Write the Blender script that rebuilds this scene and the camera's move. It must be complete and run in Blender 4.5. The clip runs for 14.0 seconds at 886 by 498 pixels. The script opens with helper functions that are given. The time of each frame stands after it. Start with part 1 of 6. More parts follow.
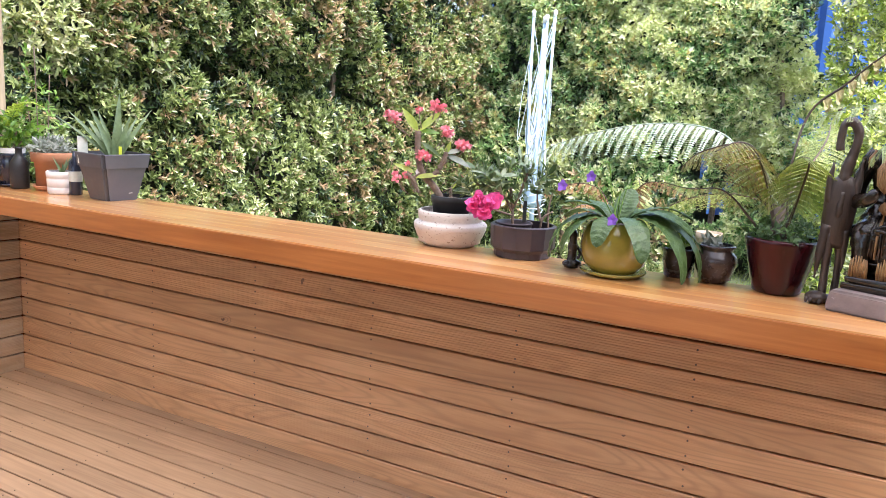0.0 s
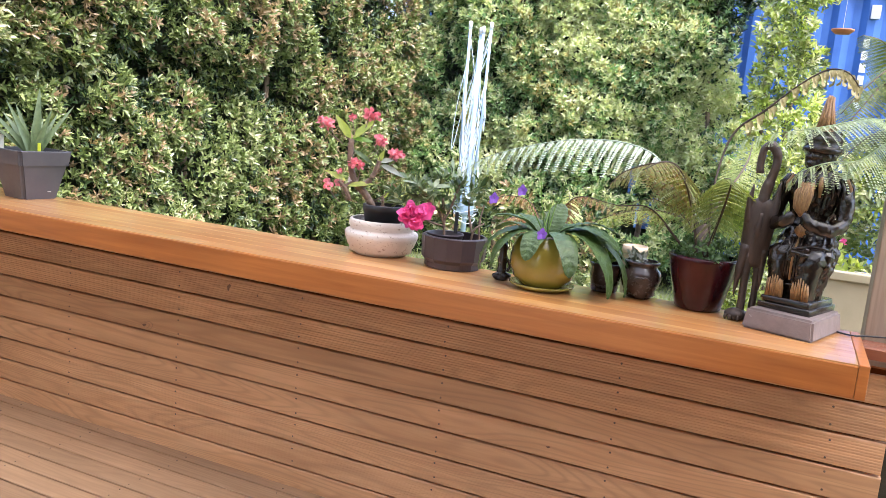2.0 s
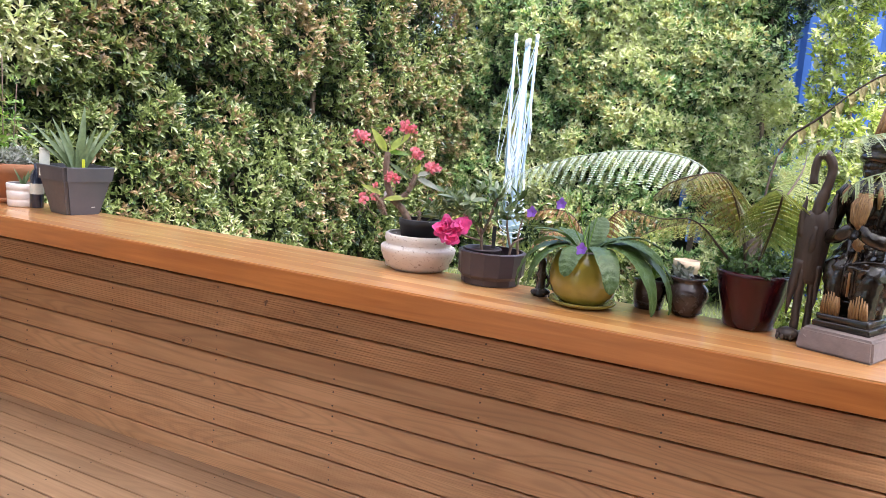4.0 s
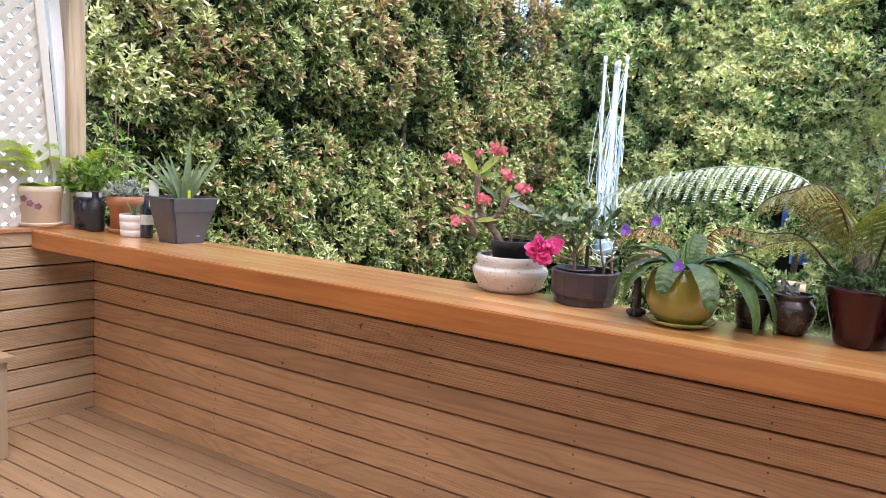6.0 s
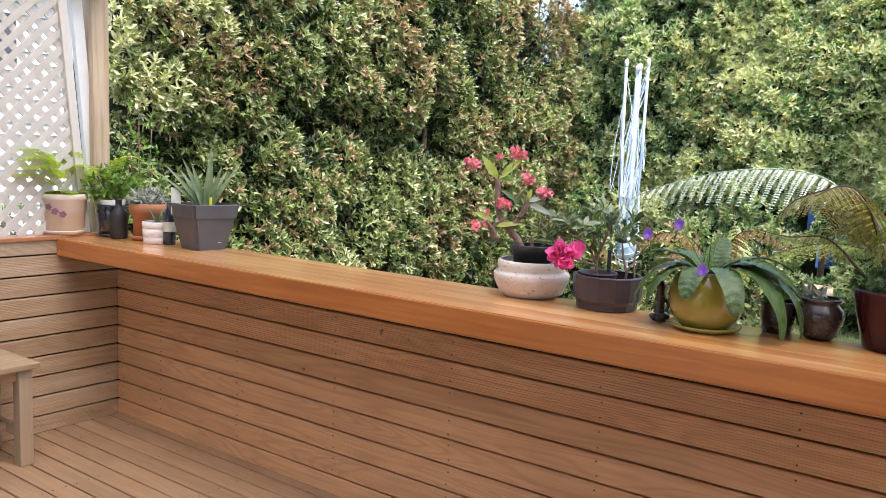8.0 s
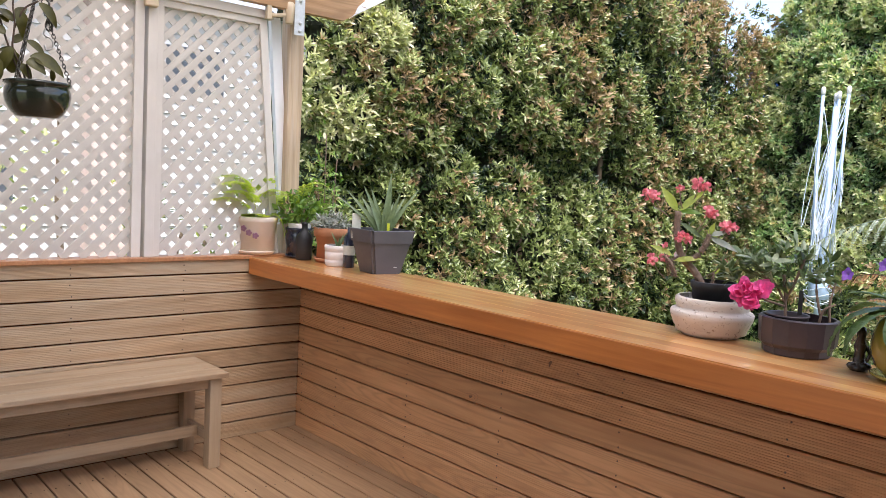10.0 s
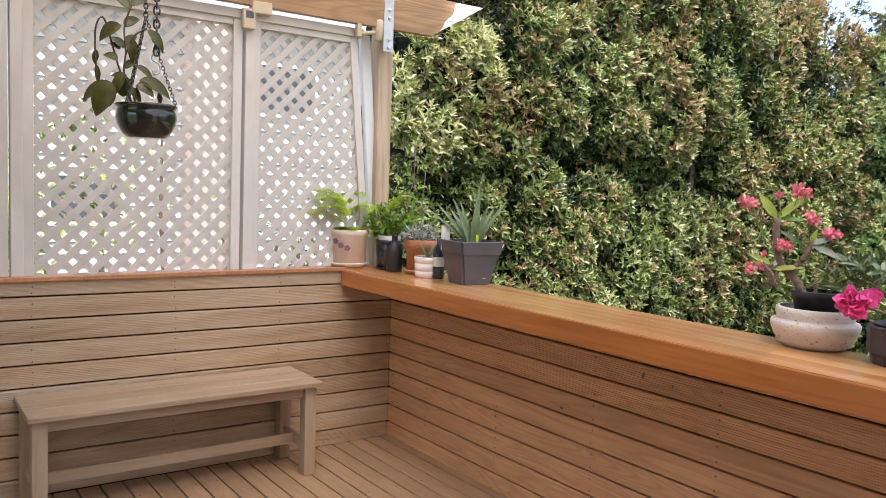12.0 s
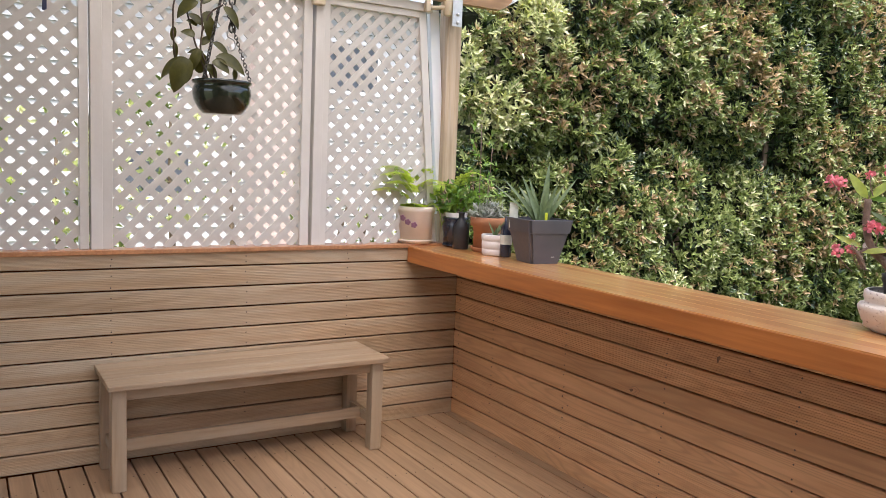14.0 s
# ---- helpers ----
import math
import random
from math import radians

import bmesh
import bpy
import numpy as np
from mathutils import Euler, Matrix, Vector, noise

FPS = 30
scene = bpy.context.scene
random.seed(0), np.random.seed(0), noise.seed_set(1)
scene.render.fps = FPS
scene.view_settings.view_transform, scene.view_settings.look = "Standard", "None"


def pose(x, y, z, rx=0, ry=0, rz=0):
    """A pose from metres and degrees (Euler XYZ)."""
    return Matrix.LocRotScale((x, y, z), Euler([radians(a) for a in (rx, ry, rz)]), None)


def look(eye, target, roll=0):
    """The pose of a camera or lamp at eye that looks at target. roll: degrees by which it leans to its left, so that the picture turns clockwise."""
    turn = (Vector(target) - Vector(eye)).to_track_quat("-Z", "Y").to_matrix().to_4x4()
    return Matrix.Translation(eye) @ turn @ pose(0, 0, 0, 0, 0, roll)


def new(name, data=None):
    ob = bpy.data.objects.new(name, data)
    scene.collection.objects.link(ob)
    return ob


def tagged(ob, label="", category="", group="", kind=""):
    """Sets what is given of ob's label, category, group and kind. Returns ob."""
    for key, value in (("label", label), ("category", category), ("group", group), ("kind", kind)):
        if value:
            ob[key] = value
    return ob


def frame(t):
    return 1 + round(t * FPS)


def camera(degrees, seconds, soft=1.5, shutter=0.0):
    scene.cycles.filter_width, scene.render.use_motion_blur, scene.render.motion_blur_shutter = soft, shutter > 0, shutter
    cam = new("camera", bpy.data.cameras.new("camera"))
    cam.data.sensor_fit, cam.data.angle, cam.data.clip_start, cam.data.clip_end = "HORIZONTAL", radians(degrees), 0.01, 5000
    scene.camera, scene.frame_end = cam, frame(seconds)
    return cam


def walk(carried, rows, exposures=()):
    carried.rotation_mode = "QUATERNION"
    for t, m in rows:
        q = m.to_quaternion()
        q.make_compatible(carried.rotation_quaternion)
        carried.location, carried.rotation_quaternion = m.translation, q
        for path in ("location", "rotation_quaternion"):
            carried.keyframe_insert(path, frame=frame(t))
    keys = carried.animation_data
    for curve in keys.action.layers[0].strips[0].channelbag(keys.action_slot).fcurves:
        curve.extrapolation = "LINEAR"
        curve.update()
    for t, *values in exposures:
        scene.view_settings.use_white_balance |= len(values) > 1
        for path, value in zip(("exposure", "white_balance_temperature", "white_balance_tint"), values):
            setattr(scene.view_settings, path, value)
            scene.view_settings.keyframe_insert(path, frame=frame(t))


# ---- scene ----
cam = camera(58.5, 14.0, 0.8)
PATH = [
    (0, (3.585, -2.331, 1.375), (2.65, -0.598, 1.024), 3.0),
    (0.5, (3.596, -2.33, 1.374), (2.653, -0.6, 1.026), 2.9),
    (1, (3.594, -2.328, 1.374), (2.805, -0.521, 1.039), 3.8),
    (1.5, (3.591, -2.324, 1.378), (2.823, -0.508, 1.045), 4.2),
    (2, (3.584, -2.322, 1.386), (2.8, -0.511, 1.063), 5.2),
    (2.2, (3.584, -2.326, 1.388), (2.792, -0.514, 1.088), 5.3),
    (4.3, (3.595, -2.238, 1.378), (2.63, -0.51, 1.085), 4.2),
    (4.5, (3.586, -2.243, 1.35), (2.554, -0.553, 1.072), 3.8),
    (5, (3.601, -2.263, 1.363), (2.511, -0.608, 1.091), 3.3),
    (5.5, (3.597, -2.256, 1.361), (2.499, -0.604, 1.107), 2.9),
    (6, (3.597, -2.249, 1.358), (2.488, -0.602, 1.117), 2.8),
    (6.5, (3.607, -2.257, 1.362), (2.491, -0.614, 1.127), 2.9),
    (7, (3.605, -2.254, 1.357), (2.48, -0.617, 1.129), 2.7),
    (7.2, (3.586, -2.232, 1.363), (2.458, -0.597, 1.127), 2.5),
    (9.3, (3.608, -2.247, 1.339), (2.258, -0.781, 1.162), 2.6),
    (9.5, (3.595, -2.206, 1.343), (2.194, -0.79, 1.167), 2.6),
    (10, (3.578, -2.227, 1.352), (2.098, -0.893, 1.178), 3.1),
    (10.5, (3.583, -2.235, 1.357), (2.038, -0.978, 1.178), 2.7),
    (11, (3.589, -2.217, 1.351), (1.997, -1.018, 1.179), 1.9),
    (11.5, (3.592, -2.238, 1.345), (2.0, -1.039, 1.183), 1.9),
    (12, (3.582, -2.247, 1.349), (1.964, -1.082, 1.195), 2.1),
    (12.5, (3.574, -2.246, 1.346), (1.917, -1.136, 1.195), 1.9),
    (13, (3.557, -2.264, 1.348), (1.89, -1.172, 1.184), 1.8),
    (13.5, (3.547, -2.263, 1.345), (1.877, -1.181, 1.139), 2.2),
    (14, (3.539, -2.272, 1.349), (1.846, -1.23, 1.131), 2.4),
]
walk(cam, [(t, look(eye, target, roll)) for t, eye, target, roll in PATH], [(0, 2.64, 6080, 14), (2, 2.53, 6100, 14), (5, 2.31, 6170, 14), (7, 2.24, 6220, 14), (9.5, 2.04, 6340, 14), (14, 1.93, 6440, 14)])

# ---- world, sun, exposure ----
world = bpy.data.worlds.new("world")
scene.world = world
world.use_nodes = True
wn, wl = world.node_tree.nodes, world.node_tree.links
sky = wn.new("ShaderNodeTexSky")
sky.sky_type, sky.sun_disc = "NISHITA", False
sky.sun_elevation, sky.sun_rotation = radians(64), radians(110)
sky.air_density, sky.dust_density, sky.ozone_density = 1.0, 4.0, 1.0
wl.new(sky.outputs[0], wn["Background"].inputs[0])
wn["Background"].inputs[1].default_value = 0.125
sun = new("sun", bpy.data.lights.new("sun", "SUN"))
sun.data.energy, sun.data.angle, sun.data.color = 1.6, radians(40), (1.0, 0.97, 0.935)
SUN_FROM = Vector((math.sin(radians(110)) * math.cos(radians(64)), math.cos(radians(110)) * math.cos(radians(64)), math.sin(radians(64))))
sun.matrix_world = look(SUN_FROM * 20, (0, 0, 0))


# ---- materials ----
def node_mat(name):
    m = bpy.data.materials.new(name)
    m.use_nodes = True
    n, l = m.node_tree.nodes, m.node_tree.links
    return m, n, l, n["Principled BSDF"]


def ramp(n, stops):
    r = n.new("ShaderNodeValToRGB")
    e = r.color_ramp.elements
    e[0].position, e[0].color = stops[0][0], (*stops[0][1], 1)
    e[1].position, e[1].color = stops[-1][0], (*stops[-1][1], 1)
    for p, c in stops[1:-1]:
        x = e.new(p)
        x.color = (*c, 1)
    return r


def noise_node(n, l, vec, scale, detail=4.0, rough=0.55, dist=0.0):
    t = n.new("ShaderNodeTexNoise")
    t.inputs["Scale"].default_value, t.inputs["Detail"].default_value = scale, detail
    t.inputs["Roughness"].default_value, t.inputs["Distortion"].default_value = rough, dist
    l.new(vec, t.inputs["Vector"])
    return t


def mixed(n, l, kind, a, b, fac):
    x = n.new("ShaderNodeMix")
    x.data_type, x.blend_type = "RGBA", kind
    for src, sock in ((fac, x.inputs[0]), (a, x.inputs[6]), (b, x.inputs[7])):
        if isinstance(src, (int, float)):
            sock.default_value = src
        elif isinstance(src, tuple):
            sock.default_value = (*src, 1)
        else:
            l.new(src, sock)
    return x.outputs[2]


def object_coord(n, l, spread=30.0):
    """Object coordinates shifted by a random amount for each object."""
    tc, info, add, mul = n.new("ShaderNodeTexCoord"), n.new("ShaderNodeObjectInfo"), n.new("ShaderNodeVectorMath"), n.new("ShaderNodeMath")
    mul.operation, mul.inputs[1].default_value = "MULTIPLY", spread
    l.new(info.outputs["Random"], mul.inputs[0])
    l.new(tc.outputs["Object"], add.inputs[0])
    l.new(mul.outputs[0], add.inputs[1])
    return add.outputs[0], info.outputs["Random"]


def surface(name, c1, c2, rough=0.6, scale=8.0, metal=0.0, bump=0.15, bump_scale=60.0, coat=0.0, spots=None, streak=None):
    """Paint, clay, stone or plastic with two scales of variation."""
    m, n, l, p = node_mat(name)
    vec, rnd = object_coord(n, l, 7.0)
    if streak:
        mp = n.new("ShaderNodeMapping")
        mp.inputs["Scale"].default_value = streak
        l.new(vec, mp.inputs[0])
        vec = mp.outputs[0]
    big = noise_node(n, l, vec, scale, 5, 0.6)
    r = ramp(n, [(0.3, c1), (0.7, c2)])
    l.new(big.outputs[0], r.inputs[0])
    col = r.outputs[0]
    fine = noise_node(n, l, vec, bump_scale, 4, 0.6)
    if spots:
        amount, dark = spots
        sp = noise_node(n, l, vec, bump_scale * 0.35, 6, 0.7, 0.5)
        sr = ramp(n, [(amount, (0, 0, 0)), (amount + 0.06, (1, 1, 1))])
        l.new(sp.outputs[0], sr.inputs[0])
        col = mixed(n, l, "MIX", col, dark, sr.outputs[0])
    l.new(col, p.inputs["Base Color"])
    rr = n.new("ShaderNodeMapRange")
    rr.inputs[3].default_value, rr.inputs[4].default_value = max(rough - 0.12, 0.03), min(rough + 0.12, 1)
    l.new(fine.outputs[0], rr.inputs[0])
    l.new(rr.outputs[0], p.inputs["Roughness"])
    p.inputs["Metallic"].default_value = metal
    p.inputs["Coat Weight"].default_value = coat
    p.inputs["Coat Roughness"].default_value = 0.08
    if bump:
        b = n.new("ShaderNodeBump")
        b.inputs["Strength"].default_value, b.inputs["Distance"].default_value = bump, 0.004
        l.new(fine.outputs[0], b.inputs["Height"])
        l.new(b.outputs[0], p.inputs["Normal"])
    return m


def timber(name, dark, light, rough=0.6, coat=0.0, tone=0.25, grain=1.0, ring=0.6, bump=0.25, grey=None, knots=True, coat_rough=0.22, ring_count=105.0):
    """Sawn or varnished timber with its grain along the local x axis."""
    m, n, l, p = node_mat(name)
    vec, rnd = object_coord(n, l)
    mp = n.new("ShaderNodeMapping")
    mp.inputs["Scale"].default_value = (1.3 * grain, 26 * grain, 26 * grain)
    l.new(vec, mp.inputs[0])
    g1 = noise_node(n, l, mp.outputs[0], 2.2, 6, 0.62, 0.4)
    mp2 = n.new("ShaderNodeMapping")
    mp2.inputs["Scale"].default_value = (0.55 * grain, 7 * grain, 7 * grain)
    l.new(vec, mp2.inputs[0])
    wv = n.new("ShaderNodeTexNoise")
    wv.inputs["Scale"].default_value, wv.inputs["Detail"].default_value, wv.inputs["Distortion"].default_value = 1.1, 1.5, 0.5
    l.new(mp2.outputs[0], wv.inputs["Vector"])
    mul = n.new("ShaderNodeMath")
    mul.operation, mul.inputs[1].default_value = "MULTIPLY", ring_count
    l.new(wv.outputs[0], mul.inputs[0])
    sn = n.new("ShaderNodeMath")
    sn.operation = "SINE"
    l.new(mul.outputs[0], sn.inputs[0])
    rings = n.new("ShaderNodeMapRange")
    rings.inputs[1].default_value, rings.inputs[2].default_value = -1, 1
    l.new(sn.outputs[0], rings.inputs[0])
    pw = n.new("ShaderNodeMath")
    pw.operation, pw.inputs[1].default_value = "POWER", 3.0
    l.new(rings.outputs[0], pw.inputs[0])
    rings = pw
    r = ramp(n, [(0.28, dark), (0.72, light)])
    l.new(g1.outputs[0], r.inputs[0])
    shade = tuple(0.62 * a + 0.1 * b for a, b in zip(dark, light))
    rm = n.new("ShaderNodeMath")
    rm.operation, rm.inputs[1].default_value = "MULTIPLY", ring
    l.new(rings.outputs[0], rm.inputs[0])
    col = mixed(n, l, "MIX", r.outputs[0], shade, rm.outputs[0])
    big = noise_node(n, l, vec, 1.7, 3, 0.5)
    bm_ = ramp(n, [(0.3, (0.88, 0.865, 0.85)), (0.7, (1.09, 1.08, 1.07))])
    l.new(big.outputs[0], bm_.inputs[0])
    col = mixed(n, l, "MULTIPLY", col, bm_.outputs[0], 1.0)
    tr = ramp(n, [(0.0, (1 - tone, 1 - tone * 1.05, 1 - tone * 1.1)), (1.0, (1 + tone * 0.6, 1 + tone * 0.55, 1 + tone * 0.5))])
    l.new(rnd, tr.inputs[0])
    col = mixed(n, l, "MULTIPLY", col, tr.outputs[0], 1.0)
    if grey:
        gn = noise_node(n, l, mp2.outputs[0], 2.0, 5, 0.65)
        gr = ramp(n, [(0.42, (0, 0, 0)), (0.66, (1, 1, 1))])
        l.new(gn.outputs[0], gr.inputs[0])
        col = mixed(n, l, "MIX", col, grey, gr.outputs[0])
    if knots:
        mk = n.new("ShaderNodeMapping")
        mk.inputs["Scale"].default_value = (1.5, 5.5, 5.5)
        l.new(vec, mk.inputs[0])
        vo = n.new("ShaderNodeTexVoronoi")
        vo.inputs["Scale"].default_value = 1.0
        l.new(mk.outputs[0], vo.inputs["Vector"])
        kr = ramp(n, [(0.05, (0.5, 0.5, 0.5)), (0.13, (0, 0, 0))])
        l.new(vo.outputs["Distance"], kr.inputs[0])
        col = mixed(n, l, "MIX", col, tuple(0.45 * c for c in dark), kr.outputs[0])
    l.new(col, p.inputs["Base Color"])
    rr = n.new("ShaderNodeMapRange")
    rr.inputs[3].default_value, rr.inputs[4].default_value = max(rough - 0.1, 0.05), min(rough + 0.12, 1)
    l.new(g1.outputs[0], rr.inputs[0])
    l.new(rr.outputs[0], p.inputs["Roughness"])
    p.inputs["Coat Weight"].default_value, p.inputs["Coat Roughness"].default_value = coat, coat_rough
    if bump:
        b = n.new("ShaderNodeBump")
        b.inputs["Strength"].default_value, b.inputs["Distance"].default_value = bump, 0.003
        l.new(g1.outputs[0], b.inputs["Height"])
        l.new(b.outputs[0], p.inputs["Normal"])
    return m


def foliage(name, tones, rough=0.38, through_light=0.3, vein=0.0, glow=(1.3, 1.35, 0.6)):
    """Leaves: a tone picked for each leaf, a gloss, and some light coming through."""
    m, n, l, p = node_mat(name)
    geo = n.new("ShaderNodeNewGeometry")
    stops = [(i / max(len(tones) - 1, 1), c) for i, c in enumerate(tones)]
    r = ramp(n, stops if len(stops) > 1 else [(0, tones[0]), (1, tones[0])])
    l.new(geo.outputs["Random Per Island"], r.inputs[0])
    tc = n.new("ShaderNodeTexCoord")
    nz = noise_node(n, l, tc.outputs["Object"], 45, 3, 0.6)
    nr = ramp(n, [(0.3, (0.75, 0.78, 0.75)), (0.7, (1.2, 1.18, 1.15))])
    l.new(nz.outputs[0], nr.inputs[0])
    col = mixed(n, l, "MULTIPLY", r.outputs[0], nr.outputs[0], 1.0)
    l.new(col, p.inputs["Base Color"])
    p.inputs["Roughness"].default_value = rough
    if vein:
        b = n.new("ShaderNodeBump")
        b.inputs["Strength"].default_value, b.inputs["Distance"].default_value = vein, 0.003
        nv = noise_node(n, l, tc.outputs["Object"], 160, 2, 0.5)
        l.new(nv.outputs[0], b.inputs["Height"])
        l.new(b.outputs[0], p.inputs["Normal"])
    t = n.new("ShaderNodeBsdfTranslucent")
    warm = mixed(n, l, "MULTIPLY", col, glow, 1.0)
    l.new(warm, t.inputs[0])
    mx = n.new("ShaderNodeMixShader")
    mx.inputs[0].default_value = through_light
    l.new(p.outputs[0], mx.inputs[1])
    l.new(t.outputs[0], mx.inputs[2])
    l.new(mx.outputs[0], n["Material Output"].inputs[0])
    return m


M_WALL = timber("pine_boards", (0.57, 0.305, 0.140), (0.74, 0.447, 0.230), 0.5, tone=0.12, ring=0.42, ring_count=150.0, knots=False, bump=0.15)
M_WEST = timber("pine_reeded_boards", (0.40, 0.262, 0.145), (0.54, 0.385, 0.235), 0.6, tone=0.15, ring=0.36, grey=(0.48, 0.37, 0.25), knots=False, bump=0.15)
M_DECK = timber("deck_boards", (0.32, 0.196, 0.109), (0.435, 0.288, 0.17), 0.5, tone=0.10, ring=0.3, knots=False, bump=0.12)
# Dark backing behind the boards: the shade of their gaps put into its colour.
M_DARK = surface("gap_shade_backing", (0.13, 0.036, 0.009), (0.19, 0.055, 0.014), 1.0, bump=0)
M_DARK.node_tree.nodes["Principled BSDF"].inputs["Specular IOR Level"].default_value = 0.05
M_TOP = timber("varnished_bar_front", (0.41, 0.121, 0.021), (0.58, 0.208, 0.047), 0.36, coat=0.6, tone=0.05, grain=0.8, ring=0.28, ring_count=60.0, bump=0.05, knots=False)
# Top paler than the front, with whitish streaks: sky sheen put into colour.
M_STAVE = timber("sheen_bar_stave", (0.52, 0.20, 0.050), (0.64, 0.295, 0.090), 0.40, coat=1.0, tone=0.025, grain=0.7, ring=0.22, bump=0.03, grey=(0.72, 0.42, 0.17), knots=False, coat_rough=0.08)
M_STAVE.node_tree.nodes["Principled BSDF"].inputs["Coat IOR"].default_value = 1.6
M_CAP = timber("stained_cap", (0.40, 0.17, 0.07), (0.56, 0.27, 0.12), 0.4, coat=0.3, tone=0.1, ring=0.3, bump=0.1, knots=False)
M_RED = timber("red_stained_reeded", (0.22, 0.066, 0.028), (0.31, 0.112, 0.05), 0.55, tone=0.1, knots=False)
M_BENCH = timber("weathered_bench_wood", (0.31, 0.208, 0.122), (0.44, 0.318, 0.20), 0.6, tone=0.08, ring=0.3, grey=(0.40, 0.305, 0.205), knots=False)
M_POST = timber("pine_post", (0.44, 0.31, 0.19), (0.60, 0.46, 0.31), 0.6, tone=0.05, ring=0.45, grey=(0.58, 0.49, 0.38))
M_POST_R = timber("aged_post", (0.34, 0.24, 0.17), (0.48, 0.37, 0.28), 0.65, tone=0.05, ring=0.3, knots=False)
M_BEAM = timber("pine_beam", (0.36, 0.20, 0.09), (0.54, 0.34, 0.18), 0.55, tone=0.05, ring=0.6)
M_NAIL = surface("nail_heads", (0.10, 0.07, 0.05), (0.2, 0.15, 0.11), 0.5, metal=0.6, bump=0)
M_KNOT = surface("knot_wood", (0.13, 0.07, 0.035), (0.24, 0.13, 0.07), 0.55, scale=60)
M_LATT = surface("painted_lattice", (0.545, 0.50, 0.445), (0.63, 0.585, 0.525), 0.55, scale=5, bump=0.1)
M_LATT2 = surface("painted_lattice_frame", (0.60, 0.55, 0.49), (0.70, 0.65, 0.59), 0.5, scale=3, bump=0.12, spots=(0.68, (0.45, 0.40, 0.34)))
M_WHITE = surface("white_paint", (0.72, 0.72, 0.72), (0.82, 0.82, 0.81), 0.5, scale=4)
M_STEEL = surface("galvanised_steel", (0.50, 0.49, 0.47), (0.66, 0.65, 0.63), 0.45, scale=25, metal=0.8)
M_TAN = surface("tan_plastic", (0.58, 0.46, 0.31), (0.66, 0.53, 0.37), 0.45, scale=10, bump=0.03)
M_SENSOR = surface("sensor_lens", (0.05, 0.055, 0.07), (0.09, 0.1, 0.12), 0.2, bump=0)


# ---- mesh helpers ----
def part(name, bm, material, parent=None, label="", smooth=False, kind=""):
    """Links a bmesh as one mesh object under a thing or a part."""
    me = bpy.data.meshes.new(name)
    bm.normal_update()
    bm.to_mesh(me)
    bm.free()
    for m in material if isinstance(material, (list, tuple)) else [material]:
        me.materials.append(m)
    if smooth:
        me.polygons.foreach_set("use_smooth", [True] * len(me.polygons))
    ob = new(name, me)
    ob.parent = parent
    return tagged(ob, label, kind=kind)


def thing(name, label, category, at=(0, 0, 0), rz=0.0, group="", kind=""):
    ob = new(name)
    ob.empty_display_size = 0.05
    ob.matrix_basis = pose(*at, 0, 0, rz)
    return tagged(ob, label, category, group, kind)


def box(bm, lo, hi, bevel=0.0, m=None):
    r = bmesh.ops.create_cube(bm, size=1.0)
    vs = r["verts"]
    c, s = (Vector(lo) + Vector(hi)) / 2, Vector(hi) - Vector(lo)
    for v in vs:
        v.co = Vector((v.co.x * s.x, v.co.y * s.y, v.co.z * s.z)) + c
    if bevel:
        es = list({e for v in vs for e in v.link_edges})
        r = bmesh.ops.bevel(bm, geom=es, offset=bevel, segments=2, affect="EDGES", profile=0.5)
        vs = list({v for f in r["faces"] for v in f.verts} | {v for v in vs if v.is_valid})
    if m is not None:
        for v in vs:
            v.co = m @ v.co
    return bm


def boxed(lo, hi, bevel=0.0, m=None):
    return box(bmesh.new(), lo, hi, bevel, m)


def lathe(bm, profile, seg=32, m=None, mat=0, squash=1.0):
    """Turns a profile of (radius, height) about z."""
    rings = []
    for r, z in profile:
        if r < 1e-5:
            rings.append([bm.verts.new((0, 0, z))])
        else:
            rings.append([bm.verts.new((r * math.cos(2 * math.pi * k / seg), squash * r * math.sin(2 * math.pi * k / seg), z)) for k in range(seg)])
    for a, b in zip(rings, rings[1:]):
        for k in range(seg):
            j = (k + 1) % seg
            q = [a[k], a[j], b[j], b[k]] if len(a) > 1 and len(b) > 1 else ([a[0], b[j], b[k]] if len(a) == 1 else [a[k], a[j], b[0]])
            if len(set(q)) > 2:
                f = bm.faces.new(q)
                f.material_index = mat
    if m is not None:
        for ring in rings:
            for v in ring:
                v.co = m @ v.co
    return bm


def tube(bm, pts, radii, seg=8, mat=0, cap=True):
    """A tube along points; one radius, or one for each point."""
    pts = [Vector(p) for p in pts]
    if isinstance(radii, (int, float)):
        radii = [radii] * len(pts)
    rings, ref = [], Vector((0.3, 0.2, 1))
    for i, p in enumerate(pts):
        d = (pts[min(i + 1, len(pts) - 1)] - pts[max(i - 1, 0)]).normalized()
        if abs(d.dot(ref.normalized())) > 0.95:
            ref = Vector((1, 0.1, 0.1))
        a = d.cross(ref).normalized()
        b = d.cross(a)
        rings.append([bm.verts.new(p + radii[i] * (math.cos(2 * math.pi * k / seg) * a + math.sin(2 * math.pi * k / seg) * b)) for k in range(seg)])
    for a, b in zip(rings, rings[1:]):
        for k in range(seg):
            j = (k + 1) % seg
            bm.faces.new((a[k], a[j], b[j], b[k])).material_index = mat
    if cap:
        bm.faces.new(rings[0][::-1]).material_index = mat
        bm.faces.new(rings[-1]).material_index = mat
    return bm


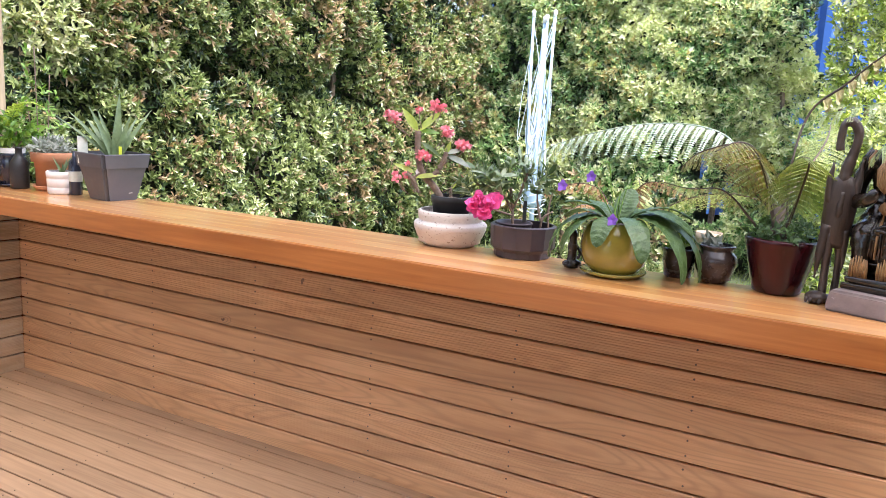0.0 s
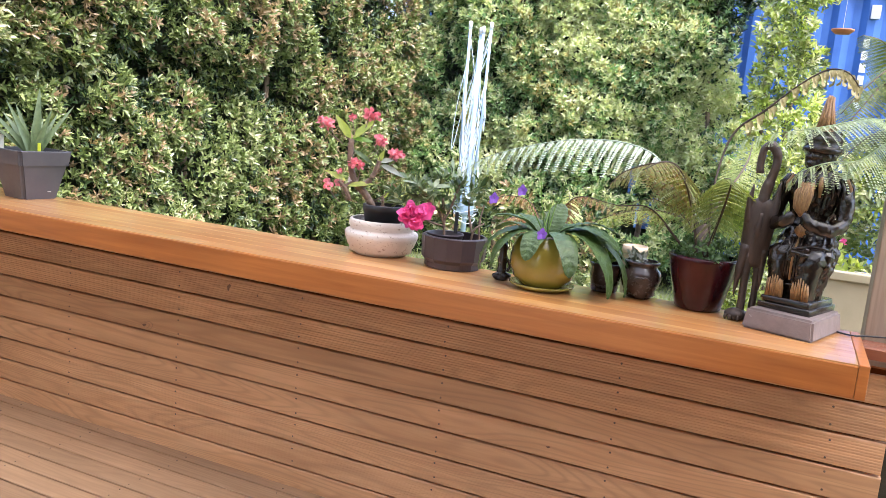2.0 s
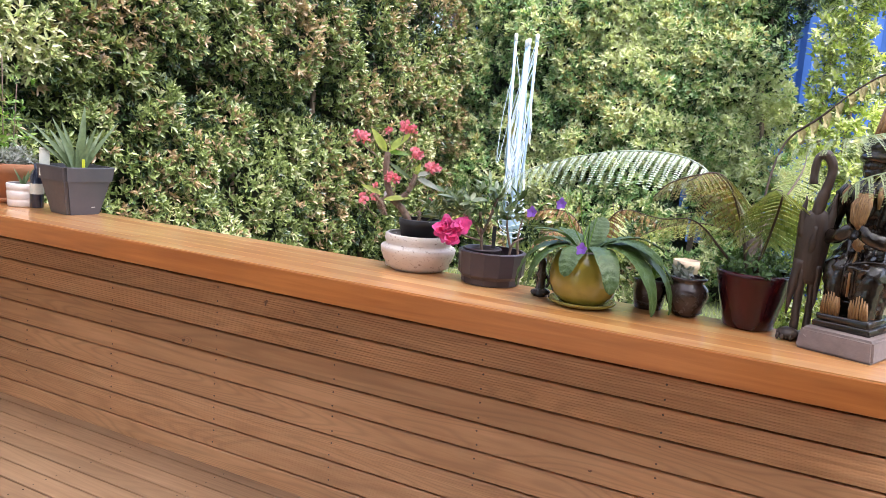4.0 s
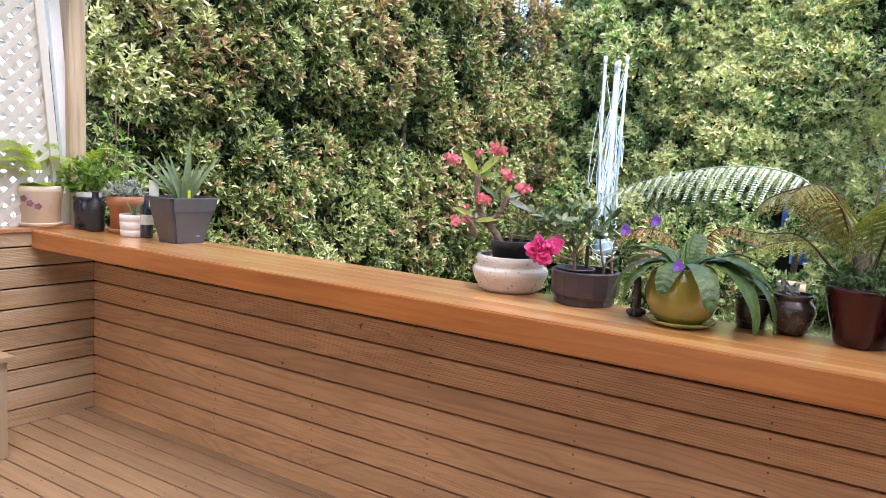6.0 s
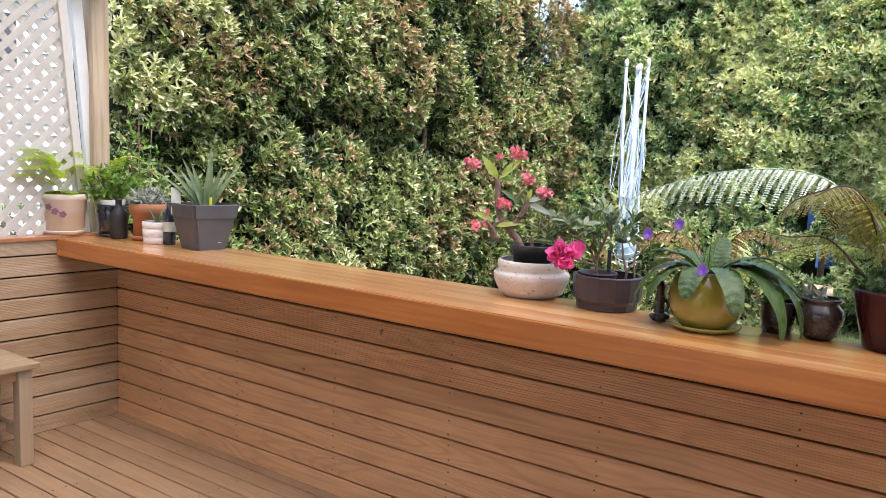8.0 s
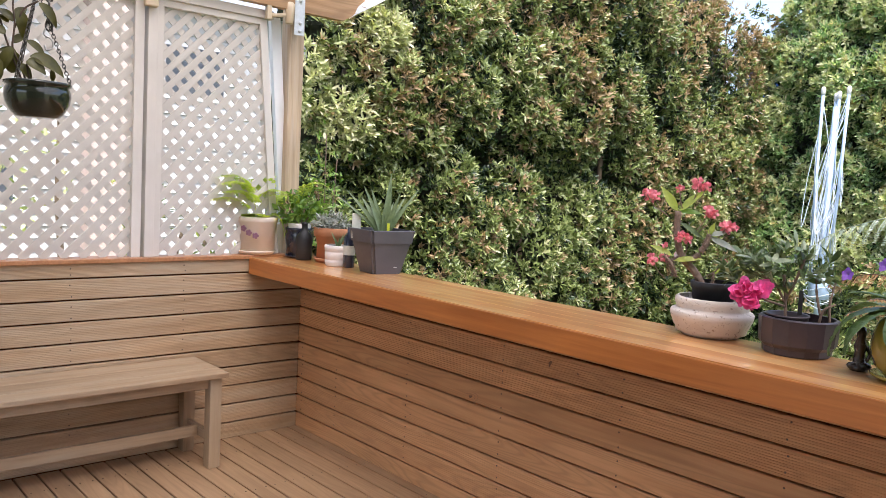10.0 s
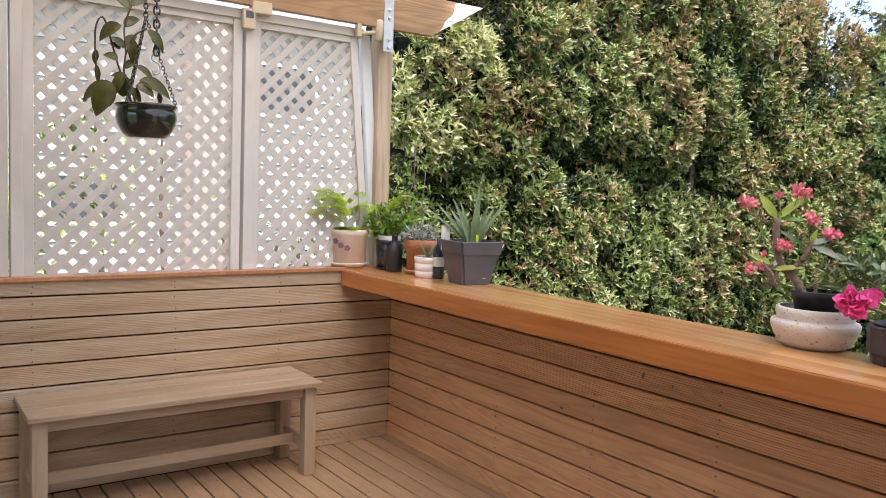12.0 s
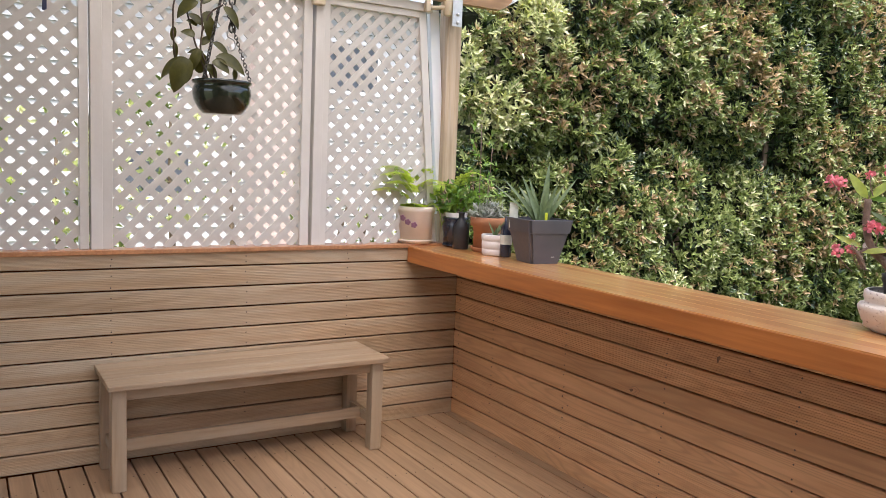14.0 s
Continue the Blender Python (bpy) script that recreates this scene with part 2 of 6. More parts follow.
def ball(bm, c, r, seg=12, rings=8, scale=(1, 1, 1), m=None, mat=0):
    prof = [(max(r * math.sin(math.pi * i / rings), 0), -r * math.cos(math.pi * i / rings)) for i in range(rings + 1)]
    prof[0], prof[-1] = (0, -r), (0, r)
    mm = Matrix.Translation(c) @ (m or Matrix()) @ Matrix.Diagonal((*scale, 1))
    return lathe(bm, prof, seg, mm, mat)


def smooth_path(pts, n=6):
    """Catmull-Rom points through the given ones."""
    p = [Vector(q) for q in pts]
    p = [2 * p[0] - p[1]] + p + [2 * p[-1] - p[-2]]
    out = []
    for i in range(1, len(p) - 2):
        for k in range(n):
            t = k / n
            a, b, c, d = p[i - 1], p[i], p[i + 1], p[i + 2]
            out.append(0.5 * ((2 * b) + (c - a) * t + (2 * a - 5 * b + 4 * c - d) * t * t + (3 * b - a - 3 * c + d) * t**3))
    return out + [p[-2]]


LEAF_SHAPES = {
    "ovate": lambda s: math.sin(math.pi * min(s, 1) ** 0.75) ** 0.9,
    "strap": lambda s: min(1, 6 * s + 0.35) * min(1, (1 - s) * 4.5) ** 0.6,
    "spike": lambda s: (1 - s) ** 0.75,
    "tongue": lambda s: max(math.sin(math.pi * (0.1 + 0.9 * s)), 0) ** 0.7,
    "petal": lambda s: math.sin(math.pi * min(0.15 + 0.85 * s**0.8, 1)) ** 0.6 if s < 0.999 else 0.25,
}


def leaf(bm, base, d, n, L, W, droop=0.2, fold=0.25, segs=5, shape="ovate", mat=0, wave=0.0):
    """One folded leaf blade from base along d, its face towards n, bending away from n."""
    base, d = Vector(base), Vector(d).normalized()
    n = (Vector(n) - d * Vector(n).dot(d))
    n = n.normalized() if n.length > 1e-4 else d.orthogonal().normalized()
    side, f = d.cross(n), LEAF_SHAPES[shape]
    rows = []
    for i in range(segs + 1):
        s = i / segs
        ang = droop * s
        c = base + L * s * (d * math.cos(ang) - n * math.sin(ang))
        nn = n * math.cos(ang) + d * math.sin(ang)
        w = W * 0.5 * max(f(s), 0.0)
        wob = wave * W * math.sin(9 * s + 3)
        rows.append((bm.verts.new(c + side * w + nn * (fold * w + wob)), bm.verts.new(c), bm.verts.new(c - side * w + nn * (fold * w - wob))))
    for a, b in zip(rows, rows[1:]):
        for q in ((a[0], a[1], b[1], b[0]), (a[1], a[2], b[2], b[1])):
            face = bm.faces.new(q)
            face.material_index, face.smooth = mat, True
    return bm


def rand_dir(rng, up=0.0):
    while True:
        v = Vector((rng.uniform(-1, 1), rng.uniform(-1, 1), rng.uniform(-1, 1)))
        if 0.05 < v.length < 1:
            v = v.normalized()
            v.z += up
            return v.normalized()


def leaf_mass(name, pos, dirs, norms, length, width, slot, materials, parent=None, kind="stuff", bend=0.25, fold=0.3, label="", small=False):
    """Thousands of small folded leaves in one mesh, eight triangles each, or four where they are small."""
    pos, dirs, norms = (np.asarray(a, float) for a in (pos, dirs, norms))
    length, width = np.asarray(length, float)[:, None], np.asarray(width, float)[:, None]
    dirs = dirs / np.linalg.norm(dirs, axis=1, keepdims=True)
    norms = norms - dirs * (norms * dirs).sum(1, keepdims=True)
    norms = norms / (np.linalg.norm(norms, axis=1, keepdims=True) + 1e-9)
    side = np.cross(dirs, norms)

    def at(s, w, b):
        return pos + dirs * length * s + side * width * 0.5 * w + norms * (fold * 0.5 * width * abs(w) - bend * length * b)

    if small:
        v = np.stack([at(0, 0, 0), at(0.32, 0.9, 0.05), at(0.72, 0.78, 0.2), at(1, 0, 0.45), at(0.72, -0.78, 0.2), at(0.32, -0.9, 0.05)], 1)
        tri = np.array([(0, 1, 2, 3), (0, 3, 4, 5)])
    else:
        v = np.stack([at(0, 0, 0), at(0.3, 0.85, 0.04), at(0.33, 0, 0.04), at(0.3, -0.85, 0.04), at(0.65, 0.8, 0.2), at(0.67, 0, 0.2), at(0.65, -0.8, 0.2), at(1, 0, 0.5)], 1)
        tri = np.array([(0, 1, 2), (0, 2, 3), (1, 4, 5), (1, 5, 2), (2, 5, 6), (2, 6, 3), (4, 7, 5), (5, 7, 6)])
    count = len(pos)
    faces = (tri[None] + v.shape[1] * np.arange(count)[:, None, None]).reshape(-1, tri.shape[1])
    me = bpy.data.meshes.new(name)
    me.from_pydata(v.reshape(-1, 3), [], faces)
    for m in materials:
        me.materials.append(m)
    me.polygons.foreach_set("material_index", np.repeat(np.asarray(slot, np.int32), len(tri)))
    me.polygons.foreach_set("use_smooth", np.ones(len(me.polygons), bool))
    me.update()
    ob = new(name, me)
    ob.parent = parent
    return tagged(ob, label, kind=kind)


def board_mesh(name, length, width, thick, material, reeds=0, depth=0.0016, round_=0.003):
    """A board along local x, its face towards -y, its width along z from 0; reeds: ridges on its face."""
    prof = [(thick, width), (thick, 0.0), (round_, 0.0), (0.0, round_)]
    if reeds:
        step = (width - 2 * round_) / reeds
        for k in range(reeds):
            z = round_ + k * step
            prof += [(depth * 0.1, z + 0.18 * step), (0.0, z + 0.45 * step), (depth * 0.1, z + 0.72 * step), (depth, z + 0.86 * step), (depth, z + 0.98 * step)]
    prof += [(0.0, width - round_), (round_, width)]
    n = len(prof)
    verts = [(x, y, z) for x in (0.0, length) for y, z in prof]
    faces = [(k, (k + 1) % n, n + (k + 1) % n, n + k) for k in range(n)] + [tuple(range(n))[::-1], tuple(range(n, 2 * n))]
    me = bpy.data.meshes.new(name)
    me.from_pydata(verts, [], faces)
    me.materials.append(material)
    me.update()
    return me


def nails(spots, normal, material, parent, r=0.0033):
    """Small nail heads, joined: they are too small to pick apart."""
    bm = bmesh.new()
    n = Vector(normal)
    turn = n.to_track_quat("Z", "Y").to_matrix().to_4x4()
    for s in spots:
        lathe(bm, [(r, -0.002), (r, 0.0004), (r * 0.5, 0.0009), (0, 0.001)], 8, Matrix.Translation(s) @ turn)
    return part("nail_heads", bm, material, parent, kind="stuff")


# ---- setting: ground, deck, walls ----
PITCH, GAP = 0.095, 0.0068
TOP_Z, CAP_Z = 0.914, 0.925
M_LAWN = surface("lawn_soil", (0.075, 0.095, 0.04), (0.14, 0.16, 0.065), 0.9, scale=3, bump=0.5, bump_scale=90)
ground = part("ground", boxed((-900, -900, -0.6), (900, 900, -0.16)), M_LAWN)
tagged(ground, "green lawn and soil of the garden", "ground", kind="structure")

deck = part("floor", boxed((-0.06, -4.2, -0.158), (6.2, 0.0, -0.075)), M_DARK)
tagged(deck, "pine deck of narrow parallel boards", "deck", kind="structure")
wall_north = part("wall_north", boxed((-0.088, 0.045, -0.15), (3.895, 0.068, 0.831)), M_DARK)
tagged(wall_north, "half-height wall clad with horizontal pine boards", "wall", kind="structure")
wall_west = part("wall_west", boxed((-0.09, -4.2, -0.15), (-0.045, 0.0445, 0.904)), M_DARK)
tagged(wall_west, "half-height wall of horizontal reeded pine boards", "wall", kind="structure")
cap_w = part("trim", boxed((-0.105, -4.2, 0.905), (0.012, -0.082, CAP_Z), 0.003), M_CAP, label="stained timber cap of the side wall")
tagged(cap_w, "stained timber cap along the side wall", "wall cap", kind="structure")
cap_e = thing("trim", "red stained reeded cap boards of the railing", "wall cap", kind="structure")
for k, y0 in enumerate((-0.045, 0.005)):
    me = board_mesh("cap_board", 1.6, 0.046, 0.03, M_RED, 6, 0.002)
    ob = new("cap_board", me)
    ob.parent = cap_e
    ob.matrix_basis = Matrix.Translation((3.80, y0, 0.902)) @ Matrix.Rotation(radians(-90), 4, "X")
M_SHEET, n_, l_, p_ = node_mat("clear_roof_sheet")
tr_, tl_, mx_ = n_.new("ShaderNodeBsdfTransparent"), n_.new("ShaderNodeBsdfTranslucent"), n_.new("ShaderNodeMixShader")
tr_.inputs[0].default_value, tl_.inputs[0].default_value = (0.56, 0.556, 0.55, 1), (0.46, 0.456, 0.45, 1)
mx_.inputs[0].default_value = 0.62
l_.new(tr_.outputs[0], mx_.inputs[1])
l_.new(tl_.outputs[0], mx_.inputs[2])
l_.new(mx_.outputs[0], n_["Material Output"].inputs[0])
# Dark paint of the unseen panels, picked to cut fill light and reflections.
M_UNSEEN = surface("unseen_panel_paint", (0.27, 0.215, 0.16), (0.35, 0.285, 0.215), 0.6, scale=2)
# Unseen walls, added to shape the daylight; the gap brightens the north wall.
bm = bmesh.new()
box(bm, (-0.1, -4.4, -0.15), (0.9, -4.21, 2.55))
box(bm, (3.0, -4.4, -0.15), (5.4, -4.21, 2.55))
box(bm, (0.9, -4.4, 2.45), (3.0, -4.21, 2.55))
tagged(part("wall_south", bm, M_UNSEEN), "unseen wall added behind the deck, its gap letting daylight in", "wall", kind="structure")
tagged(part("wall_east", boxed((5.25, -4.2, -0.15), (5.4, -0.9, 2.5)), M_UNSEEN), "unseen end wall added to block light from the east", "wall", kind="structure")
bm = bmesh.new()
ROOF_X = [-0.25 + 0.076 * k for k in range(87)]
front = [bm.verts.new((x, 0.30, 2.478 + 0.009 * math.cos(math.pi * k))) for k, x in enumerate(ROOF_X)]
back = [bm.verts.new((x, -2.1, 2.54 + 0.009 * math.cos(math.pi * k))) for k, x in enumerate(ROOF_X)]
for k in range(len(ROOF_X) - 1):
    bm.faces.new((front[k], front[k + 1], back[k + 1], back[k]))
# Unseen opaque panel, added to keep roof light off the inner deck.
tagged(part("ceiling", boxed((-0.3, -4.4, 2.56), (6.4, -2.1, 2.62)), M_UNSEEN), "unseen solid roof panel added to dim the inner deck", "ceiling", kind="structure")
roof = part("ceiling", bm, M_SHEET)
tagged(roof, "clear corrugated plastic roof over the deck", "ceiling", kind="structure")


def stick(name, a, b, w, h, material, parent, bevel=0.002, up=(0, 0, 1), label=""):
    """A straight timber from a to b: h along up, w across it; its grain runs along its length."""
    a, b = Vector(a), Vector(b)
    d = (b - a).normalized()
    u = Vector(up) - d * Vector(up).dot(d)
    u = u.normalized() if u.length > 1e-4 else Vector((0, 1, 0))
    s = u.cross(d)
    ob = part(name, boxed((0, -w / 2, -h / 2), ((b - a).length, w / 2, h / 2), bevel), material, parent, label)
    ob.matrix_basis = Matrix.Translation(a) @ Matrix((d, s, u)).transposed().to_4x4()
    return ob


# ---- bar top ----
bar = thing("bar_top", "long varnished orange timber bar top with a thick front edge", "bar top", (0, 0, 0.831))
TOP_H = TOP_Z - 0.831
part("slab", boxed((0.001, -0.308, 0), (3.780, 0.076, TOP_H - 0.004), 0.003), M_TOP, bar)
STAVES = (-0.3065, -0.243, -0.178, -0.114, -0.05, 0.0135, 0.0748)
rng = random.Random(12)
for y0, y1 in zip(STAVES, STAVES[1:]):
    xs = [0.003] + sorted(rng.uniform(0.6, 3.2) for k in range(2)) + [3.7795]
    for x0, x1 in zip(xs, xs[1:]):
        st = part("stave", boxed((0, y0 + 0.0003, 0), (x1 - x0 - 0.0006, y1 - 0.0003, 0.0075), 0.0008), M_STAVE, bar)
        st.location = (x0, 0, TOP_H - 0.0075 - rng.uniform(0, 0.0002))
part("end_strip", boxed((3.7803, -0.308, 0), (3.804, 0.076, TOP_H), 0.002), M_TOP, bar)

# ---- corner posts, beam and lamps at the roof edge ----
post_w = thing("corner_post", "square pine post with weathered pale sides", "post", (-0.108, -0.036, -0.16))
stick("shaft", (0, 0, 0), (0, 0, 2.62), 0.085, 0.085, M_POST, post_w, 0.004, up=(0, 1, 0))
post_e = thing("corner_post", "aged grey-brown timber post at the end of the bar", "post", (3.866, 0.135, -0.16))
stick("shaft", (0, 0, 0), (0, 0, 2.9), 0.10, 0.10, M_POST_R, post_e, 0.004, up=(0, 1, 0))

beam = thing("roof_beam", "pine roof beam with a slanted white-painted end", "beam", (-0.005, 0.40, 2.16))
bm = bmesh.new()
sec = [(-2.6, 0.0), (-0.21, 0.0), (0.137, 0.2), (-2.6, 0.2)]
for x in (-0.022, 0.022):
    for y, z in sec:
        bm.verts.new((x, y, z))
bm.verts.ensure_lookup_table()
v = bm.verts
for k in range(4):
    j = (k + 1) % 4
    bm.faces.new((v[k], v[j], v[4 + j], v[4 + k]))
bm.faces.new((v[3], v[2], v[1], v[0]))
bm.faces.new((v[4], v[5], v[6], v[7]))
bmesh.ops.rotate(bm, verts=bm.verts, cent=(0, 0, 0), matrix=Matrix.Rotation(radians(-90), 3, "Z"))
ob = part("timber", bm, M_BEAM, beam)
ob.rotation_euler = (0, 0, radians(90))
M_RUSTY = surface("rust_stained_paint", (0.62, 0.62, 0.63), (0.74, 0.74, 0.74), 0.55, scale=14, spots=(0.56, (0.22, 0.10, 0.05)), streak=(1, 0.3, 1.6))
bm = bmesh.new()
edge = [(-0.045 - 0.13 * (1 - k / 12) ** 1.3 + 0.007 * math.sin(7.3 * k) * (0 < k < 12), 0.018 + 0.18 * k / 12) for k in range(13)]
outline = edge + [(0.132, 0.198), (-0.178, 0.018)]
near, far = [bm.verts.new((0.0255, y, z)) for y, z in outline], [bm.verts.new((0.0222, y, z)) for y, z in outline]
bm.faces.new(near[::-1])
bm.faces.new(far)
for k in range(len(outline)):
    j = (k + 1) % len(outline)
    bm.faces.new((near[k], near[j], far[j], far[k]))
part("painted_end", bm, M_RUSTY, beam, "white painted end with rust stains")
bm = bmesh.new()
for k in range(3):
    lathe(bm, [(0.008, 0), (0.008, 0.005), (0, 0.007)], 8, Matrix.Translation((0.022, -0.455 - 0.02, 0.04 + 0.055 * k)) @ Matrix.Rotation(radians(90), 4, "Y"))
part("bolt", bm, M_STEEL, beam)
part("strap", boxed((0.0225, -0.508, -0.12), (0.0265, -0.450, 0.2), 0.001), M_STEEL, beam, "galvanised steel strap with bolts")
bm = bmesh.new()
for z in (-0.10, -0.06, 0.05, 0.09):
    lathe(bm, [(0.009, 0), (0.009, 0.006), (0, 0.009)], 8, Matrix.Translation((0.0265, -0.476, z)) @ Matrix.Rotation(radians(90), 4, "Y"))
part("strap_bolt", bm, M_STEEL, beam)
rafter = thing("rafter", "pine rafter that carries the hanging pot", "rafter", (0.8, -4.21, 2.42), group="roof rafters")
stick("timber", (0, 0, 0), (0, 4.3, 0), 0.045, 0.09, M_BEAM, rafter)
rafter = thing("rafter", "pine rafter reaching out past the bar", "rafter", (3.65, -4.21, 2.42), group="roof rafters")
stick("timber", (0, 0, 0), (0, 4.85, 0), 0.045, 0.09, M_BEAM, rafter)

# ---- lattice screen on the side wall ----
LX = -0.055
screen = thing("lattice_screen", "pale painted diagonal lattice screen with framed panels", "lattice screen", (LX, 0, CAP_Z))
RAIL_Z = 2.10 - CAP_Z
stick("top_rail", (0.012, -4.1, RAIL_Z + 0.021), (0.012, -0.20, RAIL_Z + 0.021), 0.045, 0.042, M_LATT2, screen)
for y, x, w in ((-3.735, 0.004, 0.035), (-3.688, 0.010, 0.046), (-3.645, 0.0, 0.040), (-2.793, 0.0, 0.035), (-2.746, 0.010, 0.046), (-2.703, 0.0, 0.040), (-1.8285, 0.0, 0.035), (-1.781, 0.010, 0.046), (-1.738, 0.0, 0.040), (-0.8625, 0.0, 0.043), (-0.806, 0.010, 0.044), (-0.768, 0.0, 0.030)):
    stick("upright" if x > 0.005 else "stile", (x, y, 0), (x, y, RAIL_Z), w, 0.05, M_LATT2, screen, up=(1, 0, 0))
for y0, y1 in ((-3.66, -2.81), (-2.68, -1.846), (-1.718, -0.885), (-0.752, -0.27)):
    stick("panel_rail", (-0.004, y0, RAIL_Z - 0.016), (-0.004, y1, RAIL_Z - 0.016), 0.05, 0.032, M_LATT2, screen)
stick("stile", (-0.004, -0.140, 0), (-0.004, -0.252, RAIL_Z), 0.040, 0.05, M_LATT2, screen, up=(1, 0, 0))
stick("brace_board", (-0.062, -0.038, 0), (-0.062, -0.145, RAIL_Z + 0.03), 0.055, 0.03, M_WHITE, screen, up=(1, 0, 0), label="white leaning board behind the end stile")


def clip_line(poly, p, d):
    """The stretch of the line p + t d inside a convex polygon."""
    lo, hi = -1e9, 1e9
    for (ax, ay), (bx, by) in zip(poly, poly[1:] + poly[:1]):
        nx, ny = -(by - ay), bx - ax
        den, num = d[0] * nx + d[1] * ny, (ax - p[0]) * nx + (ay - p[1]) * ny
        if abs(den) < 1e-9:
            continue
        if den > 0:
            lo = max(lo, num / den)
        else:
            hi = min(hi, num / den)
    return lo, hi


SLAT_W, SLAT_STEP = 0.0305, 0.0808
# each panel: its outline, and where its two sets of slats begin
for poly, rise, fall in (([(-3.63, 0.0), (-2.80, 0.0), (-2.80, RAIL_Z - 0.02), (-3.63, RAIL_Z - 0.02)], -3.92, -2.15),
                         ([(-2.69, 0.0), (-1.84, 0.0), (-1.84, RAIL_Z - 0.02), (-2.69, RAIL_Z - 0.02)], -2.9814, -1.2094),
                         ([(-1.725, 0.0), (-0.88, 0.0), (-0.88, RAIL_Z - 0.02), (-1.725, RAIL_Z - 0.02)], -1.8214, -1.6334),
                         ([(-0.758, 0.0), (-0.150, 0.0), (-0.262, RAIL_Z - 0.02), (-0.758, RAIL_Z - 0.02)], -1.3454, -0.1814)):
    for sgn, first, x in ((1, rise, 0.004), (-1, fall, -0.0025)):
        for k in range(-40, 60):
            p = (first + k * SLAT_STEP, 0.0)
            lo, hi = clip_line(poly, p, (sgn * 0.70711, 0.70711))
            if hi - lo < 0.03:
                continue
            a = (x, p[0] + sgn * 0.70711 * lo, 0.70711 * lo)
            b = (x, p[0] + sgn * 0.70711 * hi, 0.70711 * hi)
            stick("slat", a, b, SLAT_W, 0.006, M_LATT, screen, 0.0, up=(1, 0, 0))

lamp = thing("flood_lamp", "tan plastic outdoor lamp on a short arm", "lamp", (0.0, -0.128, 2.145))
bm = bmesh.new()
lathe(bm, [(0.0, -0.055), (0.018, -0.055), (0.022, -0.05), (0.027, 0.02), (0.027, 0.045), (0.02, 0.052), (0.012, 0.053), (0.012, 0.068), (0, 0.07)], 20)
part("head", bm, M_TAN, lamp, smooth=True)
bm = bmesh.new()
tube(bm, [(0, -0.11, -0.03), (0, -0.05, -0.02), (0, 0.0, -0.01)], [0.012, 0.01, 0.012], 10)
part("arm", bm, M_TAN, lamp, smooth=True)
part("bracket", boxed((-0.012, -0.13, -0.05), (0.016, -0.105, 0.02), 0.003), M_TAN, lamp)
sensor = thing("light_sensor", "small tan box with a dark sensor window", "light sensor", (-0.005, -0.825, 2.05))
part("body", boxed((-0.015, -0.03, 0), (0.018, 0.03, 0.095), 0.006), M_TAN, sensor)
part("window", boxed((0.0185, -0.018, 0.05), (0.021, 0.018, 0.082), 0.001), M_SENSOR, sensor, "dark sensor window")
joint = thing("junction_box", "tan plastic junction box under the beam", "junction box", (-0.012, -0.765, 2.125))
part("body", boxed((-0.02, -0.05, 0), (0.03, 0.05, 0.06), 0.006), M_TAN, joint)

# ---- bench ----
bench = thing("bench", "weathered grey-brown wooden bench against the board wall", "bench", (0.0, 0.0, 0.0))
BZ = 0.44
for k in range(3):
    x = 0.006 + 0.1225 * k
    stick("seat_board", (x + 0.061, -1.80, BZ - 0.011), (x + 0.061, -0.582, BZ - 0.011), 0.1215, 0.022, M_BENCH, bench, 0.003)
for x in (0.045, 0.318):
    for y in (-1.756, -0.632):
        stick("leg", (x, y, 0), (x, y, BZ - 0.0225), 0.056, 0.056, M_BENCH, bench, 0.003, up=(0, 1, 0))
    stick("apron", (x, -1.727, BZ - 0.048), (x, -0.661, BZ - 0.048), 0.022, 0.05, M_BENCH, bench)
for y in (-1.756, -0.632):
    stick("end_rail", (0.074, y, BZ - 0.048), (0.289, y, BZ - 0.048), 0.022, 0.05, M_BENCH, bench)
    stick("low_rail", (0.074, y, 0.135), (0.289, y, 0.135), 0.022, 0.045, M_BENCH, bench)
stick("stretcher", (0.182, -1.744, 0.135), (0.182, -0.644, 0.135), 0.022, 0.05, M_BENCH, bench)

# ---- boards of the walls and the deck ----
ROWS = [(-0.004, 0.0722)] + [(0.075 + PITCH * k + GAP / 2, 0.075 + PITCH * (k + 1) - GAP / 2) for k in range(8)]
REED_N = {0: 0, 1: 10, 2: 10, 3: 0, 4: 0, 5: 0, 6: 10, 7: 10, 8: 10}
rng = random.Random(4)
for k, (z0, z1) in enumerate(ROWS):
    if k == 8:
        z1 = 0.822
    length = 3.908 + rng.uniform(-0.004, 0.004) if k < 7 else 5.0
    ob = new("board", board_mesh("board", length, z1 - z0, 0.0195, M_WALL, REED_N[k], 0.0011 if k > 5 else 0.0005))
    ob.parent = wall_north
    ob.location = (0.0, rng.uniform(0, 0.0012), z0)
WROWS = ROWS[:8] + [(ROWS[8][0], ROWS[8][1]), (0.075 + PITCH * 8 + GAP / 2, 0.903)]
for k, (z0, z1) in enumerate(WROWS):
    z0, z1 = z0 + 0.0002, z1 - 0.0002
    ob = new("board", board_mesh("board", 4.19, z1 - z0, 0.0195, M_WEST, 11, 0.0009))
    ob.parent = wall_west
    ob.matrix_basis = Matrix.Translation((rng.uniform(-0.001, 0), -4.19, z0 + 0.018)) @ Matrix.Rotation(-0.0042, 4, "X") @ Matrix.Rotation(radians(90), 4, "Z")
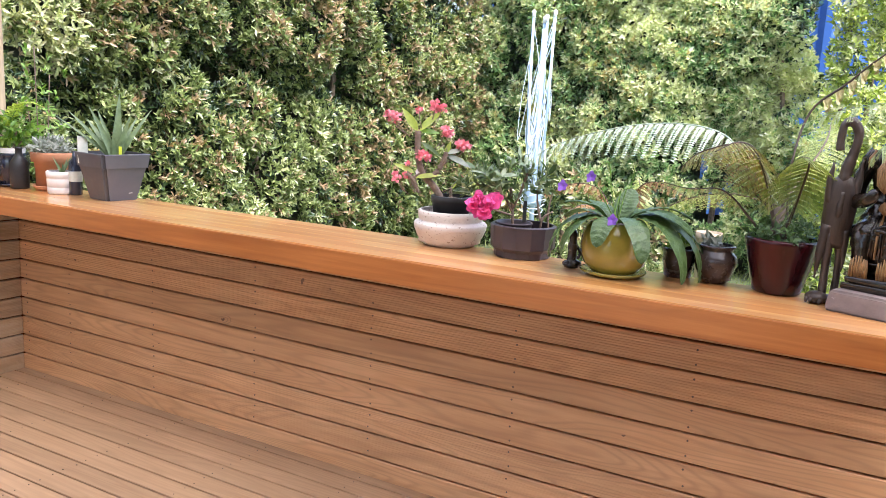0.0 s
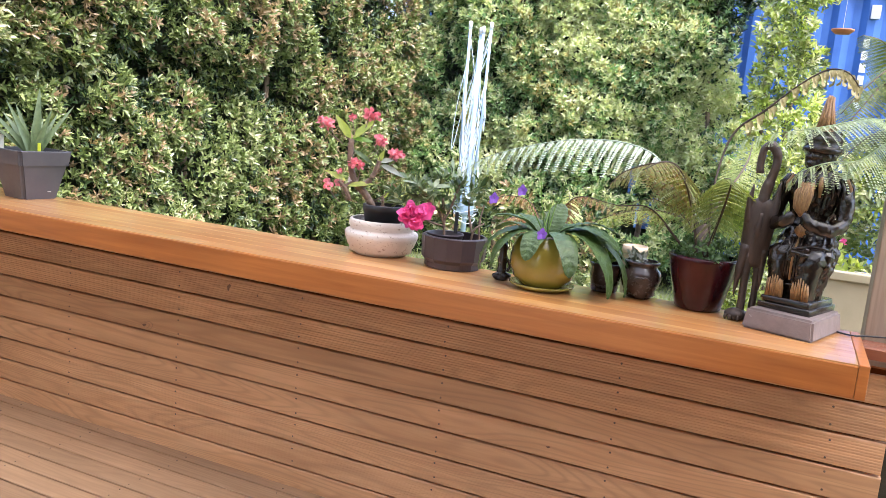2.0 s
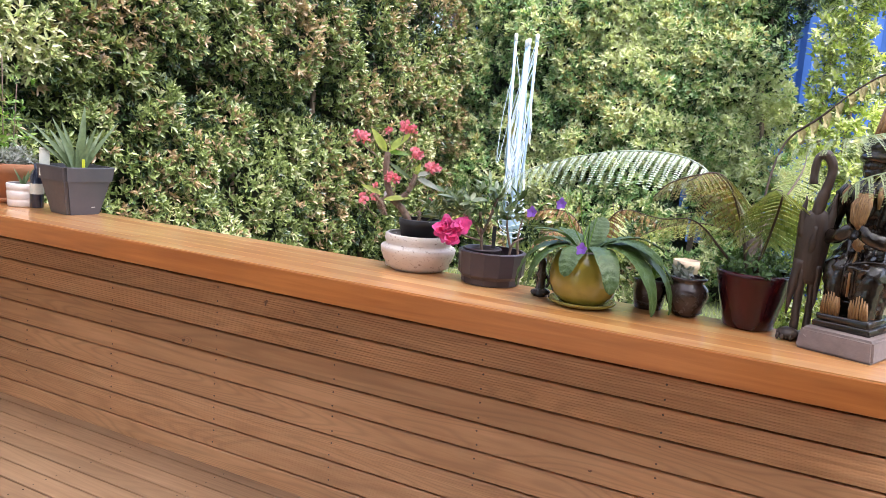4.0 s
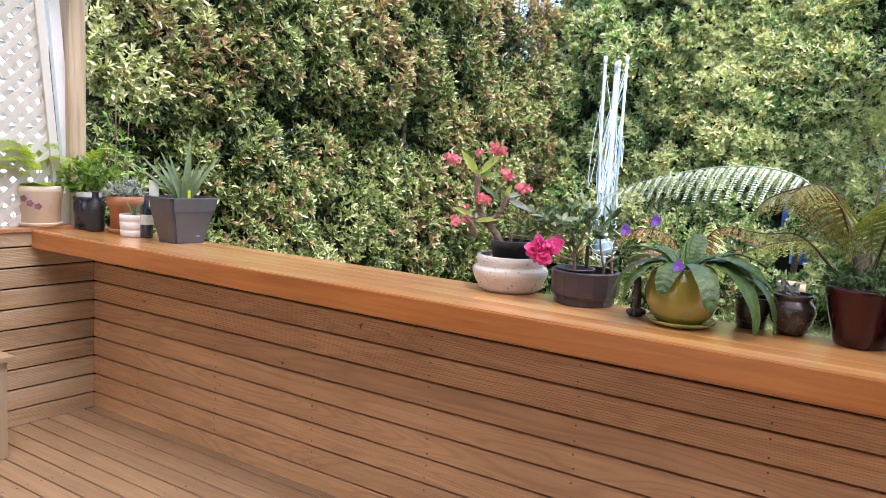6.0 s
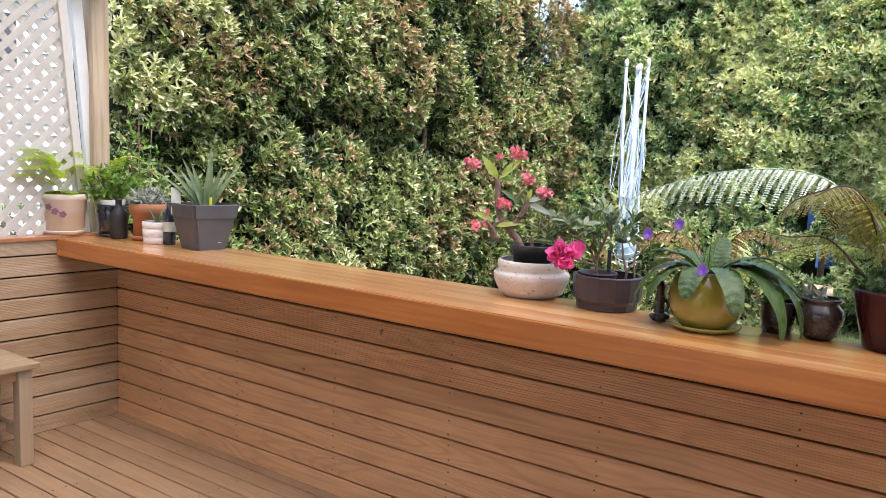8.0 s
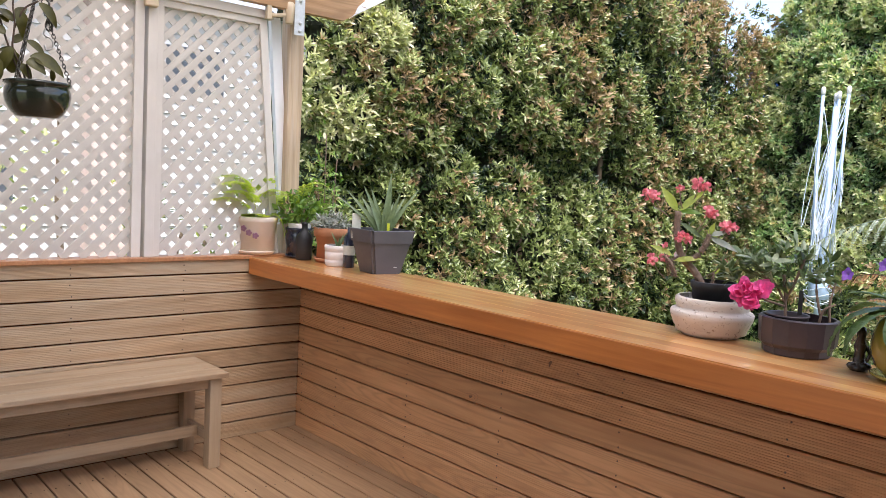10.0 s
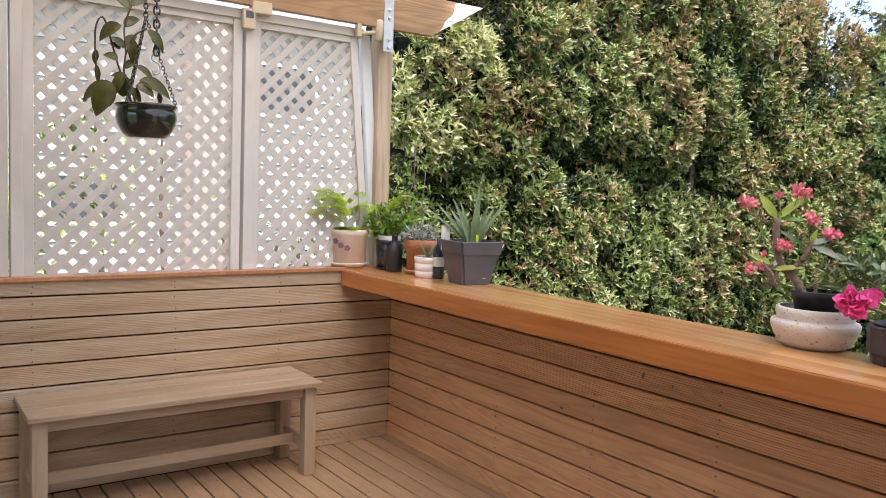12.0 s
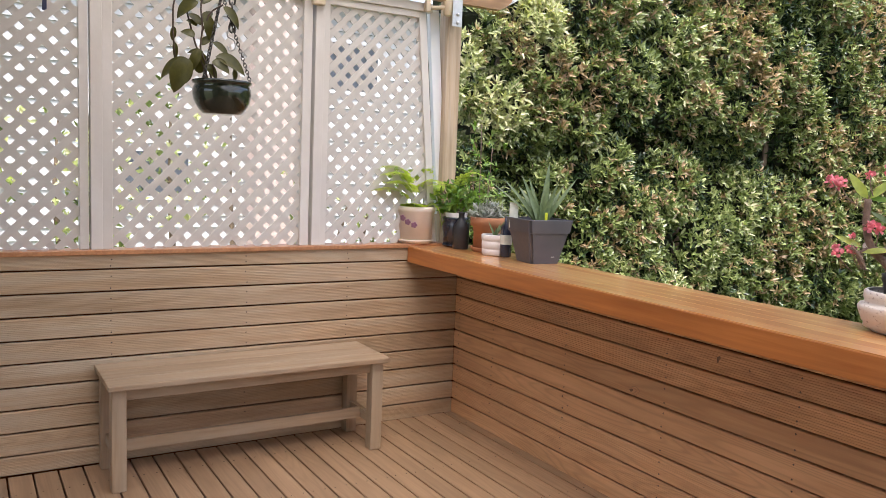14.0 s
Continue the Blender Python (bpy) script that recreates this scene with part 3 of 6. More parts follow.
for k in range(44):
    y1 = 0.012 if k == 0 else -0.0505 - 0.0945 * (k - 1) - 0.0034
    y0 = -0.0505 - 0.0945 * k + 0.0034
    ob = new("deck_board", board_mesh("deck_board", 6.0, y1 - y0, 0.032, M_DECK, 0, 0, 0.002))
    ob.parent = deck
    ob.matrix_basis = Matrix.Translation((0.002, y0, -rng.uniform(0, 0.001))) @ Matrix.Rotation(radians(-90), 4, "X")

rng = random.Random(9)
STUDS = (0.045, 0.36, 0.914, 1.494, 2.052, 2.619, 3.191, 3.77)
spots = [(x + rng.uniform(-0.004, 0.004), 0.0, z) for x in STUDS for z0, z1 in ROWS[1:8] for z in (z0 + 0.019 + rng.uniform(-0.003, 0.003), z1 - 0.019 + rng.uniform(-0.003, 0.003))]
nails(spots, (0, -1, 0), M_NAIL, wall_north)
spots = [(0.0, y + rng.uniform(-0.004, 0.004), z) for y in (-0.64, -1.15, -1.73, -2.32, -2.9) for z0, z1 in WROWS[1:] for z in (z0 + 0.019, z1 - 0.019)]
nails(spots, (1, 0, 0), M_NAIL, wall_west)
spots = [(x + rng.uniform(-0.004, 0.004), -0.0505 - 0.0945 * k + s, 0.0) for x in (0.2, 0.66, 1.12, 1.58, 2.04, 2.5, 2.96) for k in range(30) for s in (0.022, 0.074)]
nails(spots, (0, 0, 1), M_NAIL, deck, 0.003)
M_RING = surface("knot_ring_wood", (0.27, 0.15, 0.075), (0.36, 0.21, 0.115), 0.55, scale=60)
rng = random.Random(31)
for x, z, sx, sz in ((1.729, 0.70, 0.007, 0.012), (1.324, 0.478, 0.008, 0.007), (0.41, 0.60, 0.006, 0.005), (1.86, 0.69, 0.004, 0.004), (3.0, 0.40, 0.005, 0.004), (0.95, 0.305, 0.004, 0.003)):
    bm = bmesh.new()
    ph = rng.uniform(0, 6)
    rim = []
    for k in range(18):
        t = 2 * math.pi * k / 18
        w = 1 + 0.28 * math.sin(2 * t + ph) + 0.18 * math.sin(3 * t - ph) + 0.1 * math.sin(5 * t)
        rim.append(bm.verts.new((x + sx * w * math.cos(t), -0.0006, z + sz * w * math.sin(t))))
    bm.faces.new(rim)
    knot = part("knot", bm, M_KNOT, wall_north, "dark knot in the wood")
    for q in ((1.8, 3.0) if x == 1.324 else ()):
        bm = bmesh.new()
        a_, b_ = [], []
        for k in range(30):
            t = 2 * math.pi * k / 30
            w = q * (1 + 0.22 * math.sin(t + 2) + 0.16 * math.sin(2 * t + ph) + 0.12 * math.sin(3 * t - ph))
            th = 0.16 + 0.15 * math.sin(t + ph)
            for lst, ww in ((a_, w), (b_, w + th)):
                lst.append(bm.verts.new((x + sx * ww * 1.35 * math.cos(t), -0.0004, z + sz * ww * 0.85 * math.sin(t))))
        for k in range(30):
            j = (k + 1) % 30
            bm.faces.new((a_[k], a_[j], b_[j], b_[k]))
        part("knot_ring", bm, M_RING, wall_north, kind="stuff")


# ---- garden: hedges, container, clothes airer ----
# Dark copy of the hedge leaf, for the shade deep inside.
M_LEAF_SHADE = foliage("hedge_leaf_shade", [(0.016, 0.032, 0.013), (0.032, 0.057, 0.023), (0.062, 0.098, 0.038)], 0.23, 0.08, glow=(1.2, 1.3, 0.7))
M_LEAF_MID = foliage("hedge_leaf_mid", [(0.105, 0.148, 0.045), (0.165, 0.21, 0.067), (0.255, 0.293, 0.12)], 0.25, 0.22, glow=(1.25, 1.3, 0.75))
# Young growth; its whitish end also stands for sky sheen on leaves.
M_LEAF_LIGHT = foliage("hedge_leaf_young_lit", [(0.30, 0.35, 0.14), (0.45, 0.47, 0.25), (0.64, 0.60, 0.44)], 0.3, 0.3)
M_LEAF_RED = foliage("hedge_leaf_bronze", [(0.20, 0.145, 0.06), (0.29, 0.20, 0.105), (0.42, 0.30, 0.185)], 0.32, 0.24)
M_LEAF_LIME = foliage("lime_leaf", [(0.28, 0.36, 0.06), (0.44, 0.50, 0.12), (0.66, 0.66, 0.32)], 0.36, 0.4)
# Brighter copies of the hedge leaf: back hedge's sun and sky sheen as colour.
M_BACK_MID = foliage("back_hedge_leaf_lit", [(0.12, 0.225, 0.085), (0.24, 0.365, 0.15), (0.42, 0.51, 0.27)], 0.26, 0.4, glow=(1.2, 1.35, 0.75))
M_BACK_PALE = foliage("back_hedge_young_leaf_lit", [(0.42, 0.48, 0.19), (0.56, 0.60, 0.32), (0.76, 0.74, 0.54)], 0.28, 0.42, glow=(1.25, 1.25, 0.8))
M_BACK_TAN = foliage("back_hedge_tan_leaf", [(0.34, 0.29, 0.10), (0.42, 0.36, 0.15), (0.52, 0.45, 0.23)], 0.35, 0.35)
M_BARK = surface("bark", (0.10, 0.07, 0.045), (0.20, 0.15, 0.10), 0.9, scale=30, bump=0.6)
HEDGE_MATS = [M_LEAF_SHADE, M_LEAF_MID, M_LEAF_LIGHT, M_LEAF_RED]


def unit(a):
    return a / (np.linalg.norm(a, axis=-1, keepdims=True) + 1e-9)


def clusters(rs, pos, out, per, size, narrow, spread=1.0):
    """Whorls of leaves round twig tips at pos, each twig pointing along out."""
    count = len(pos)
    axis = unit(out + rs.normal(0, 0.35, (count, 3)) + np.array([0, 0, 0.35]))
    p = np.repeat(pos, per, 0)
    ax = np.repeat(axis, per, 0)
    rad = unit(np.cross(ax, rs.normal(0, 1, (count * per, 3))))
    tilt = rs.uniform(0.35, 1.3, (count * per, 1)) * spread
    d = unit(ax * np.cos(tilt) + rad * np.sin(tilt))
    n = unit(ax * np.sin(tilt) - rad * np.cos(tilt) + rs.normal(0, 0.15, (count * per, 3)))
    scale = np.repeat(rs.uniform(0.75, 1.25, count), per)
    length = size * scale * rs.uniform(0.7, 1.2, count * per)
    p = p + ax * rs.uniform(-0.6, 0.3, (count * per, 1)) * size
    return p, d, n, length, length * narrow * rs.uniform(0.85, 1.15, count * per)


def hedge(name, label, a, b, height, thick, count, per, size, seed, bulge=0.22, young=0.16, bronze=0.14, holes=0.0, stems=8, top_wave=0.25, category="hedge", mats=None, core=True, mid=0.45, gap_list=(), pale_list=()):
    """A clipped hedge whose face runs from a to b in plan, with the garden in front of it at its right hand."""
    rs = np.random.RandomState(seed)
    a, b = np.array(a, float), np.array(b, float)
    along = (b - a) / np.linalg.norm(b - a)
    out2 = np.array([along[1], -along[0]])
    base = thing(name, label, category, (*a, -0.16), group="garden shrubs" if name == "shrub" else "")
    L = np.linalg.norm(b - a)
    u, v = rs.uniform(0, L, count), rs.uniform(0.0, 1.0, count) ** 0.9
    tops = height + top_wave * (np.sin(u * 1.9 + seed) * 0.5 + np.sin(u * 4.3 + 2 * seed) * 0.35 + np.sin(u * 9.1) * 0.25)
    z = v * tops
    # rounded clumps of two sizes, with recesses between them
    lump, lean, tint = np.zeros(count), np.zeros((count, 2)), np.zeros(count)
    for radius, amount in ((0.31, 0.9), (0.12, 0.45)):
        m = max(int(0.85 * L * height / radius**2), 4)
        cx, cz, tn = rs.uniform(0, L, m), rs.uniform(-0.1, height + 0.3, m), rs.normal(0, 1, m)
        best, who = np.full(count, 9.0), np.zeros(count, int)
        for j in range(m):
            dd = np.hypot(u - cx[j], (z - cz[j]) * 0.85) / radius
            hit = dd < best
            best[hit], who[hit] = dd[hit], j
        lump += amount * (np.sqrt(np.clip(1 - best**2, 0, 1)) - 0.6)
        lean += amount * np.stack([u - cx[who], z - cz[who]], 1) / radius
        tint += 0.14 * amount * tn[who]
    wide = np.array([noise.noise(Vector((x * 0.9, y * 0.9, seed * 3.1))) for x, y in zip(u, z)])
    nz = 0.6 * wide + 0.85 * lump
    depth = np.where(rs.uniform(0, 1, count) < 0.55, np.abs(rs.normal(0, 0.03, count)), 0.03 + rs.exponential(0.11, count)).clip(0, 0.45)
    off = bulge * nz - depth - 0.12 * (lump < -0.45) - 0.35 * (v > 0.9) * (v - 0.9) / 0.1
    pos = np.stack([along[0] * u + out2[0] * off, along[1] * u + out2[1] * off, z], 1)
    keep = np.ones(count, bool)
    if holes:
        hz = np.array([noise.noise(Vector((x * 1.6 + 9, y * 1.6, seed * 7.7))) for x, y in zip(u, z)])
        keep = hz > -holes
    for gu, gz, gw, gh in gap_list:
        keep &= ((u - gu) / gw) ** 2 + ((z - gz) / gh) ** 2 > 1
    pos, lump, depth, z, u, lean, tint = pos[keep], lump[keep], depth[keep], z[keep], u[keep], lean[keep], tint[keep]
    out = np.tile([out2[0], out2[1], 0.25], (len(pos), 1))
    out[:, :2] += 0.6 * lean[:, :1] * along
    out[:, 2] += 0.6 * lean[:, 1]
    p, d, n, ln, wd = clusters(rs, pos, out, per, size, 0.30)
    # Deep and recessed leaves take the darkest slot, painting in the hedge's shade.
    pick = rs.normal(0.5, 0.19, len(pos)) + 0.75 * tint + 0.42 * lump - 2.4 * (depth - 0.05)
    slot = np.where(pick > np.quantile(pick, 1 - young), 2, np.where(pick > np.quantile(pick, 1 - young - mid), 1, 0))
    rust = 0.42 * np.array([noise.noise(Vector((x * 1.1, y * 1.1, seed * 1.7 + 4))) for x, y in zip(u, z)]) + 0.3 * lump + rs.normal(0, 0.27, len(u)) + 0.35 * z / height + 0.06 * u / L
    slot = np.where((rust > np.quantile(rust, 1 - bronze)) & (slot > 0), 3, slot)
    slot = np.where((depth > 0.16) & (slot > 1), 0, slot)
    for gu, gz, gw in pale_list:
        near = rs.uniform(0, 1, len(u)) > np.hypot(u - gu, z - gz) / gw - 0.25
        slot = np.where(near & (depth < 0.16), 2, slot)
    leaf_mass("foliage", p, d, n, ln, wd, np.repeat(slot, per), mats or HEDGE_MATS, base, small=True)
    # Near-black sheet behind the leaves; it paints the deep shade of the gaps.
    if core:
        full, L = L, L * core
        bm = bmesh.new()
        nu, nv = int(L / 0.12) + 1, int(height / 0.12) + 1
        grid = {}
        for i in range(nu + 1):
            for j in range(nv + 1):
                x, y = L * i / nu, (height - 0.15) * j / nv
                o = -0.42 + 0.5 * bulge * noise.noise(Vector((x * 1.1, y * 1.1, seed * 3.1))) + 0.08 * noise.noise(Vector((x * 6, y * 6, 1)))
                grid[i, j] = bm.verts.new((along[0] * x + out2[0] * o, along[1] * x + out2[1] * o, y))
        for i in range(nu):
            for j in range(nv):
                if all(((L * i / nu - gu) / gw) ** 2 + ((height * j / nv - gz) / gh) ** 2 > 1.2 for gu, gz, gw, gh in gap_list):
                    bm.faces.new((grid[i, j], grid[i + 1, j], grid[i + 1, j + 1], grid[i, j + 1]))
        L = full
        part("inner_mass", bm, M_CORE, base, "near-black sheet standing in for shade inside the hedge")
    for k in range(stems):
        s = L * (k + 0.5) / stems + rs.uniform(-0.1, 0.1)
        q = np.array([along[0] * s - out2[0] * 0.3, along[1] * s - out2[1] * 0.3])
        pts = [(q[0], q[1], 0)] + [(q[0] + rs.uniform(-0.06, 0.06), q[1] + rs.uniform(-0.06, 0.06), height * f) for f in (0.3, 0.6, 0.9)]
        bm = bmesh.new()
        tube(bm, pts, [0.035, 0.028, 0.02, 0.008], 7)
        part("trunk", bm, M_BARK, base)
    return base


M_CORE = surface("hedge_shade_sheet", (0.010, 0.014, 0.006), (0.03, 0.036, 0.014), 0.95, scale=25, bump=0.6)
# pale_list near the post: pale sprays, plus skylight put into leaf colour.
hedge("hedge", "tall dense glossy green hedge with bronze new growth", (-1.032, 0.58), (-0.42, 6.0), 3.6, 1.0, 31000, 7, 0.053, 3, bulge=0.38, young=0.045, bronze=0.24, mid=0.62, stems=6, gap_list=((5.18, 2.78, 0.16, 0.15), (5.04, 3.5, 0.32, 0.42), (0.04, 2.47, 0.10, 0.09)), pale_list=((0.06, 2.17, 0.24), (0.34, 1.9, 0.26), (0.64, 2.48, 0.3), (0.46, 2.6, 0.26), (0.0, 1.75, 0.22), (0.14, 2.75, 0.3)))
hedge("hedge", "hedge in front of the blue container, sunlight in its pale leaf colours", (-0.75, 5.75), (3.05, 5.95), 4.05, 0.8, 31000, 7, 0.056, 5, bulge=0.42, young=0.30, bronze=0.05, mats=[M_LEAF_SHADE, M_BACK_MID, M_BACK_PALE, M_BACK_TAN], stems=6, core=0.93, top_wave=0.5, mid=0.4,
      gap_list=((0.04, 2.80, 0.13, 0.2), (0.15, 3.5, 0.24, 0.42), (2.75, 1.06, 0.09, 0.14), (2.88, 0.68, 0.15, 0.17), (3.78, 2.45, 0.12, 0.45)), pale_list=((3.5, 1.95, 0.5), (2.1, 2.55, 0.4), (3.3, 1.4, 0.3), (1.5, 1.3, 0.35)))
hedge("shrub", "upright lime-green shrub beside the container", (3.1, 5.25), (3.70, 5.3), 3.5, 0.5, 2300, 8, 0.062, 8, bulge=0.35, stems=2, category="shrub", mats=[M_LEAF_MID, M_LEAF_LIME, M_LEAF_LIME, M_LEAF_LIGHT], core=False, holes=0.3)
hedge("shrub", "low leafy green shrub near the fence", (3.5, 4.3), (4.8, 4.4), 1.85, 0.5, 1500, 8, 0.075, 11, bulge=0.25, stems=4, category="shrub", mats=[M_LEAF_MID, M_LEAF_LIGHT, M_LEAF_LIME, M_LEAF_MID], core=False)
hedge("shrub", "low leafy shrub at the foot of the hedge", (0.2, 4.9), (2.0, 5.1), 0.75, 0.5, 900, 8, 0.07, 12, bulge=0.25, stems=4, category="shrub", core=False, holes=0.3)

# grass blades on the lawn
rs = np.random.RandomState(21)
cnt = 16000
gp = np.stack([rs.uniform(-0.3, 4.6, cnt), rs.uniform(0.6, 7.0, cnt), np.full(cnt, -0.16)], 1)
gd = unit(rs.normal(0, 0.35, (cnt, 3)) + np.array([0, 0, 1.0]))
M_GRASS = foliage("grass_blade", [(0.15, 0.19, 0.06), (0.24, 0.28, 0.10), (0.36, 0.38, 0.18)], 0.5, 0.4)
grass = leaf_mass("grass", gp, gd, rs.normal(0, 1, (cnt, 3)), rs.uniform(0.04, 0.10, cnt), np.full(cnt, 0.007), np.zeros(cnt, int), [M_GRASS])
tagged(grass, "short green lawn grass", "grass", kind="stuff")

# blue shipping container
M_BLUE = surface("blue_container_paint", (0.035, 0.105, 0.36), (0.055, 0.15, 0.46), 0.45, scale=2.5, bump=0.1, spots=(0.72, (0.02, 0.03, 0.10)))
M_BLUE_D = surface("blue_container_frame", (0.010, 0.04, 0.20), (0.015, 0.06, 0.28), 0.5, scale=4)
cont = thing("shipping_container", "blue corrugated steel shipping container with white lettering", "container", (-1.4, 7.2, -0.16))
bm = bmesh.new()
prof = []
x = 0.1
while x < 6.0:
    prof += [(x, 0.0), (x + 0.072, 0.0), (x + 0.14, 0.045), (x + 0.212, 0.045)]
    x += 0.28
lo = [bm.verts.new((px, py, 0.12)) for px, py in prof]
hi = [bm.verts.new((px, py, 3.18)) for px, py in prof]
for k in range(len(prof) - 1):
    bm.faces.new((lo[k], lo[k + 1], hi[k + 1], hi[k]))
part("side_panel", bm, M_BLUE, cont)
part("roof", boxed((0.0, 0.0, 3.18), (6.2, 2.4, 3.22)), M_BLUE_D, cont)
part("far_panel", boxed((0.0, 2.36, 0.12), (6.2, 2.4, 3.18)), M_BLUE_D, cont)
part("top_rail", boxed((0.0, -0.03, 3.2), (6.2, 0.05, 3.3), 0.01), M_BLUE_D, cont)
part("bottom_rail", boxed((0.0, -0.03, 0.0), (6.2, 0.05, 0.16), 0.01), M_BLUE_D, cont)
for x in (0.0, 6.06):
    part("corner_post", boxed((x, -0.035, 0.16), (x + 0.14, 0.10, 3.2), 0.01), M_BLUE_D, cont)
M_SIGN = surface("white_sign_paint", (0.72, 0.74, 0.76), (0.82, 0.84, 0.86), 0.5)
for k in range(6):
    z = 2.76 - 0.125 * k
    part("lettering_bar", boxed((5.415, -0.006, z - 0.092), (5.475, -0.002, z), 0.0), M_SIGN, cont, "white painted lettering bar")
part("vent", boxed((5.44, -0.03, 2.96), (5.53, -0.002, 3.10), 0.004), M_STEEL, cont, "grey vent cover")

# neighbouring house and shrubs behind the lattice
M_BOARD = surface("white_weatherboard", (0.43, 0.43, 0.42), (0.52, 0.52, 0.51), 0.55, scale=2)
M_PINK = surface("pale_brick", (0.46, 0.35, 0.31), (0.56, 0.44, 0.39), 0.8, scale=20, bump=0.4)
M_GLASS = surface("window_glass", (0.05, 0.06, 0.07), (0.10, 0.11, 0.13), 0.3, bump=0)
M_ROOF = surface("grey_roof", (0.22, 0.26, 0.31), (0.32, 0.36, 0.41), 0.6, scale=3)
house = thing("house", "white weatherboard neighbouring house with a grey roof", "house", (-7.5, -4.0, -0.16))
for k in range(24):
    z = 0.16 * k
    bm = bmesh.new()
    vs = [bm.verts.new(c) for c in ((0.03, -5, z), (0.03, 8.8, z), (0.0, 8.8, z + 0.16), (0.0, -5, z + 0.16), (0.0, -5, z), (0.0, 8.8, z))]
    bm.faces.new((vs[0], vs[1], vs[2], vs[3]))
    bm.faces.new((vs[4], vs[5], vs[1], vs[0]))
    part("weatherboard", bm, M_BOARD, house)
part("wall", boxed((-4, -5, 0), (-0.002, 8.8, 3.84)), M_BOARD, house)
bm = bmesh.new()
vs = [bm.verts.new(c) for c in ((0.45, -5.3, 3.78), (0.45, 9.2, 3.78), (-2.0, 9.2, 4.8), (-2.0, -5.3, 4.8), (-4.5, -5.3, 3.78), (-4.5, 9.2, 3.78))]
for f in ((0, 1, 2, 3), (3, 2, 5, 4), (1, 5, 2), (0, 3, 4), (0, 4, 5, 1)):
    bm.faces.new([vs[k] for k in f])
part("roof", bm, M_ROOF, house)
for y, z, w_, h_ in ((-1.2, 1.0, 0.9, 1.0), (3.5, 0.85, 0.95, 0.7), (6.25, 2.45, 1.0, 0.8)):
    w = part("window", boxed((0.031, y, z), (0.05, y + w_, z + h_), 0.004), M_WHITE, house)
    part("pane", boxed((0.051, y + 0.06, z + 0.06), (0.056, y + w_ - 0.06, z + h_ - 0.06)), M_GLASS, w)
part("chimney", boxed((0.031, 5.2, 0), (0.45, 5.75, 3.7), 0.01), M_PINK, house, "pale pink brick chimney breast")
hedge("shrub", "loose green shrub beyond the lattice", (-3.1, -3.4), (-2.7, -1.35), 1.9, 0.5, 620, 8, 0.085, 14, bulge=0.35, stems=3, category="shrub", mats=[M_LEAF_MID, M_LEAF_LIGHT, M_LEAF_LIME, M_LEAF_LIGHT], core=False, holes=0.15)
hedge("shrub", "loose pale-leaved shrub beyond the lattice", (-2.6, -1.7), (-2.4, -0.1), 2.05, 0.5, 430, 8, 0.08, 15, bulge=0.35, stems=3, category="shrub", mats=[M_LEAF_MID, M_BACK_PALE, M_BACK_PALE, M_LEAF_LIGHT], core=False, holes=0.1)
hedge("shrub", "low green shrub growing behind the lattice", (-0.95, -0.62), (-0.90, 0.22), 1.36, 0.4, 210, 7, 0.055, 16, bulge=0.2, stems=3, category="shrub", mats=[M_LEAF_MID, M_LEAF_LIGHT, M_LEAF_LIME, M_LEAF_MID], core=False, holes=0.2)

# folded rotary clothes airer
M_AIRER = surface("pale_blue_metal", (0.30, 0.41, 0.55), (0.40, 0.51, 0.65), 0.4, scale=6, metal=0.2, bump=0.03)
M_LINE = surface("white_line", (0.50, 0.58, 0.68), (0.62, 0.70, 0.78), 0.4, bump=0)
airer = thing("clothes_airer", "folded rotary clothes airer with slack white lines", "clothes airer", (1.02, 4.0, -0.16))
RT = Vector((0.92, 0.39, 0))
bm = bmesh.new()
tube(bm, [(0, 0, 0), (0, 0, 2.22)], 0.022, 12)
part("pole", bm, M_AIRER, airer, smooth=True)
bm = bmesh.new()
lathe(bm, [(0.05, 0.75), (0.075, 0.76), (0.075, 0.90), (0.05, 0.92)], 14)
part("hub", bm, M_AIRER, airer, smooth=True)
arms = []
for k, (o, foot, dz) in enumerate(((-0.078, -0.045, 2.335), (0.085, 0.05, 2.345), (0.012, 0.01, 2.31), (-0.02, -0.02, 2.30))):
    a = RT * foot + Vector((0.0, -0.05 + 0.03 * k, 0.84))
    b = RT * o + Vector((0.0, -0.05 + 0.03 * k, dz))
    bm = bmesh.new()
    tube(bm, [a, a.lerp(b, 0.5) + RT * o * 0.12, b], 0.0125, 8)
    arm = part("arm", bm, M_AIRER, airer, smooth=True)
    bm = bmesh.new()
    lathe(bm, [(0, -0.03), (0.016, -0.028), (0.016, 0.02), (0.009, 0.03), (0, 0.032)], 10, Matrix.Translation(b))
    part("tip", bm, M_WHITE, arm, smooth=True)
    arms.append((a, b))
rng = random.Random(5)
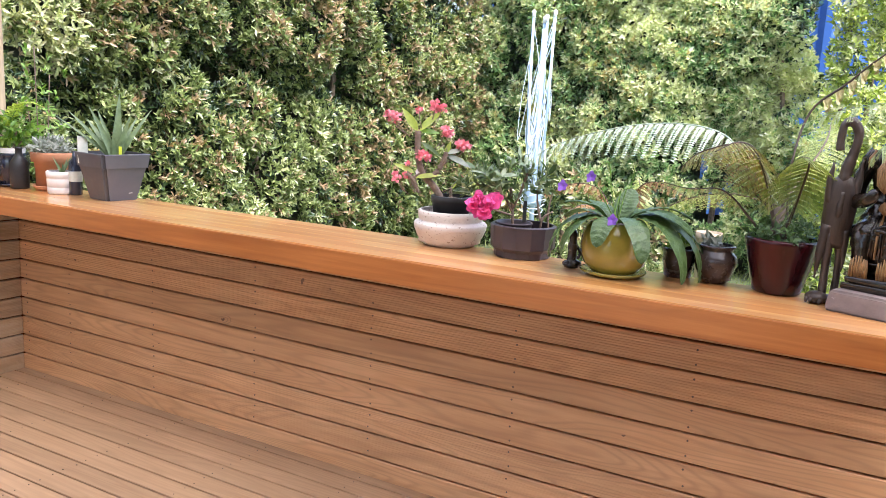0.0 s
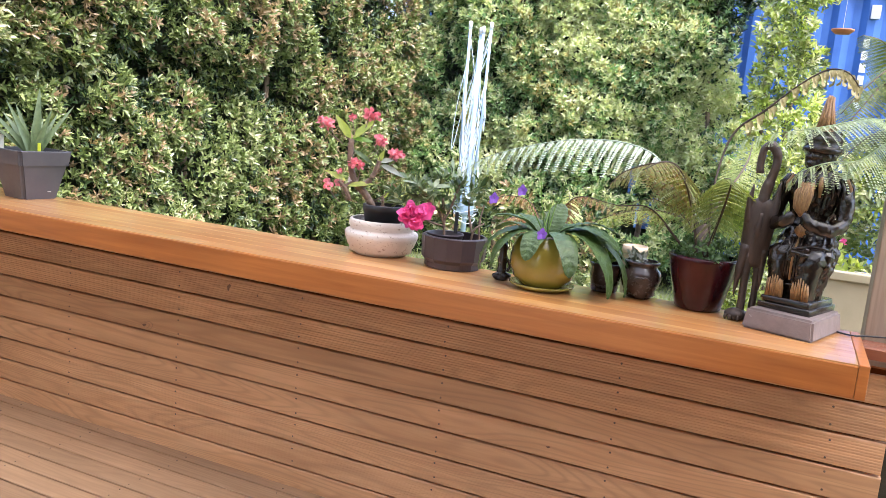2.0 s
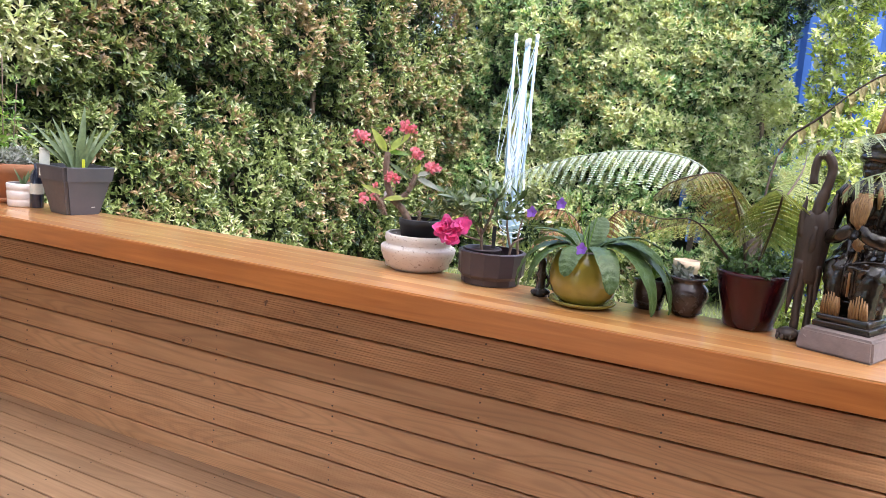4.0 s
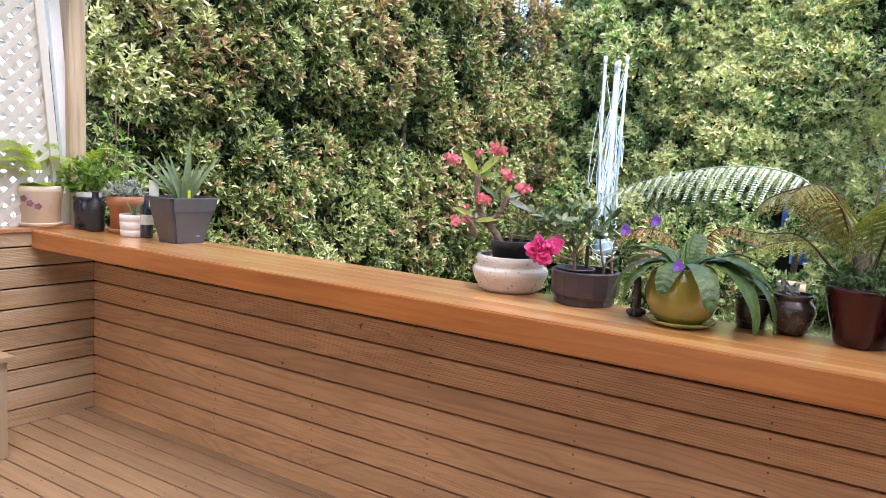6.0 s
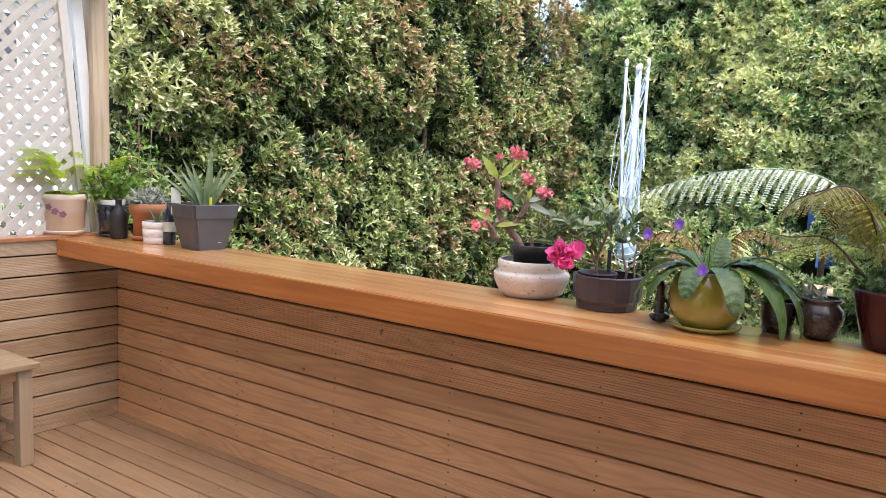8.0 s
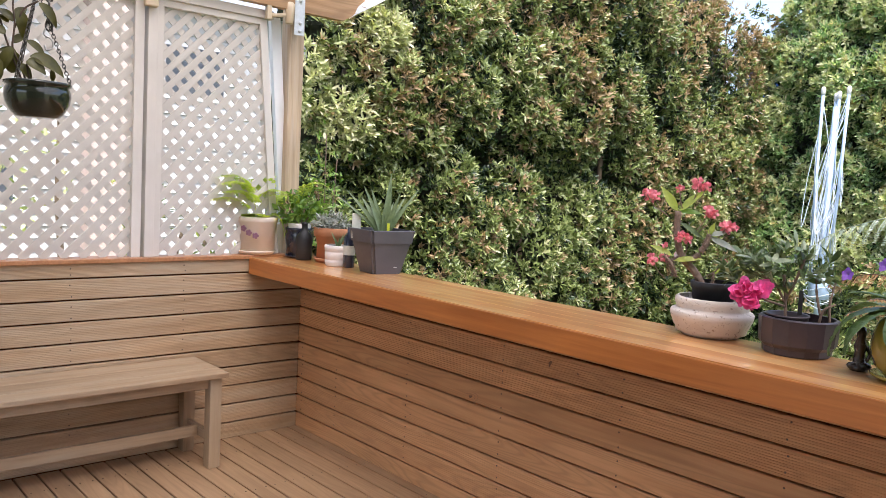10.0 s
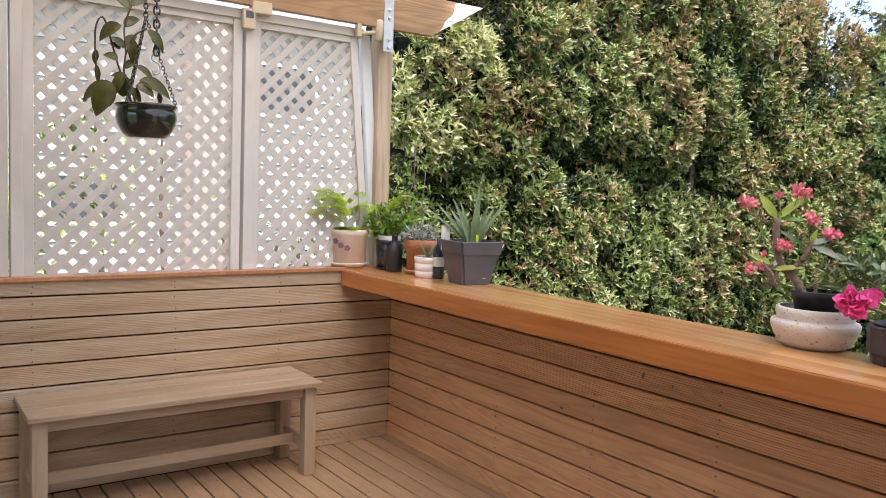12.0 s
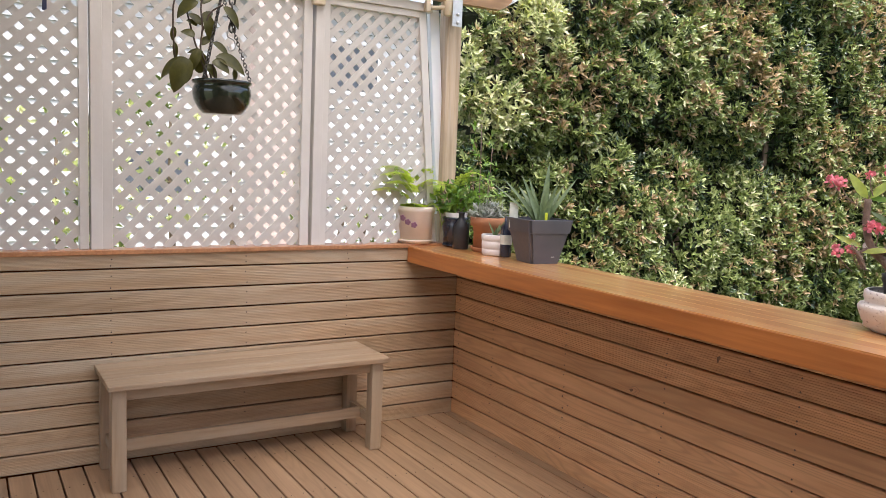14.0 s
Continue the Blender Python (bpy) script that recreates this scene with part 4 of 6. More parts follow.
for k in range(36):
    (a0, b0), (a1, b1) = rng.choice(arms), rng.choice(arms)
    s = 0.22 + 0.75 * rng.random()
    p, q = a0.lerp(b0, s), a1.lerp(b1, min(1, s + rng.uniform(-0.08, 0.08)))
    side = rng.uniform(-0.10, -0.02) if k < 20 else rng.uniform(-0.09, 0.08)
    low = min(p.z, q.z) - rng.uniform(0.35, 1.05)
    low = max(low, 0.95 + rng.uniform(0, 0.4))
    mid_ = (p + q) / 2 + RT * side * min(1, (p.z - low) / 0.6)
    y = rng.uniform(-0.09, 0.0)
    path = smooth_path([p, p.lerp(Vector((mid_.x, mid_.y + y, low)), 0.55) + RT * side * 0.25, Vector((mid_.x, mid_.y + y, low)), q.lerp(Vector((mid_.x, mid_.y + y, low)), 0.5) + RT * side * 0.1, q], 6)
    bm = bmesh.new()
    tube(bm, path, 0.0027, 5)
    part("line", bm, M_LINE, airer, smooth=True)
# coils of line round the hub
for k in range(7):
    bm = bmesh.new()
    pts = [(math.cos(t) * (0.09 + 0.012 * (k % 3)), math.sin(t) * 0.08, 0.70 + 0.045 * k + 0.02 * math.sin(2 * t + k)) for t in [2 * math.pi * i / 20 for i in range(21)]]
    tube(bm, pts, 0.003, 5)
    part("coil", bm, M_LINE, airer, smooth=True)


# ---- pots and plants on the bar top ----
M_SOIL = surface("potting_soil", (0.03, 0.02, 0.014), (0.07, 0.05, 0.035), 0.95, scale=60, bump=0.8)
M_PEACH = surface("peach_glaze", (0.70, 0.575, 0.46), (0.80, 0.69, 0.575), 0.4, scale=6, bump=0.05)
M_PURPLE = surface("painted_flower", (0.24, 0.11, 0.17), (0.32, 0.16, 0.22), 0.5, scale=40, bump=0)
M_NAVY = surface("navy_glaze", (0.012, 0.014, 0.028), (0.03, 0.035, 0.06), 0.18, scale=9, bump=0.05, coat=0.5)
M_MATT = surface("matt_black", (0.014, 0.014, 0.016), (0.03, 0.03, 0.032), 0.55, scale=9)
M_CLAY = surface("terracotta", (0.36, 0.145, 0.065), (0.48, 0.22, 0.11), 0.75, scale=7, bump=0.2, spots=(0.66, (0.52, 0.36, 0.26)))
M_CHALK = surface("white_pot", (0.68, 0.62, 0.59), (0.80, 0.74, 0.71), 0.6, scale=12, bump=0.15)
M_SLATE = surface("slate_plastic", (0.062, 0.060, 0.070), (0.083, 0.080, 0.09), 0.42, scale=6, bump=0.06)
M_STONE = surface("speckled_ceramic", (0.60, 0.52, 0.45), (0.74, 0.67, 0.60), 0.5, scale=9, bump=0.35, bump_scale=210, spots=(0.58, (0.30, 0.21, 0.16)), streak=(1, 1, 1.6))
M_CHAR = surface("charcoal_glaze", (0.040, 0.029, 0.033), (0.066, 0.049, 0.055), 0.35, scale=7, bump=0.05)
M_OLIVE = surface("olive_glaze", (0.26, 0.21, 0.03), (0.35, 0.28, 0.05), 0.15, scale=7, bump=0.05, coat=0.7)
M_OXBLOOD = surface("oxblood_glaze", (0.012, 0.002, 0.003), (0.052, 0.005, 0.008), 0.2, scale=9, bump=0.08, coat=0.12, streak=(1, 1, 0.25))
M_OXBLOOD.node_tree.nodes["Principled BSDF"].inputs["Specular IOR Level"].default_value = 0.3
M_BROWN = surface("brown_glaze", (0.022, 0.014, 0.013), (0.065, 0.042, 0.036), 0.25, scale=14, bump=0.15, coat=0.4)
M_BLACKGLOSS = surface("black_lacquer", (0.004, 0.003, 0.0025), (0.026, 0.014, 0.007), 0.22, scale=22, bump=0.6, bump_scale=60, coat=0.35)
M_GOLD = surface("gilded_wood", (0.16, 0.08, 0.03), (0.44, 0.25, 0.10), 0.4, scale=40, bump=0.5, streak=(6, 6, 0.8))
M_CARVED = surface("dark_carved_wood", (0.035, 0.022, 0.016), (0.085, 0.055, 0.042), 0.42, scale=10, bump=0.3, streak=(4, 4, 0.6))
M_PLINTH = surface("grey_stone", (0.17, 0.13, 0.12), (0.30, 0.24, 0.22), 0.75, scale=9, bump=0.4, spots=(0.66, (0.5, 0.45, 0.44)))
M_FERNY = foliage("fresh_fern_leaf", [(0.36, 0.46, 0.06), (0.50, 0.60, 0.10), (0.62, 0.68, 0.20)], 0.45, 0.45)
M_BRIGHT = foliage("bright_leaf", [(0.09, 0.19, 0.03), (0.17, 0.30, 0.05), (0.30, 0.43, 0.11)], 0.35, 0.35)
M_SILVER = foliage("silver_leaf", [(0.20, 0.22, 0.18), (0.32, 0.34, 0.30), (0.42, 0.42, 0.40)], 0.6, 0.15)
M_ALOE = foliage("aloe_leaf", [(0.10, 0.15, 0.065), (0.165, 0.225, 0.11), (0.27, 0.32, 0.20)], 0.36, 0.12)
M_TAG = surface("yellow_tag", (0.50, 0.55, 0.02), (0.62, 0.66, 0.05), 0.4, bump=0)
M_CARD = surface("printed_card", (0.50, 0.52, 0.44), (0.70, 0.70, 0.64), 0.45, scale=30, bump=0)
M_PINK = foliage("pink_petal", [(0.78, 0.17, 0.23), (0.86, 0.28, 0.33), (0.90, 0.42, 0.45)], 0.5, 0.25, glow=(1, 1, 1))
M_HOT = foliage("hot_pink_petal", [(0.90, 0.08, 0.36), (0.95, 0.18, 0.48), (0.97, 0.40, 0.64)], 0.5, 0.25, glow=(1, 1, 1))
M_VIOLET = foliage("violet_petal", [(0.26, 0.10, 0.62), (0.38, 0.18, 0.74)], 0.5, 0.25, glow=(1, 1, 1))
M_STEM = surface("thorny_stem", (0.13, 0.085, 0.06), (0.26, 0.18, 0.13), 0.8, scale=60, bump=0.8)
M_AZALEA = foliage("azalea_leaf", [(0.06, 0.10, 0.032), (0.12, 0.175, 0.07), (0.32, 0.37, 0.25)], 0.4, 0.2)
M_STREP = foliage("primrose_leaf", [(0.055, 0.10, 0.03), (0.078, 0.132, 0.042), (0.115, 0.178, 0.062)], 0.36, 0.14, vein=0.6)
M_FROND = foliage("fern_frond", [(0.15, 0.19, 0.04), (0.25, 0.29, 0.07), (0.34, 0.36, 0.13)], 0.42, 0.35)
M_FROND_D = foliage("dark_fern_frond", [(0.06, 0.085, 0.02), (0.11, 0.14, 0.035), (0.18, 0.205, 0.065)], 0.42, 0.25)
M_FROND_B = foliage("bronze_fern_frond", [(0.15, 0.085, 0.025), (0.19, 0.19, 0.04), (0.29, 0.30, 0.075), (0.28, 0.15, 0.05)], 0.38, 0.25)
M_FROND_S = foliage("silver_fern_frond", [(0.30, 0.36, 0.30), (0.40, 0.47, 0.40), (0.53, 0.58, 0.52)], 0.36, 0.2)
M_FROND_P = foliage("pale_fern_frond", [(0.28, 0.35, 0.19), (0.39, 0.46, 0.29), (0.52, 0.57, 0.42)], 0.4, 0.35)
M_RACHIS = surface("fern_stalk", (0.04, 0.025, 0.015), (0.10, 0.06, 0.035), 0.6, scale=40)
M_GLAZE = surface("black_green_glaze", (0.010, 0.014, 0.009), (0.022, 0.028, 0.018), 0.14, scale=9, bump=0.04, coat=0.6)
M_LOW = foliage("low_plant_leaf", [(0.05, 0.10, 0.03), (0.09, 0.16, 0.05), (0.13, 0.21, 0.08)], 0.4, 0.25)
M_CORDLIKE = surface("dry_fern", (0.55, 0.46, 0.20), (0.72, 0.63, 0.34), 0.7, scale=30)


def pot_body(prof_out, wall=0.006, floor=0.012):
    """An open pot: outer profile up, over the rim and down the inside."""
    inner = [(max(r - wall, 0.004), z) for r, z in prof_out if z > floor][::-1]
    return [(0, prof_out[0][1])] + prof_out + inner + [(inner[-1][0], floor), (0, floor)]


def add_pot(parent, prof, mat, soil_z, seg=40, wall=0.006, name="pot", label="", z=0.0):
    bm = bmesh.new()
    lathe(bm, [(r, h + z) for r, h in pot_body(prof, wall)], seg)
    p = part(name, bm, mat, parent, label, smooth=True)
    r = max(rr for rr, h in prof) - wall - 0.004
    for (r0, h0), (r1, h1) in zip(prof, prof[1:]):
        if h0 <= soil_z <= h1:
            r = r0 + (r1 - r0) * (soil_z - h0) / max(h1 - h0, 1e-6) - wall + 0.001
    bm = bmesh.new()
    lathe(bm, [(r, soil_z + z - 0.01), (r, soil_z + z), (r * 0.5, soil_z + z + 0.006), (0, soil_z + z + 0.008)], 24)
    part("soil", bm, M_SOIL, parent, smooth=True)
    return p


def saucer(parent, r, mat, h=0.02):
    bm = bmesh.new()
    lathe(bm, [(0, 0), (r * 0.86, 0), (r, h * 0.7), (r, h), (r - 0.005, h), (r * 0.82, 0.006), (0, 0.006)], 40)
    return part("saucer", bm, mat, parent, smooth=True)


def fronds(parent, paths, plen, pinnae, leaflets, mats, droop=0.35, width=0.3, slots=None, thick=0.003, label="", fill=1.0, stem=None):
    """Fern fronds: a stalk along each path, pinnae at both sides, leaflets along each pinna."""
    bm = bmesh.new()
    P, D, N, Ln, W, S = [], [], [], [], [], []
    rs_ = random.Random(len(paths) * 7 + pinnae)
    for fi, (path, bare) in enumerate(paths):
        sm = smooth_path(path, 8)
        tube(bm, sm, [thick * (1 - 0.75 * i / (len(sm) - 1)) for i in range(len(sm))], 6)
        cum = [0.0]
        for a, b in zip(sm, sm[1:]):
            cum.append(cum[-1] + (b - a).length)
        total = cum[-1]
        for i in range(pinnae):
            s = bare + (1 - bare) * (i + 0.5) / pinnae
            k = max(j for j in range(len(cum) - 1) if cum[j] <= s * total + 1e-9)
            q = sm[k].lerp(sm[k + 1], (s * total - cum[k]) / max(cum[k + 1] - cum[k], 1e-6))
            d = (sm[min(k + 2, len(sm) - 1)] - sm[max(k - 1, 0)]).normalized()
            up = Vector((0, 0, 1)) - d * d.z
            up = up.normalized() if up.length > 0.05 else Vector((0, -1, 0))
            side = d.cross(up)
            w = (s - bare) / (1 - bare)
            l_ = plen * min(1.0, 0.45 + 2.4 * w) * (1 - w) ** 0.55 * rs_.uniform(0.9, 1.08)
            for sg in (-1, 1):
                pd = (side * sg + d * 0.32 - Vector((0, 0, 1)) * droop).normalized()
                pn = (up + side * sg * droop * 0.6).normalized()
                for j in range(leaflets):
                    f = (j + 0.5) / leaflets
                    c = q + pd * (l_ * f) - Vector((0, 0, 1)) * (droop * 0.5 * l_ * f * f)
                    ll = l_ * 0.20 * (1 - 0.75 * f) * fill + 0.004
                    for s2 in (-1, 1):
                        P.append(c)
                        D.append(d * s2 + pd * 0.55)
                        N.append(pn)
                        Ln.append(ll)
                        W.append(max(l_ / leaflets * 0.95, 0.003) * width / 0.3)
                        S.append(slots[fi] if slots else 0)
    leaf_mass("frond", P, D, N, Ln, W, S, mats, parent, kind="", bend=0.15, fold=0.1, label=label)
    return part("stalk", bm, stem or M_RACHIS, parent, smooth=True)


def bush(parent, name, centres, per, size, narrow, mat, seed, spread=1.0, up=0.6):
    """Leaves in whorls round given twig tips."""
    rs_ = np.random.RandomState(seed)
    c = np.array(centres, float)
    out = unit(c - c.mean(0) + np.array([0, 0, 0.001])) + np.array([0, 0, up])
    p, d, n, ln, wd = clusters(rs_, c, out, per, size, narrow, spread)
    return leaf_mass(name, p, d, n, ln, wd, np.zeros(len(p), int), [mat], parent, kind="")


def blob_points(seed, count, c, r):
    rs_ = np.random.RandomState(seed)
    return np.array(c) + unit(rs_.normal(0, 1, (count, 3))) * np.array(r) * rs_.uniform(0.35, 1.0, (count, 1)) ** 0.6


# potted plants in the corner
p = thing("potted_fern", "peach-cream pot with painted flowers and a feathery green plant", "potted plant", (-0.066, -0.236, CAP_Z), 88)
saucer(p, 0.102, M_PEACH)
pot = add_pot(p, [(0.078, 0.007), (0.083, 0.012), (0.101, 0.158), (0.108, 0.164), (0.109, 0.187), (0.105, 0.191)], M_PEACH, 0.175)
for a, z in ((-155, 0.132), (-138, 0.112), (-118, 0.098)):
    bm = bmesh.new()
    r = 0.0925 + 0.12 * (z - 0.09)
    ca, sa = math.cos(radians(a)), math.sin(radians(a))
    face = Matrix.Translation((r * ca, r * sa, z)) @ Vector((ca, sa, -0.18)).to_track_quat("Z", "Y").to_matrix().to_4x4()
    for k in range(5):
        t = 2 * math.pi * k / 5
        lathe(bm, [(0.0068, -0.004), (0.0068, 0.004), (0, 0.005)], 8, face @ Matrix.Translation((0.010 * math.cos(t), 0.010 * math.sin(t), 0)))
    lathe(bm, [(0.004, -0.004), (0.004, 0.005), (0, 0.006)], 8, face)
    part("painted_flower", bm, M_PURPLE, pot, "painted purple flower")
fronds(p, [([(-0.01, 0, 0.15), (-0.08, -0.02, 0.25), (-0.17, -0.03, 0.285), (-0.265, -0.02, 0.27)], 0.3),
           ([(0, 0.01, 0.15), (-0.04, 0.0, 0.3), (-0.12, -0.01, 0.395), (-0.26, 0.0, 0.38)], 0.4),
           ([(0, 0, 0.15), (0.02, -0.01, 0.28), (0.03, 0.01, 0.38), (0.1, 0.0, 0.4)], 0.5),
           ([(0.02, 0, 0.15), (0.07, 0.0, 0.25), (0.13, 0.02, 0.3), (0.19, 0.02, 0.31)], 0.4)],
       0.092, 13, 6, [M_FERNY], droop=0.16, width=0.44, thick=0.0018, fill=0.95, stem=M_FERNY)
fronds(p, [([(0.02, -0.02, 0.15), (0.07, -0.04, 0.21), (0.11, -0.06, 0.18), (0.13, -0.07, 0.08)], 0.25),
           ([(-0.02, -0.02, 0.15), (-0.03, -0.05, 0.2), (-0.07, -0.09, 0.21)], 0.3),
           ([(0, 0, 0.15), (-0.03, -0.03, 0.26), (-0.11, -0.06, 0.32), (-0.23, -0.08, 0.31)], 0.35),
           ([(0, 0, 0.15), (-0.05, 0.0, 0.29), (-0.13, -0.05, 0.365), (-0.24, -0.09, 0.35)], 0.4),
           ([(0, 0, 0.15), (0.01, 0.0, 0.27), (0.05, -0.04, 0.33), (0.13, -0.08, 0.32)], 0.4)],
       0.092, 13, 6, [M_FERNY], droop=0.16, width=0.44, thick=0.0018, fill=0.95, stem=M_FERNY)

p = thing("potted_bush", "dark blue glazed pot with a leafy green bush", "potted plant", (0.068, -0.062, TOP_Z), 58)
saucer(p, 0.07, M_NAVY, 0.014)
add_pot(p, [(0.052, 0.006), (0.056, 0.01), (0.072, 0.09), (0.074, 0.12), (0.068, 0.135), (0.072, 0.142), (0.074, 0.152), (0.07, 0.155)], M_NAVY, 0.14)
bm = bmesh.new()
lathe(bm, [(0.055, 0.14), (0.058, 0.175), (0.055, 0.178), (0.051, 0.176), (0.049, 0.145)], 28)
part("inner_pot", bm, M_CHALK, p, "white plastic inner pot", smooth=True)
bm = bmesh.new()
for q in ([(0, 0, 0.14), (0.02, 0.01, 0.24), (0.05, 0.03, 0.35)], [(0, 0, 0.14), (-0.03, 0, 0.22), (-0.07, 0.0, 0.29)], [(0, 0, 0.14), (0.05, 0, 0.22), (0.10, 0, 0.28)]):
    tube(bm, smooth_path(q, 5), 0.0032, 6)
part("stem", bm, M_STEM, p, smooth=True)
bush(p, "leaves", np.concatenate([blob_points(3, 56, (0.005, 0.01, 0.245), (0.125, 0.09, 0.08)), blob_points(5, 8, (0.06, 0.04, 0.35), (0.05, 0.05, 0.04))]), 6, 0.043, 0.42, M_BRIGHT, 4)
fronds(p, [([(0, 0, 0.2), (-0.03, -0.02, 0.31), (-0.09, -0.03, 0.33), (-0.16, -0.02, 0.31)], 0.3), ([(0, 0, 0.2), (0.02, -0.03, 0.36), (0.08, -0.04, 0.39), (0.14, -0.04, 0.37)], 0.4)], 0.078, 12, 6, [M_FERNY], droop=0.1, width=0.36, thick=0.0018, fill=0.85, stem=M_FERNY)

p = thing("shrub", "slender upright shrub with fresh green leaves behind the bar", "shrub", (-0.33, 0.36, -0.16), group="garden shrubs")
bm = bmesh.new()
SHOOTS = [smooth_path(q, 6) for q in ([(0, 0, 0), (0.01, 0.0, 0.8), (-0.02, 0.0, 1.3), (-0.03, 0.0, 1.74)], [(0.02, 0, 0), (0.05, 0.0, 0.8), (0.06, 0.0, 1.25), (0.09, 0.0, 1.60)], [(0, 0.02, 0), (-0.05, 0.02, 0.8), (-0.09, 0.02, 1.2), (-0.14, 0.02, 1.46)])]
for q in SHOOTS:
    tube(bm, q, 0.003, 6)
part("stem", bm, M_STEM, p, smooth=True)
rng = random.Random(61)
bush(p, "leaves", [tuple(v_ + Vector((rng.uniform(-0.06, 0.06), rng.uniform(-0.05, 0.05), rng.uniform(-0.03, 0.03)))) for q in SHOOTS for v_ in [q[10].lerp(q[-1], f / 13) for f in range(15)]], 6, 0.043, 0.34, M_BRIGHT, 62, 1.1)

p = thing("bottle", "matt black ceramic bottle with a narrow neck", "bottle", (0.165, -0.092, TOP_Z))
bm = bmesh.new()
lathe(bm, [(0, 0), (0.036, 0), (0.040, 0.004), (0.041, 0.10), (0.037, 0.122), (0.022, 0.142), (0.0155, 0.155), (0.0145, 0.178), (0.0165, 0.180), (0.0165, 0.187), (0.012, 0.187), (0.011, 0.16), (0, 0.15)], 32)
part("body", bm, M_MATT, p, smooth=True)

p = thing("potted_lavender", "terracotta pot with silvery grey foliage on a saucer", "potted plant", (0.288, -0.008, TOP_Z), 58)
saucer(p, 0.088, M_CLAY, 0.022)
add_pot(p, [(0.060, 0.008), (0.063, 0.012), (0.080, 0.125), (0.091, 0.128), (0.094, 0.168), (0.089, 0.172)], M_CLAY, 0.155)
bush(p, "leaves", blob_points(8, 110, (0.0, 0.0, 0.19), (0.10, 0.085, 0.05)), 9, 0.03, 0.22, M_SILVER, 6, 1.2)

p = thing("potted_aloe", "small white banded pot with a young aloe", "potted plant", (0.428, -0.066, TOP_Z), 58)
add_pot(p, [(0.056, 0.0), (0.060, 0.004), (0.0615, 0.028), (0.059, 0.031), (0.0615, 0.034), (0.063, 0.066), (0.060, 0.069), (0.064, 0.073), (0.0655, 0.096), (0.062, 0.099)], M_CHALK, 0.088)
bm = bmesh.new()
for d, L in (((-0.45, 0, 1), 0.085), ((0.35, -0.1, 1), 0.075), ((0.55, 0.1, 1), 0.09), ((0.1, -0.3, 1), 0.05)):
    leaf(bm, (0, 0, 0.088), d, (0, -1, 0.3), L, 0.015, 0.15, 0.6, 5, "spike")
part("leaves", bm, M_ALOE, p)

p = thing("bottle", "dark glass bottle with a pale label", "bottle", (0.505, -0.055, TOP_Z), 58)
bm = bmesh.new()
lathe(bm, [(0, 0), (0.026, 0), (0.028, 0.004), (0.028, 0.14), (0.012, 0.165), (0.012, 0.19), (0, 0.19)], 24)
part("body", bm, M_NAVY, p, smooth=True)
bm = bmesh.new()
lathe(bm, [(0.0285, 0.06), (0.0285, 0.105)], 24)
part("label", bm, M_CARD, p, "pale paper label", smooth=True)

p = thing("potted_aloe", "square slate-grey plastic planter with a spiky aloe", "potted plant", (0.705, -0.02, TOP_Z), -8)


def tapered(bm, z0, h0, z1, h1, inner=None):
    lo = [bm.verts.new((sx * h0, sy * h0, z0)) for sx, sy in ((-1, -1), (1, -1), (1, 1), (-1, 1))]
    hi = [bm.verts.new((sx * h1, sy * h1, z1)) for sx, sy in ((-1, -1), (1, -1), (1, 1), (-1, 1))]
    for k in range(4):
        bm.faces.new((lo[k], lo[(k + 1) % 4], hi[(k + 1) % 4], hi[k]))
    return lo, hi


bm = bmesh.new()
lo, hi = tapered(bm, 0, 0.072, 0.142, 0.102)
bm.faces.new(lo[::-1])
bmesh.ops.bevel(bm, geom=[e for e in bm.edges if abs(e.verts[0].co.z - e.verts[1].co.z) > 0.05], offset=0.012, segments=3, affect="EDGES")
part("body", bm, M_SLATE, p)
bm = bmesh.new()
tapered(bm, 0.140, 0.107, 0.196, 0.114)
tapered(bm, 0.140, 0.102, 0.140, 0.107)
tapered(bm, 0.196, 0.114, 0.199, 0.112)
tapered(bm, 0.199, 0.112, 0.199, 0.105)
tapered(bm, 0.199, 0.105, 0.150, 0.101)
bmesh.ops.remove_doubles(bm, verts=bm.verts, dist=1e-5)
bmesh.ops.bevel(bm, geom=[e for e in bm.edges if abs(e.verts[0].co.z - e.verts[1].co.z) > 0.04], offset=0.012, segments=3, affect="EDGES")
part("rim_band", bm, M_SLATE, p)
part("soil", boxed((-0.097, -0.097, 0.15), (0.097, 0.097, 0.165)), M_SOIL, p)
part("badge", boxed((0.0775, 0.024, 0.030), (0.0805, 0.040, 0.033), 0.0, Matrix()), M_STEEL, p, "small pale maker's mark")
W2 = Matrix.Rotation(radians(58 + 8), 3, "Z")
for dx, dy, dz, L, w in ((0.06, -0.1, 1, 0.265, 0.040), (-0.20, 0.0, 1, 0.21, 0.026), (0.45, -0.1, 0.95, 0.25, 0.024), (0.36, 0.1, 1.0, 0.20, 0.026), (-0.55, 0.0, 0.95, 0.25, 0.024), (-0.7, 0.05, 0.85, 0.28, 0.016),
                         (0.2, 0.3, 1, 0.17, 0.026), (-0.4, 0.2, 1, 0.20, 0.032), (0.95, -0.1, 0.30, 0.15, 0.016), (-0.05, -0.3, 1, 0.12, 0.022), (-0.30, -0.2, 1, 0.23, 0.030), (0.22, -0.25, 1, 0.20, 0.028)):
    bm = bmesh.new()
    leaf(bm, W2 @ Vector((0.01, 0, 0.16)), W2 @ Vector((dx * 1.25, dy, dz)), W2 @ Vector((-dx * 0.6, -1, 0.3)), L * 1.12, w * 1.35, 0.18 if dz > 0.5 else 0.8, 0.45, 7, "spike")
    part("leaf", bm, M_ALOE, p)
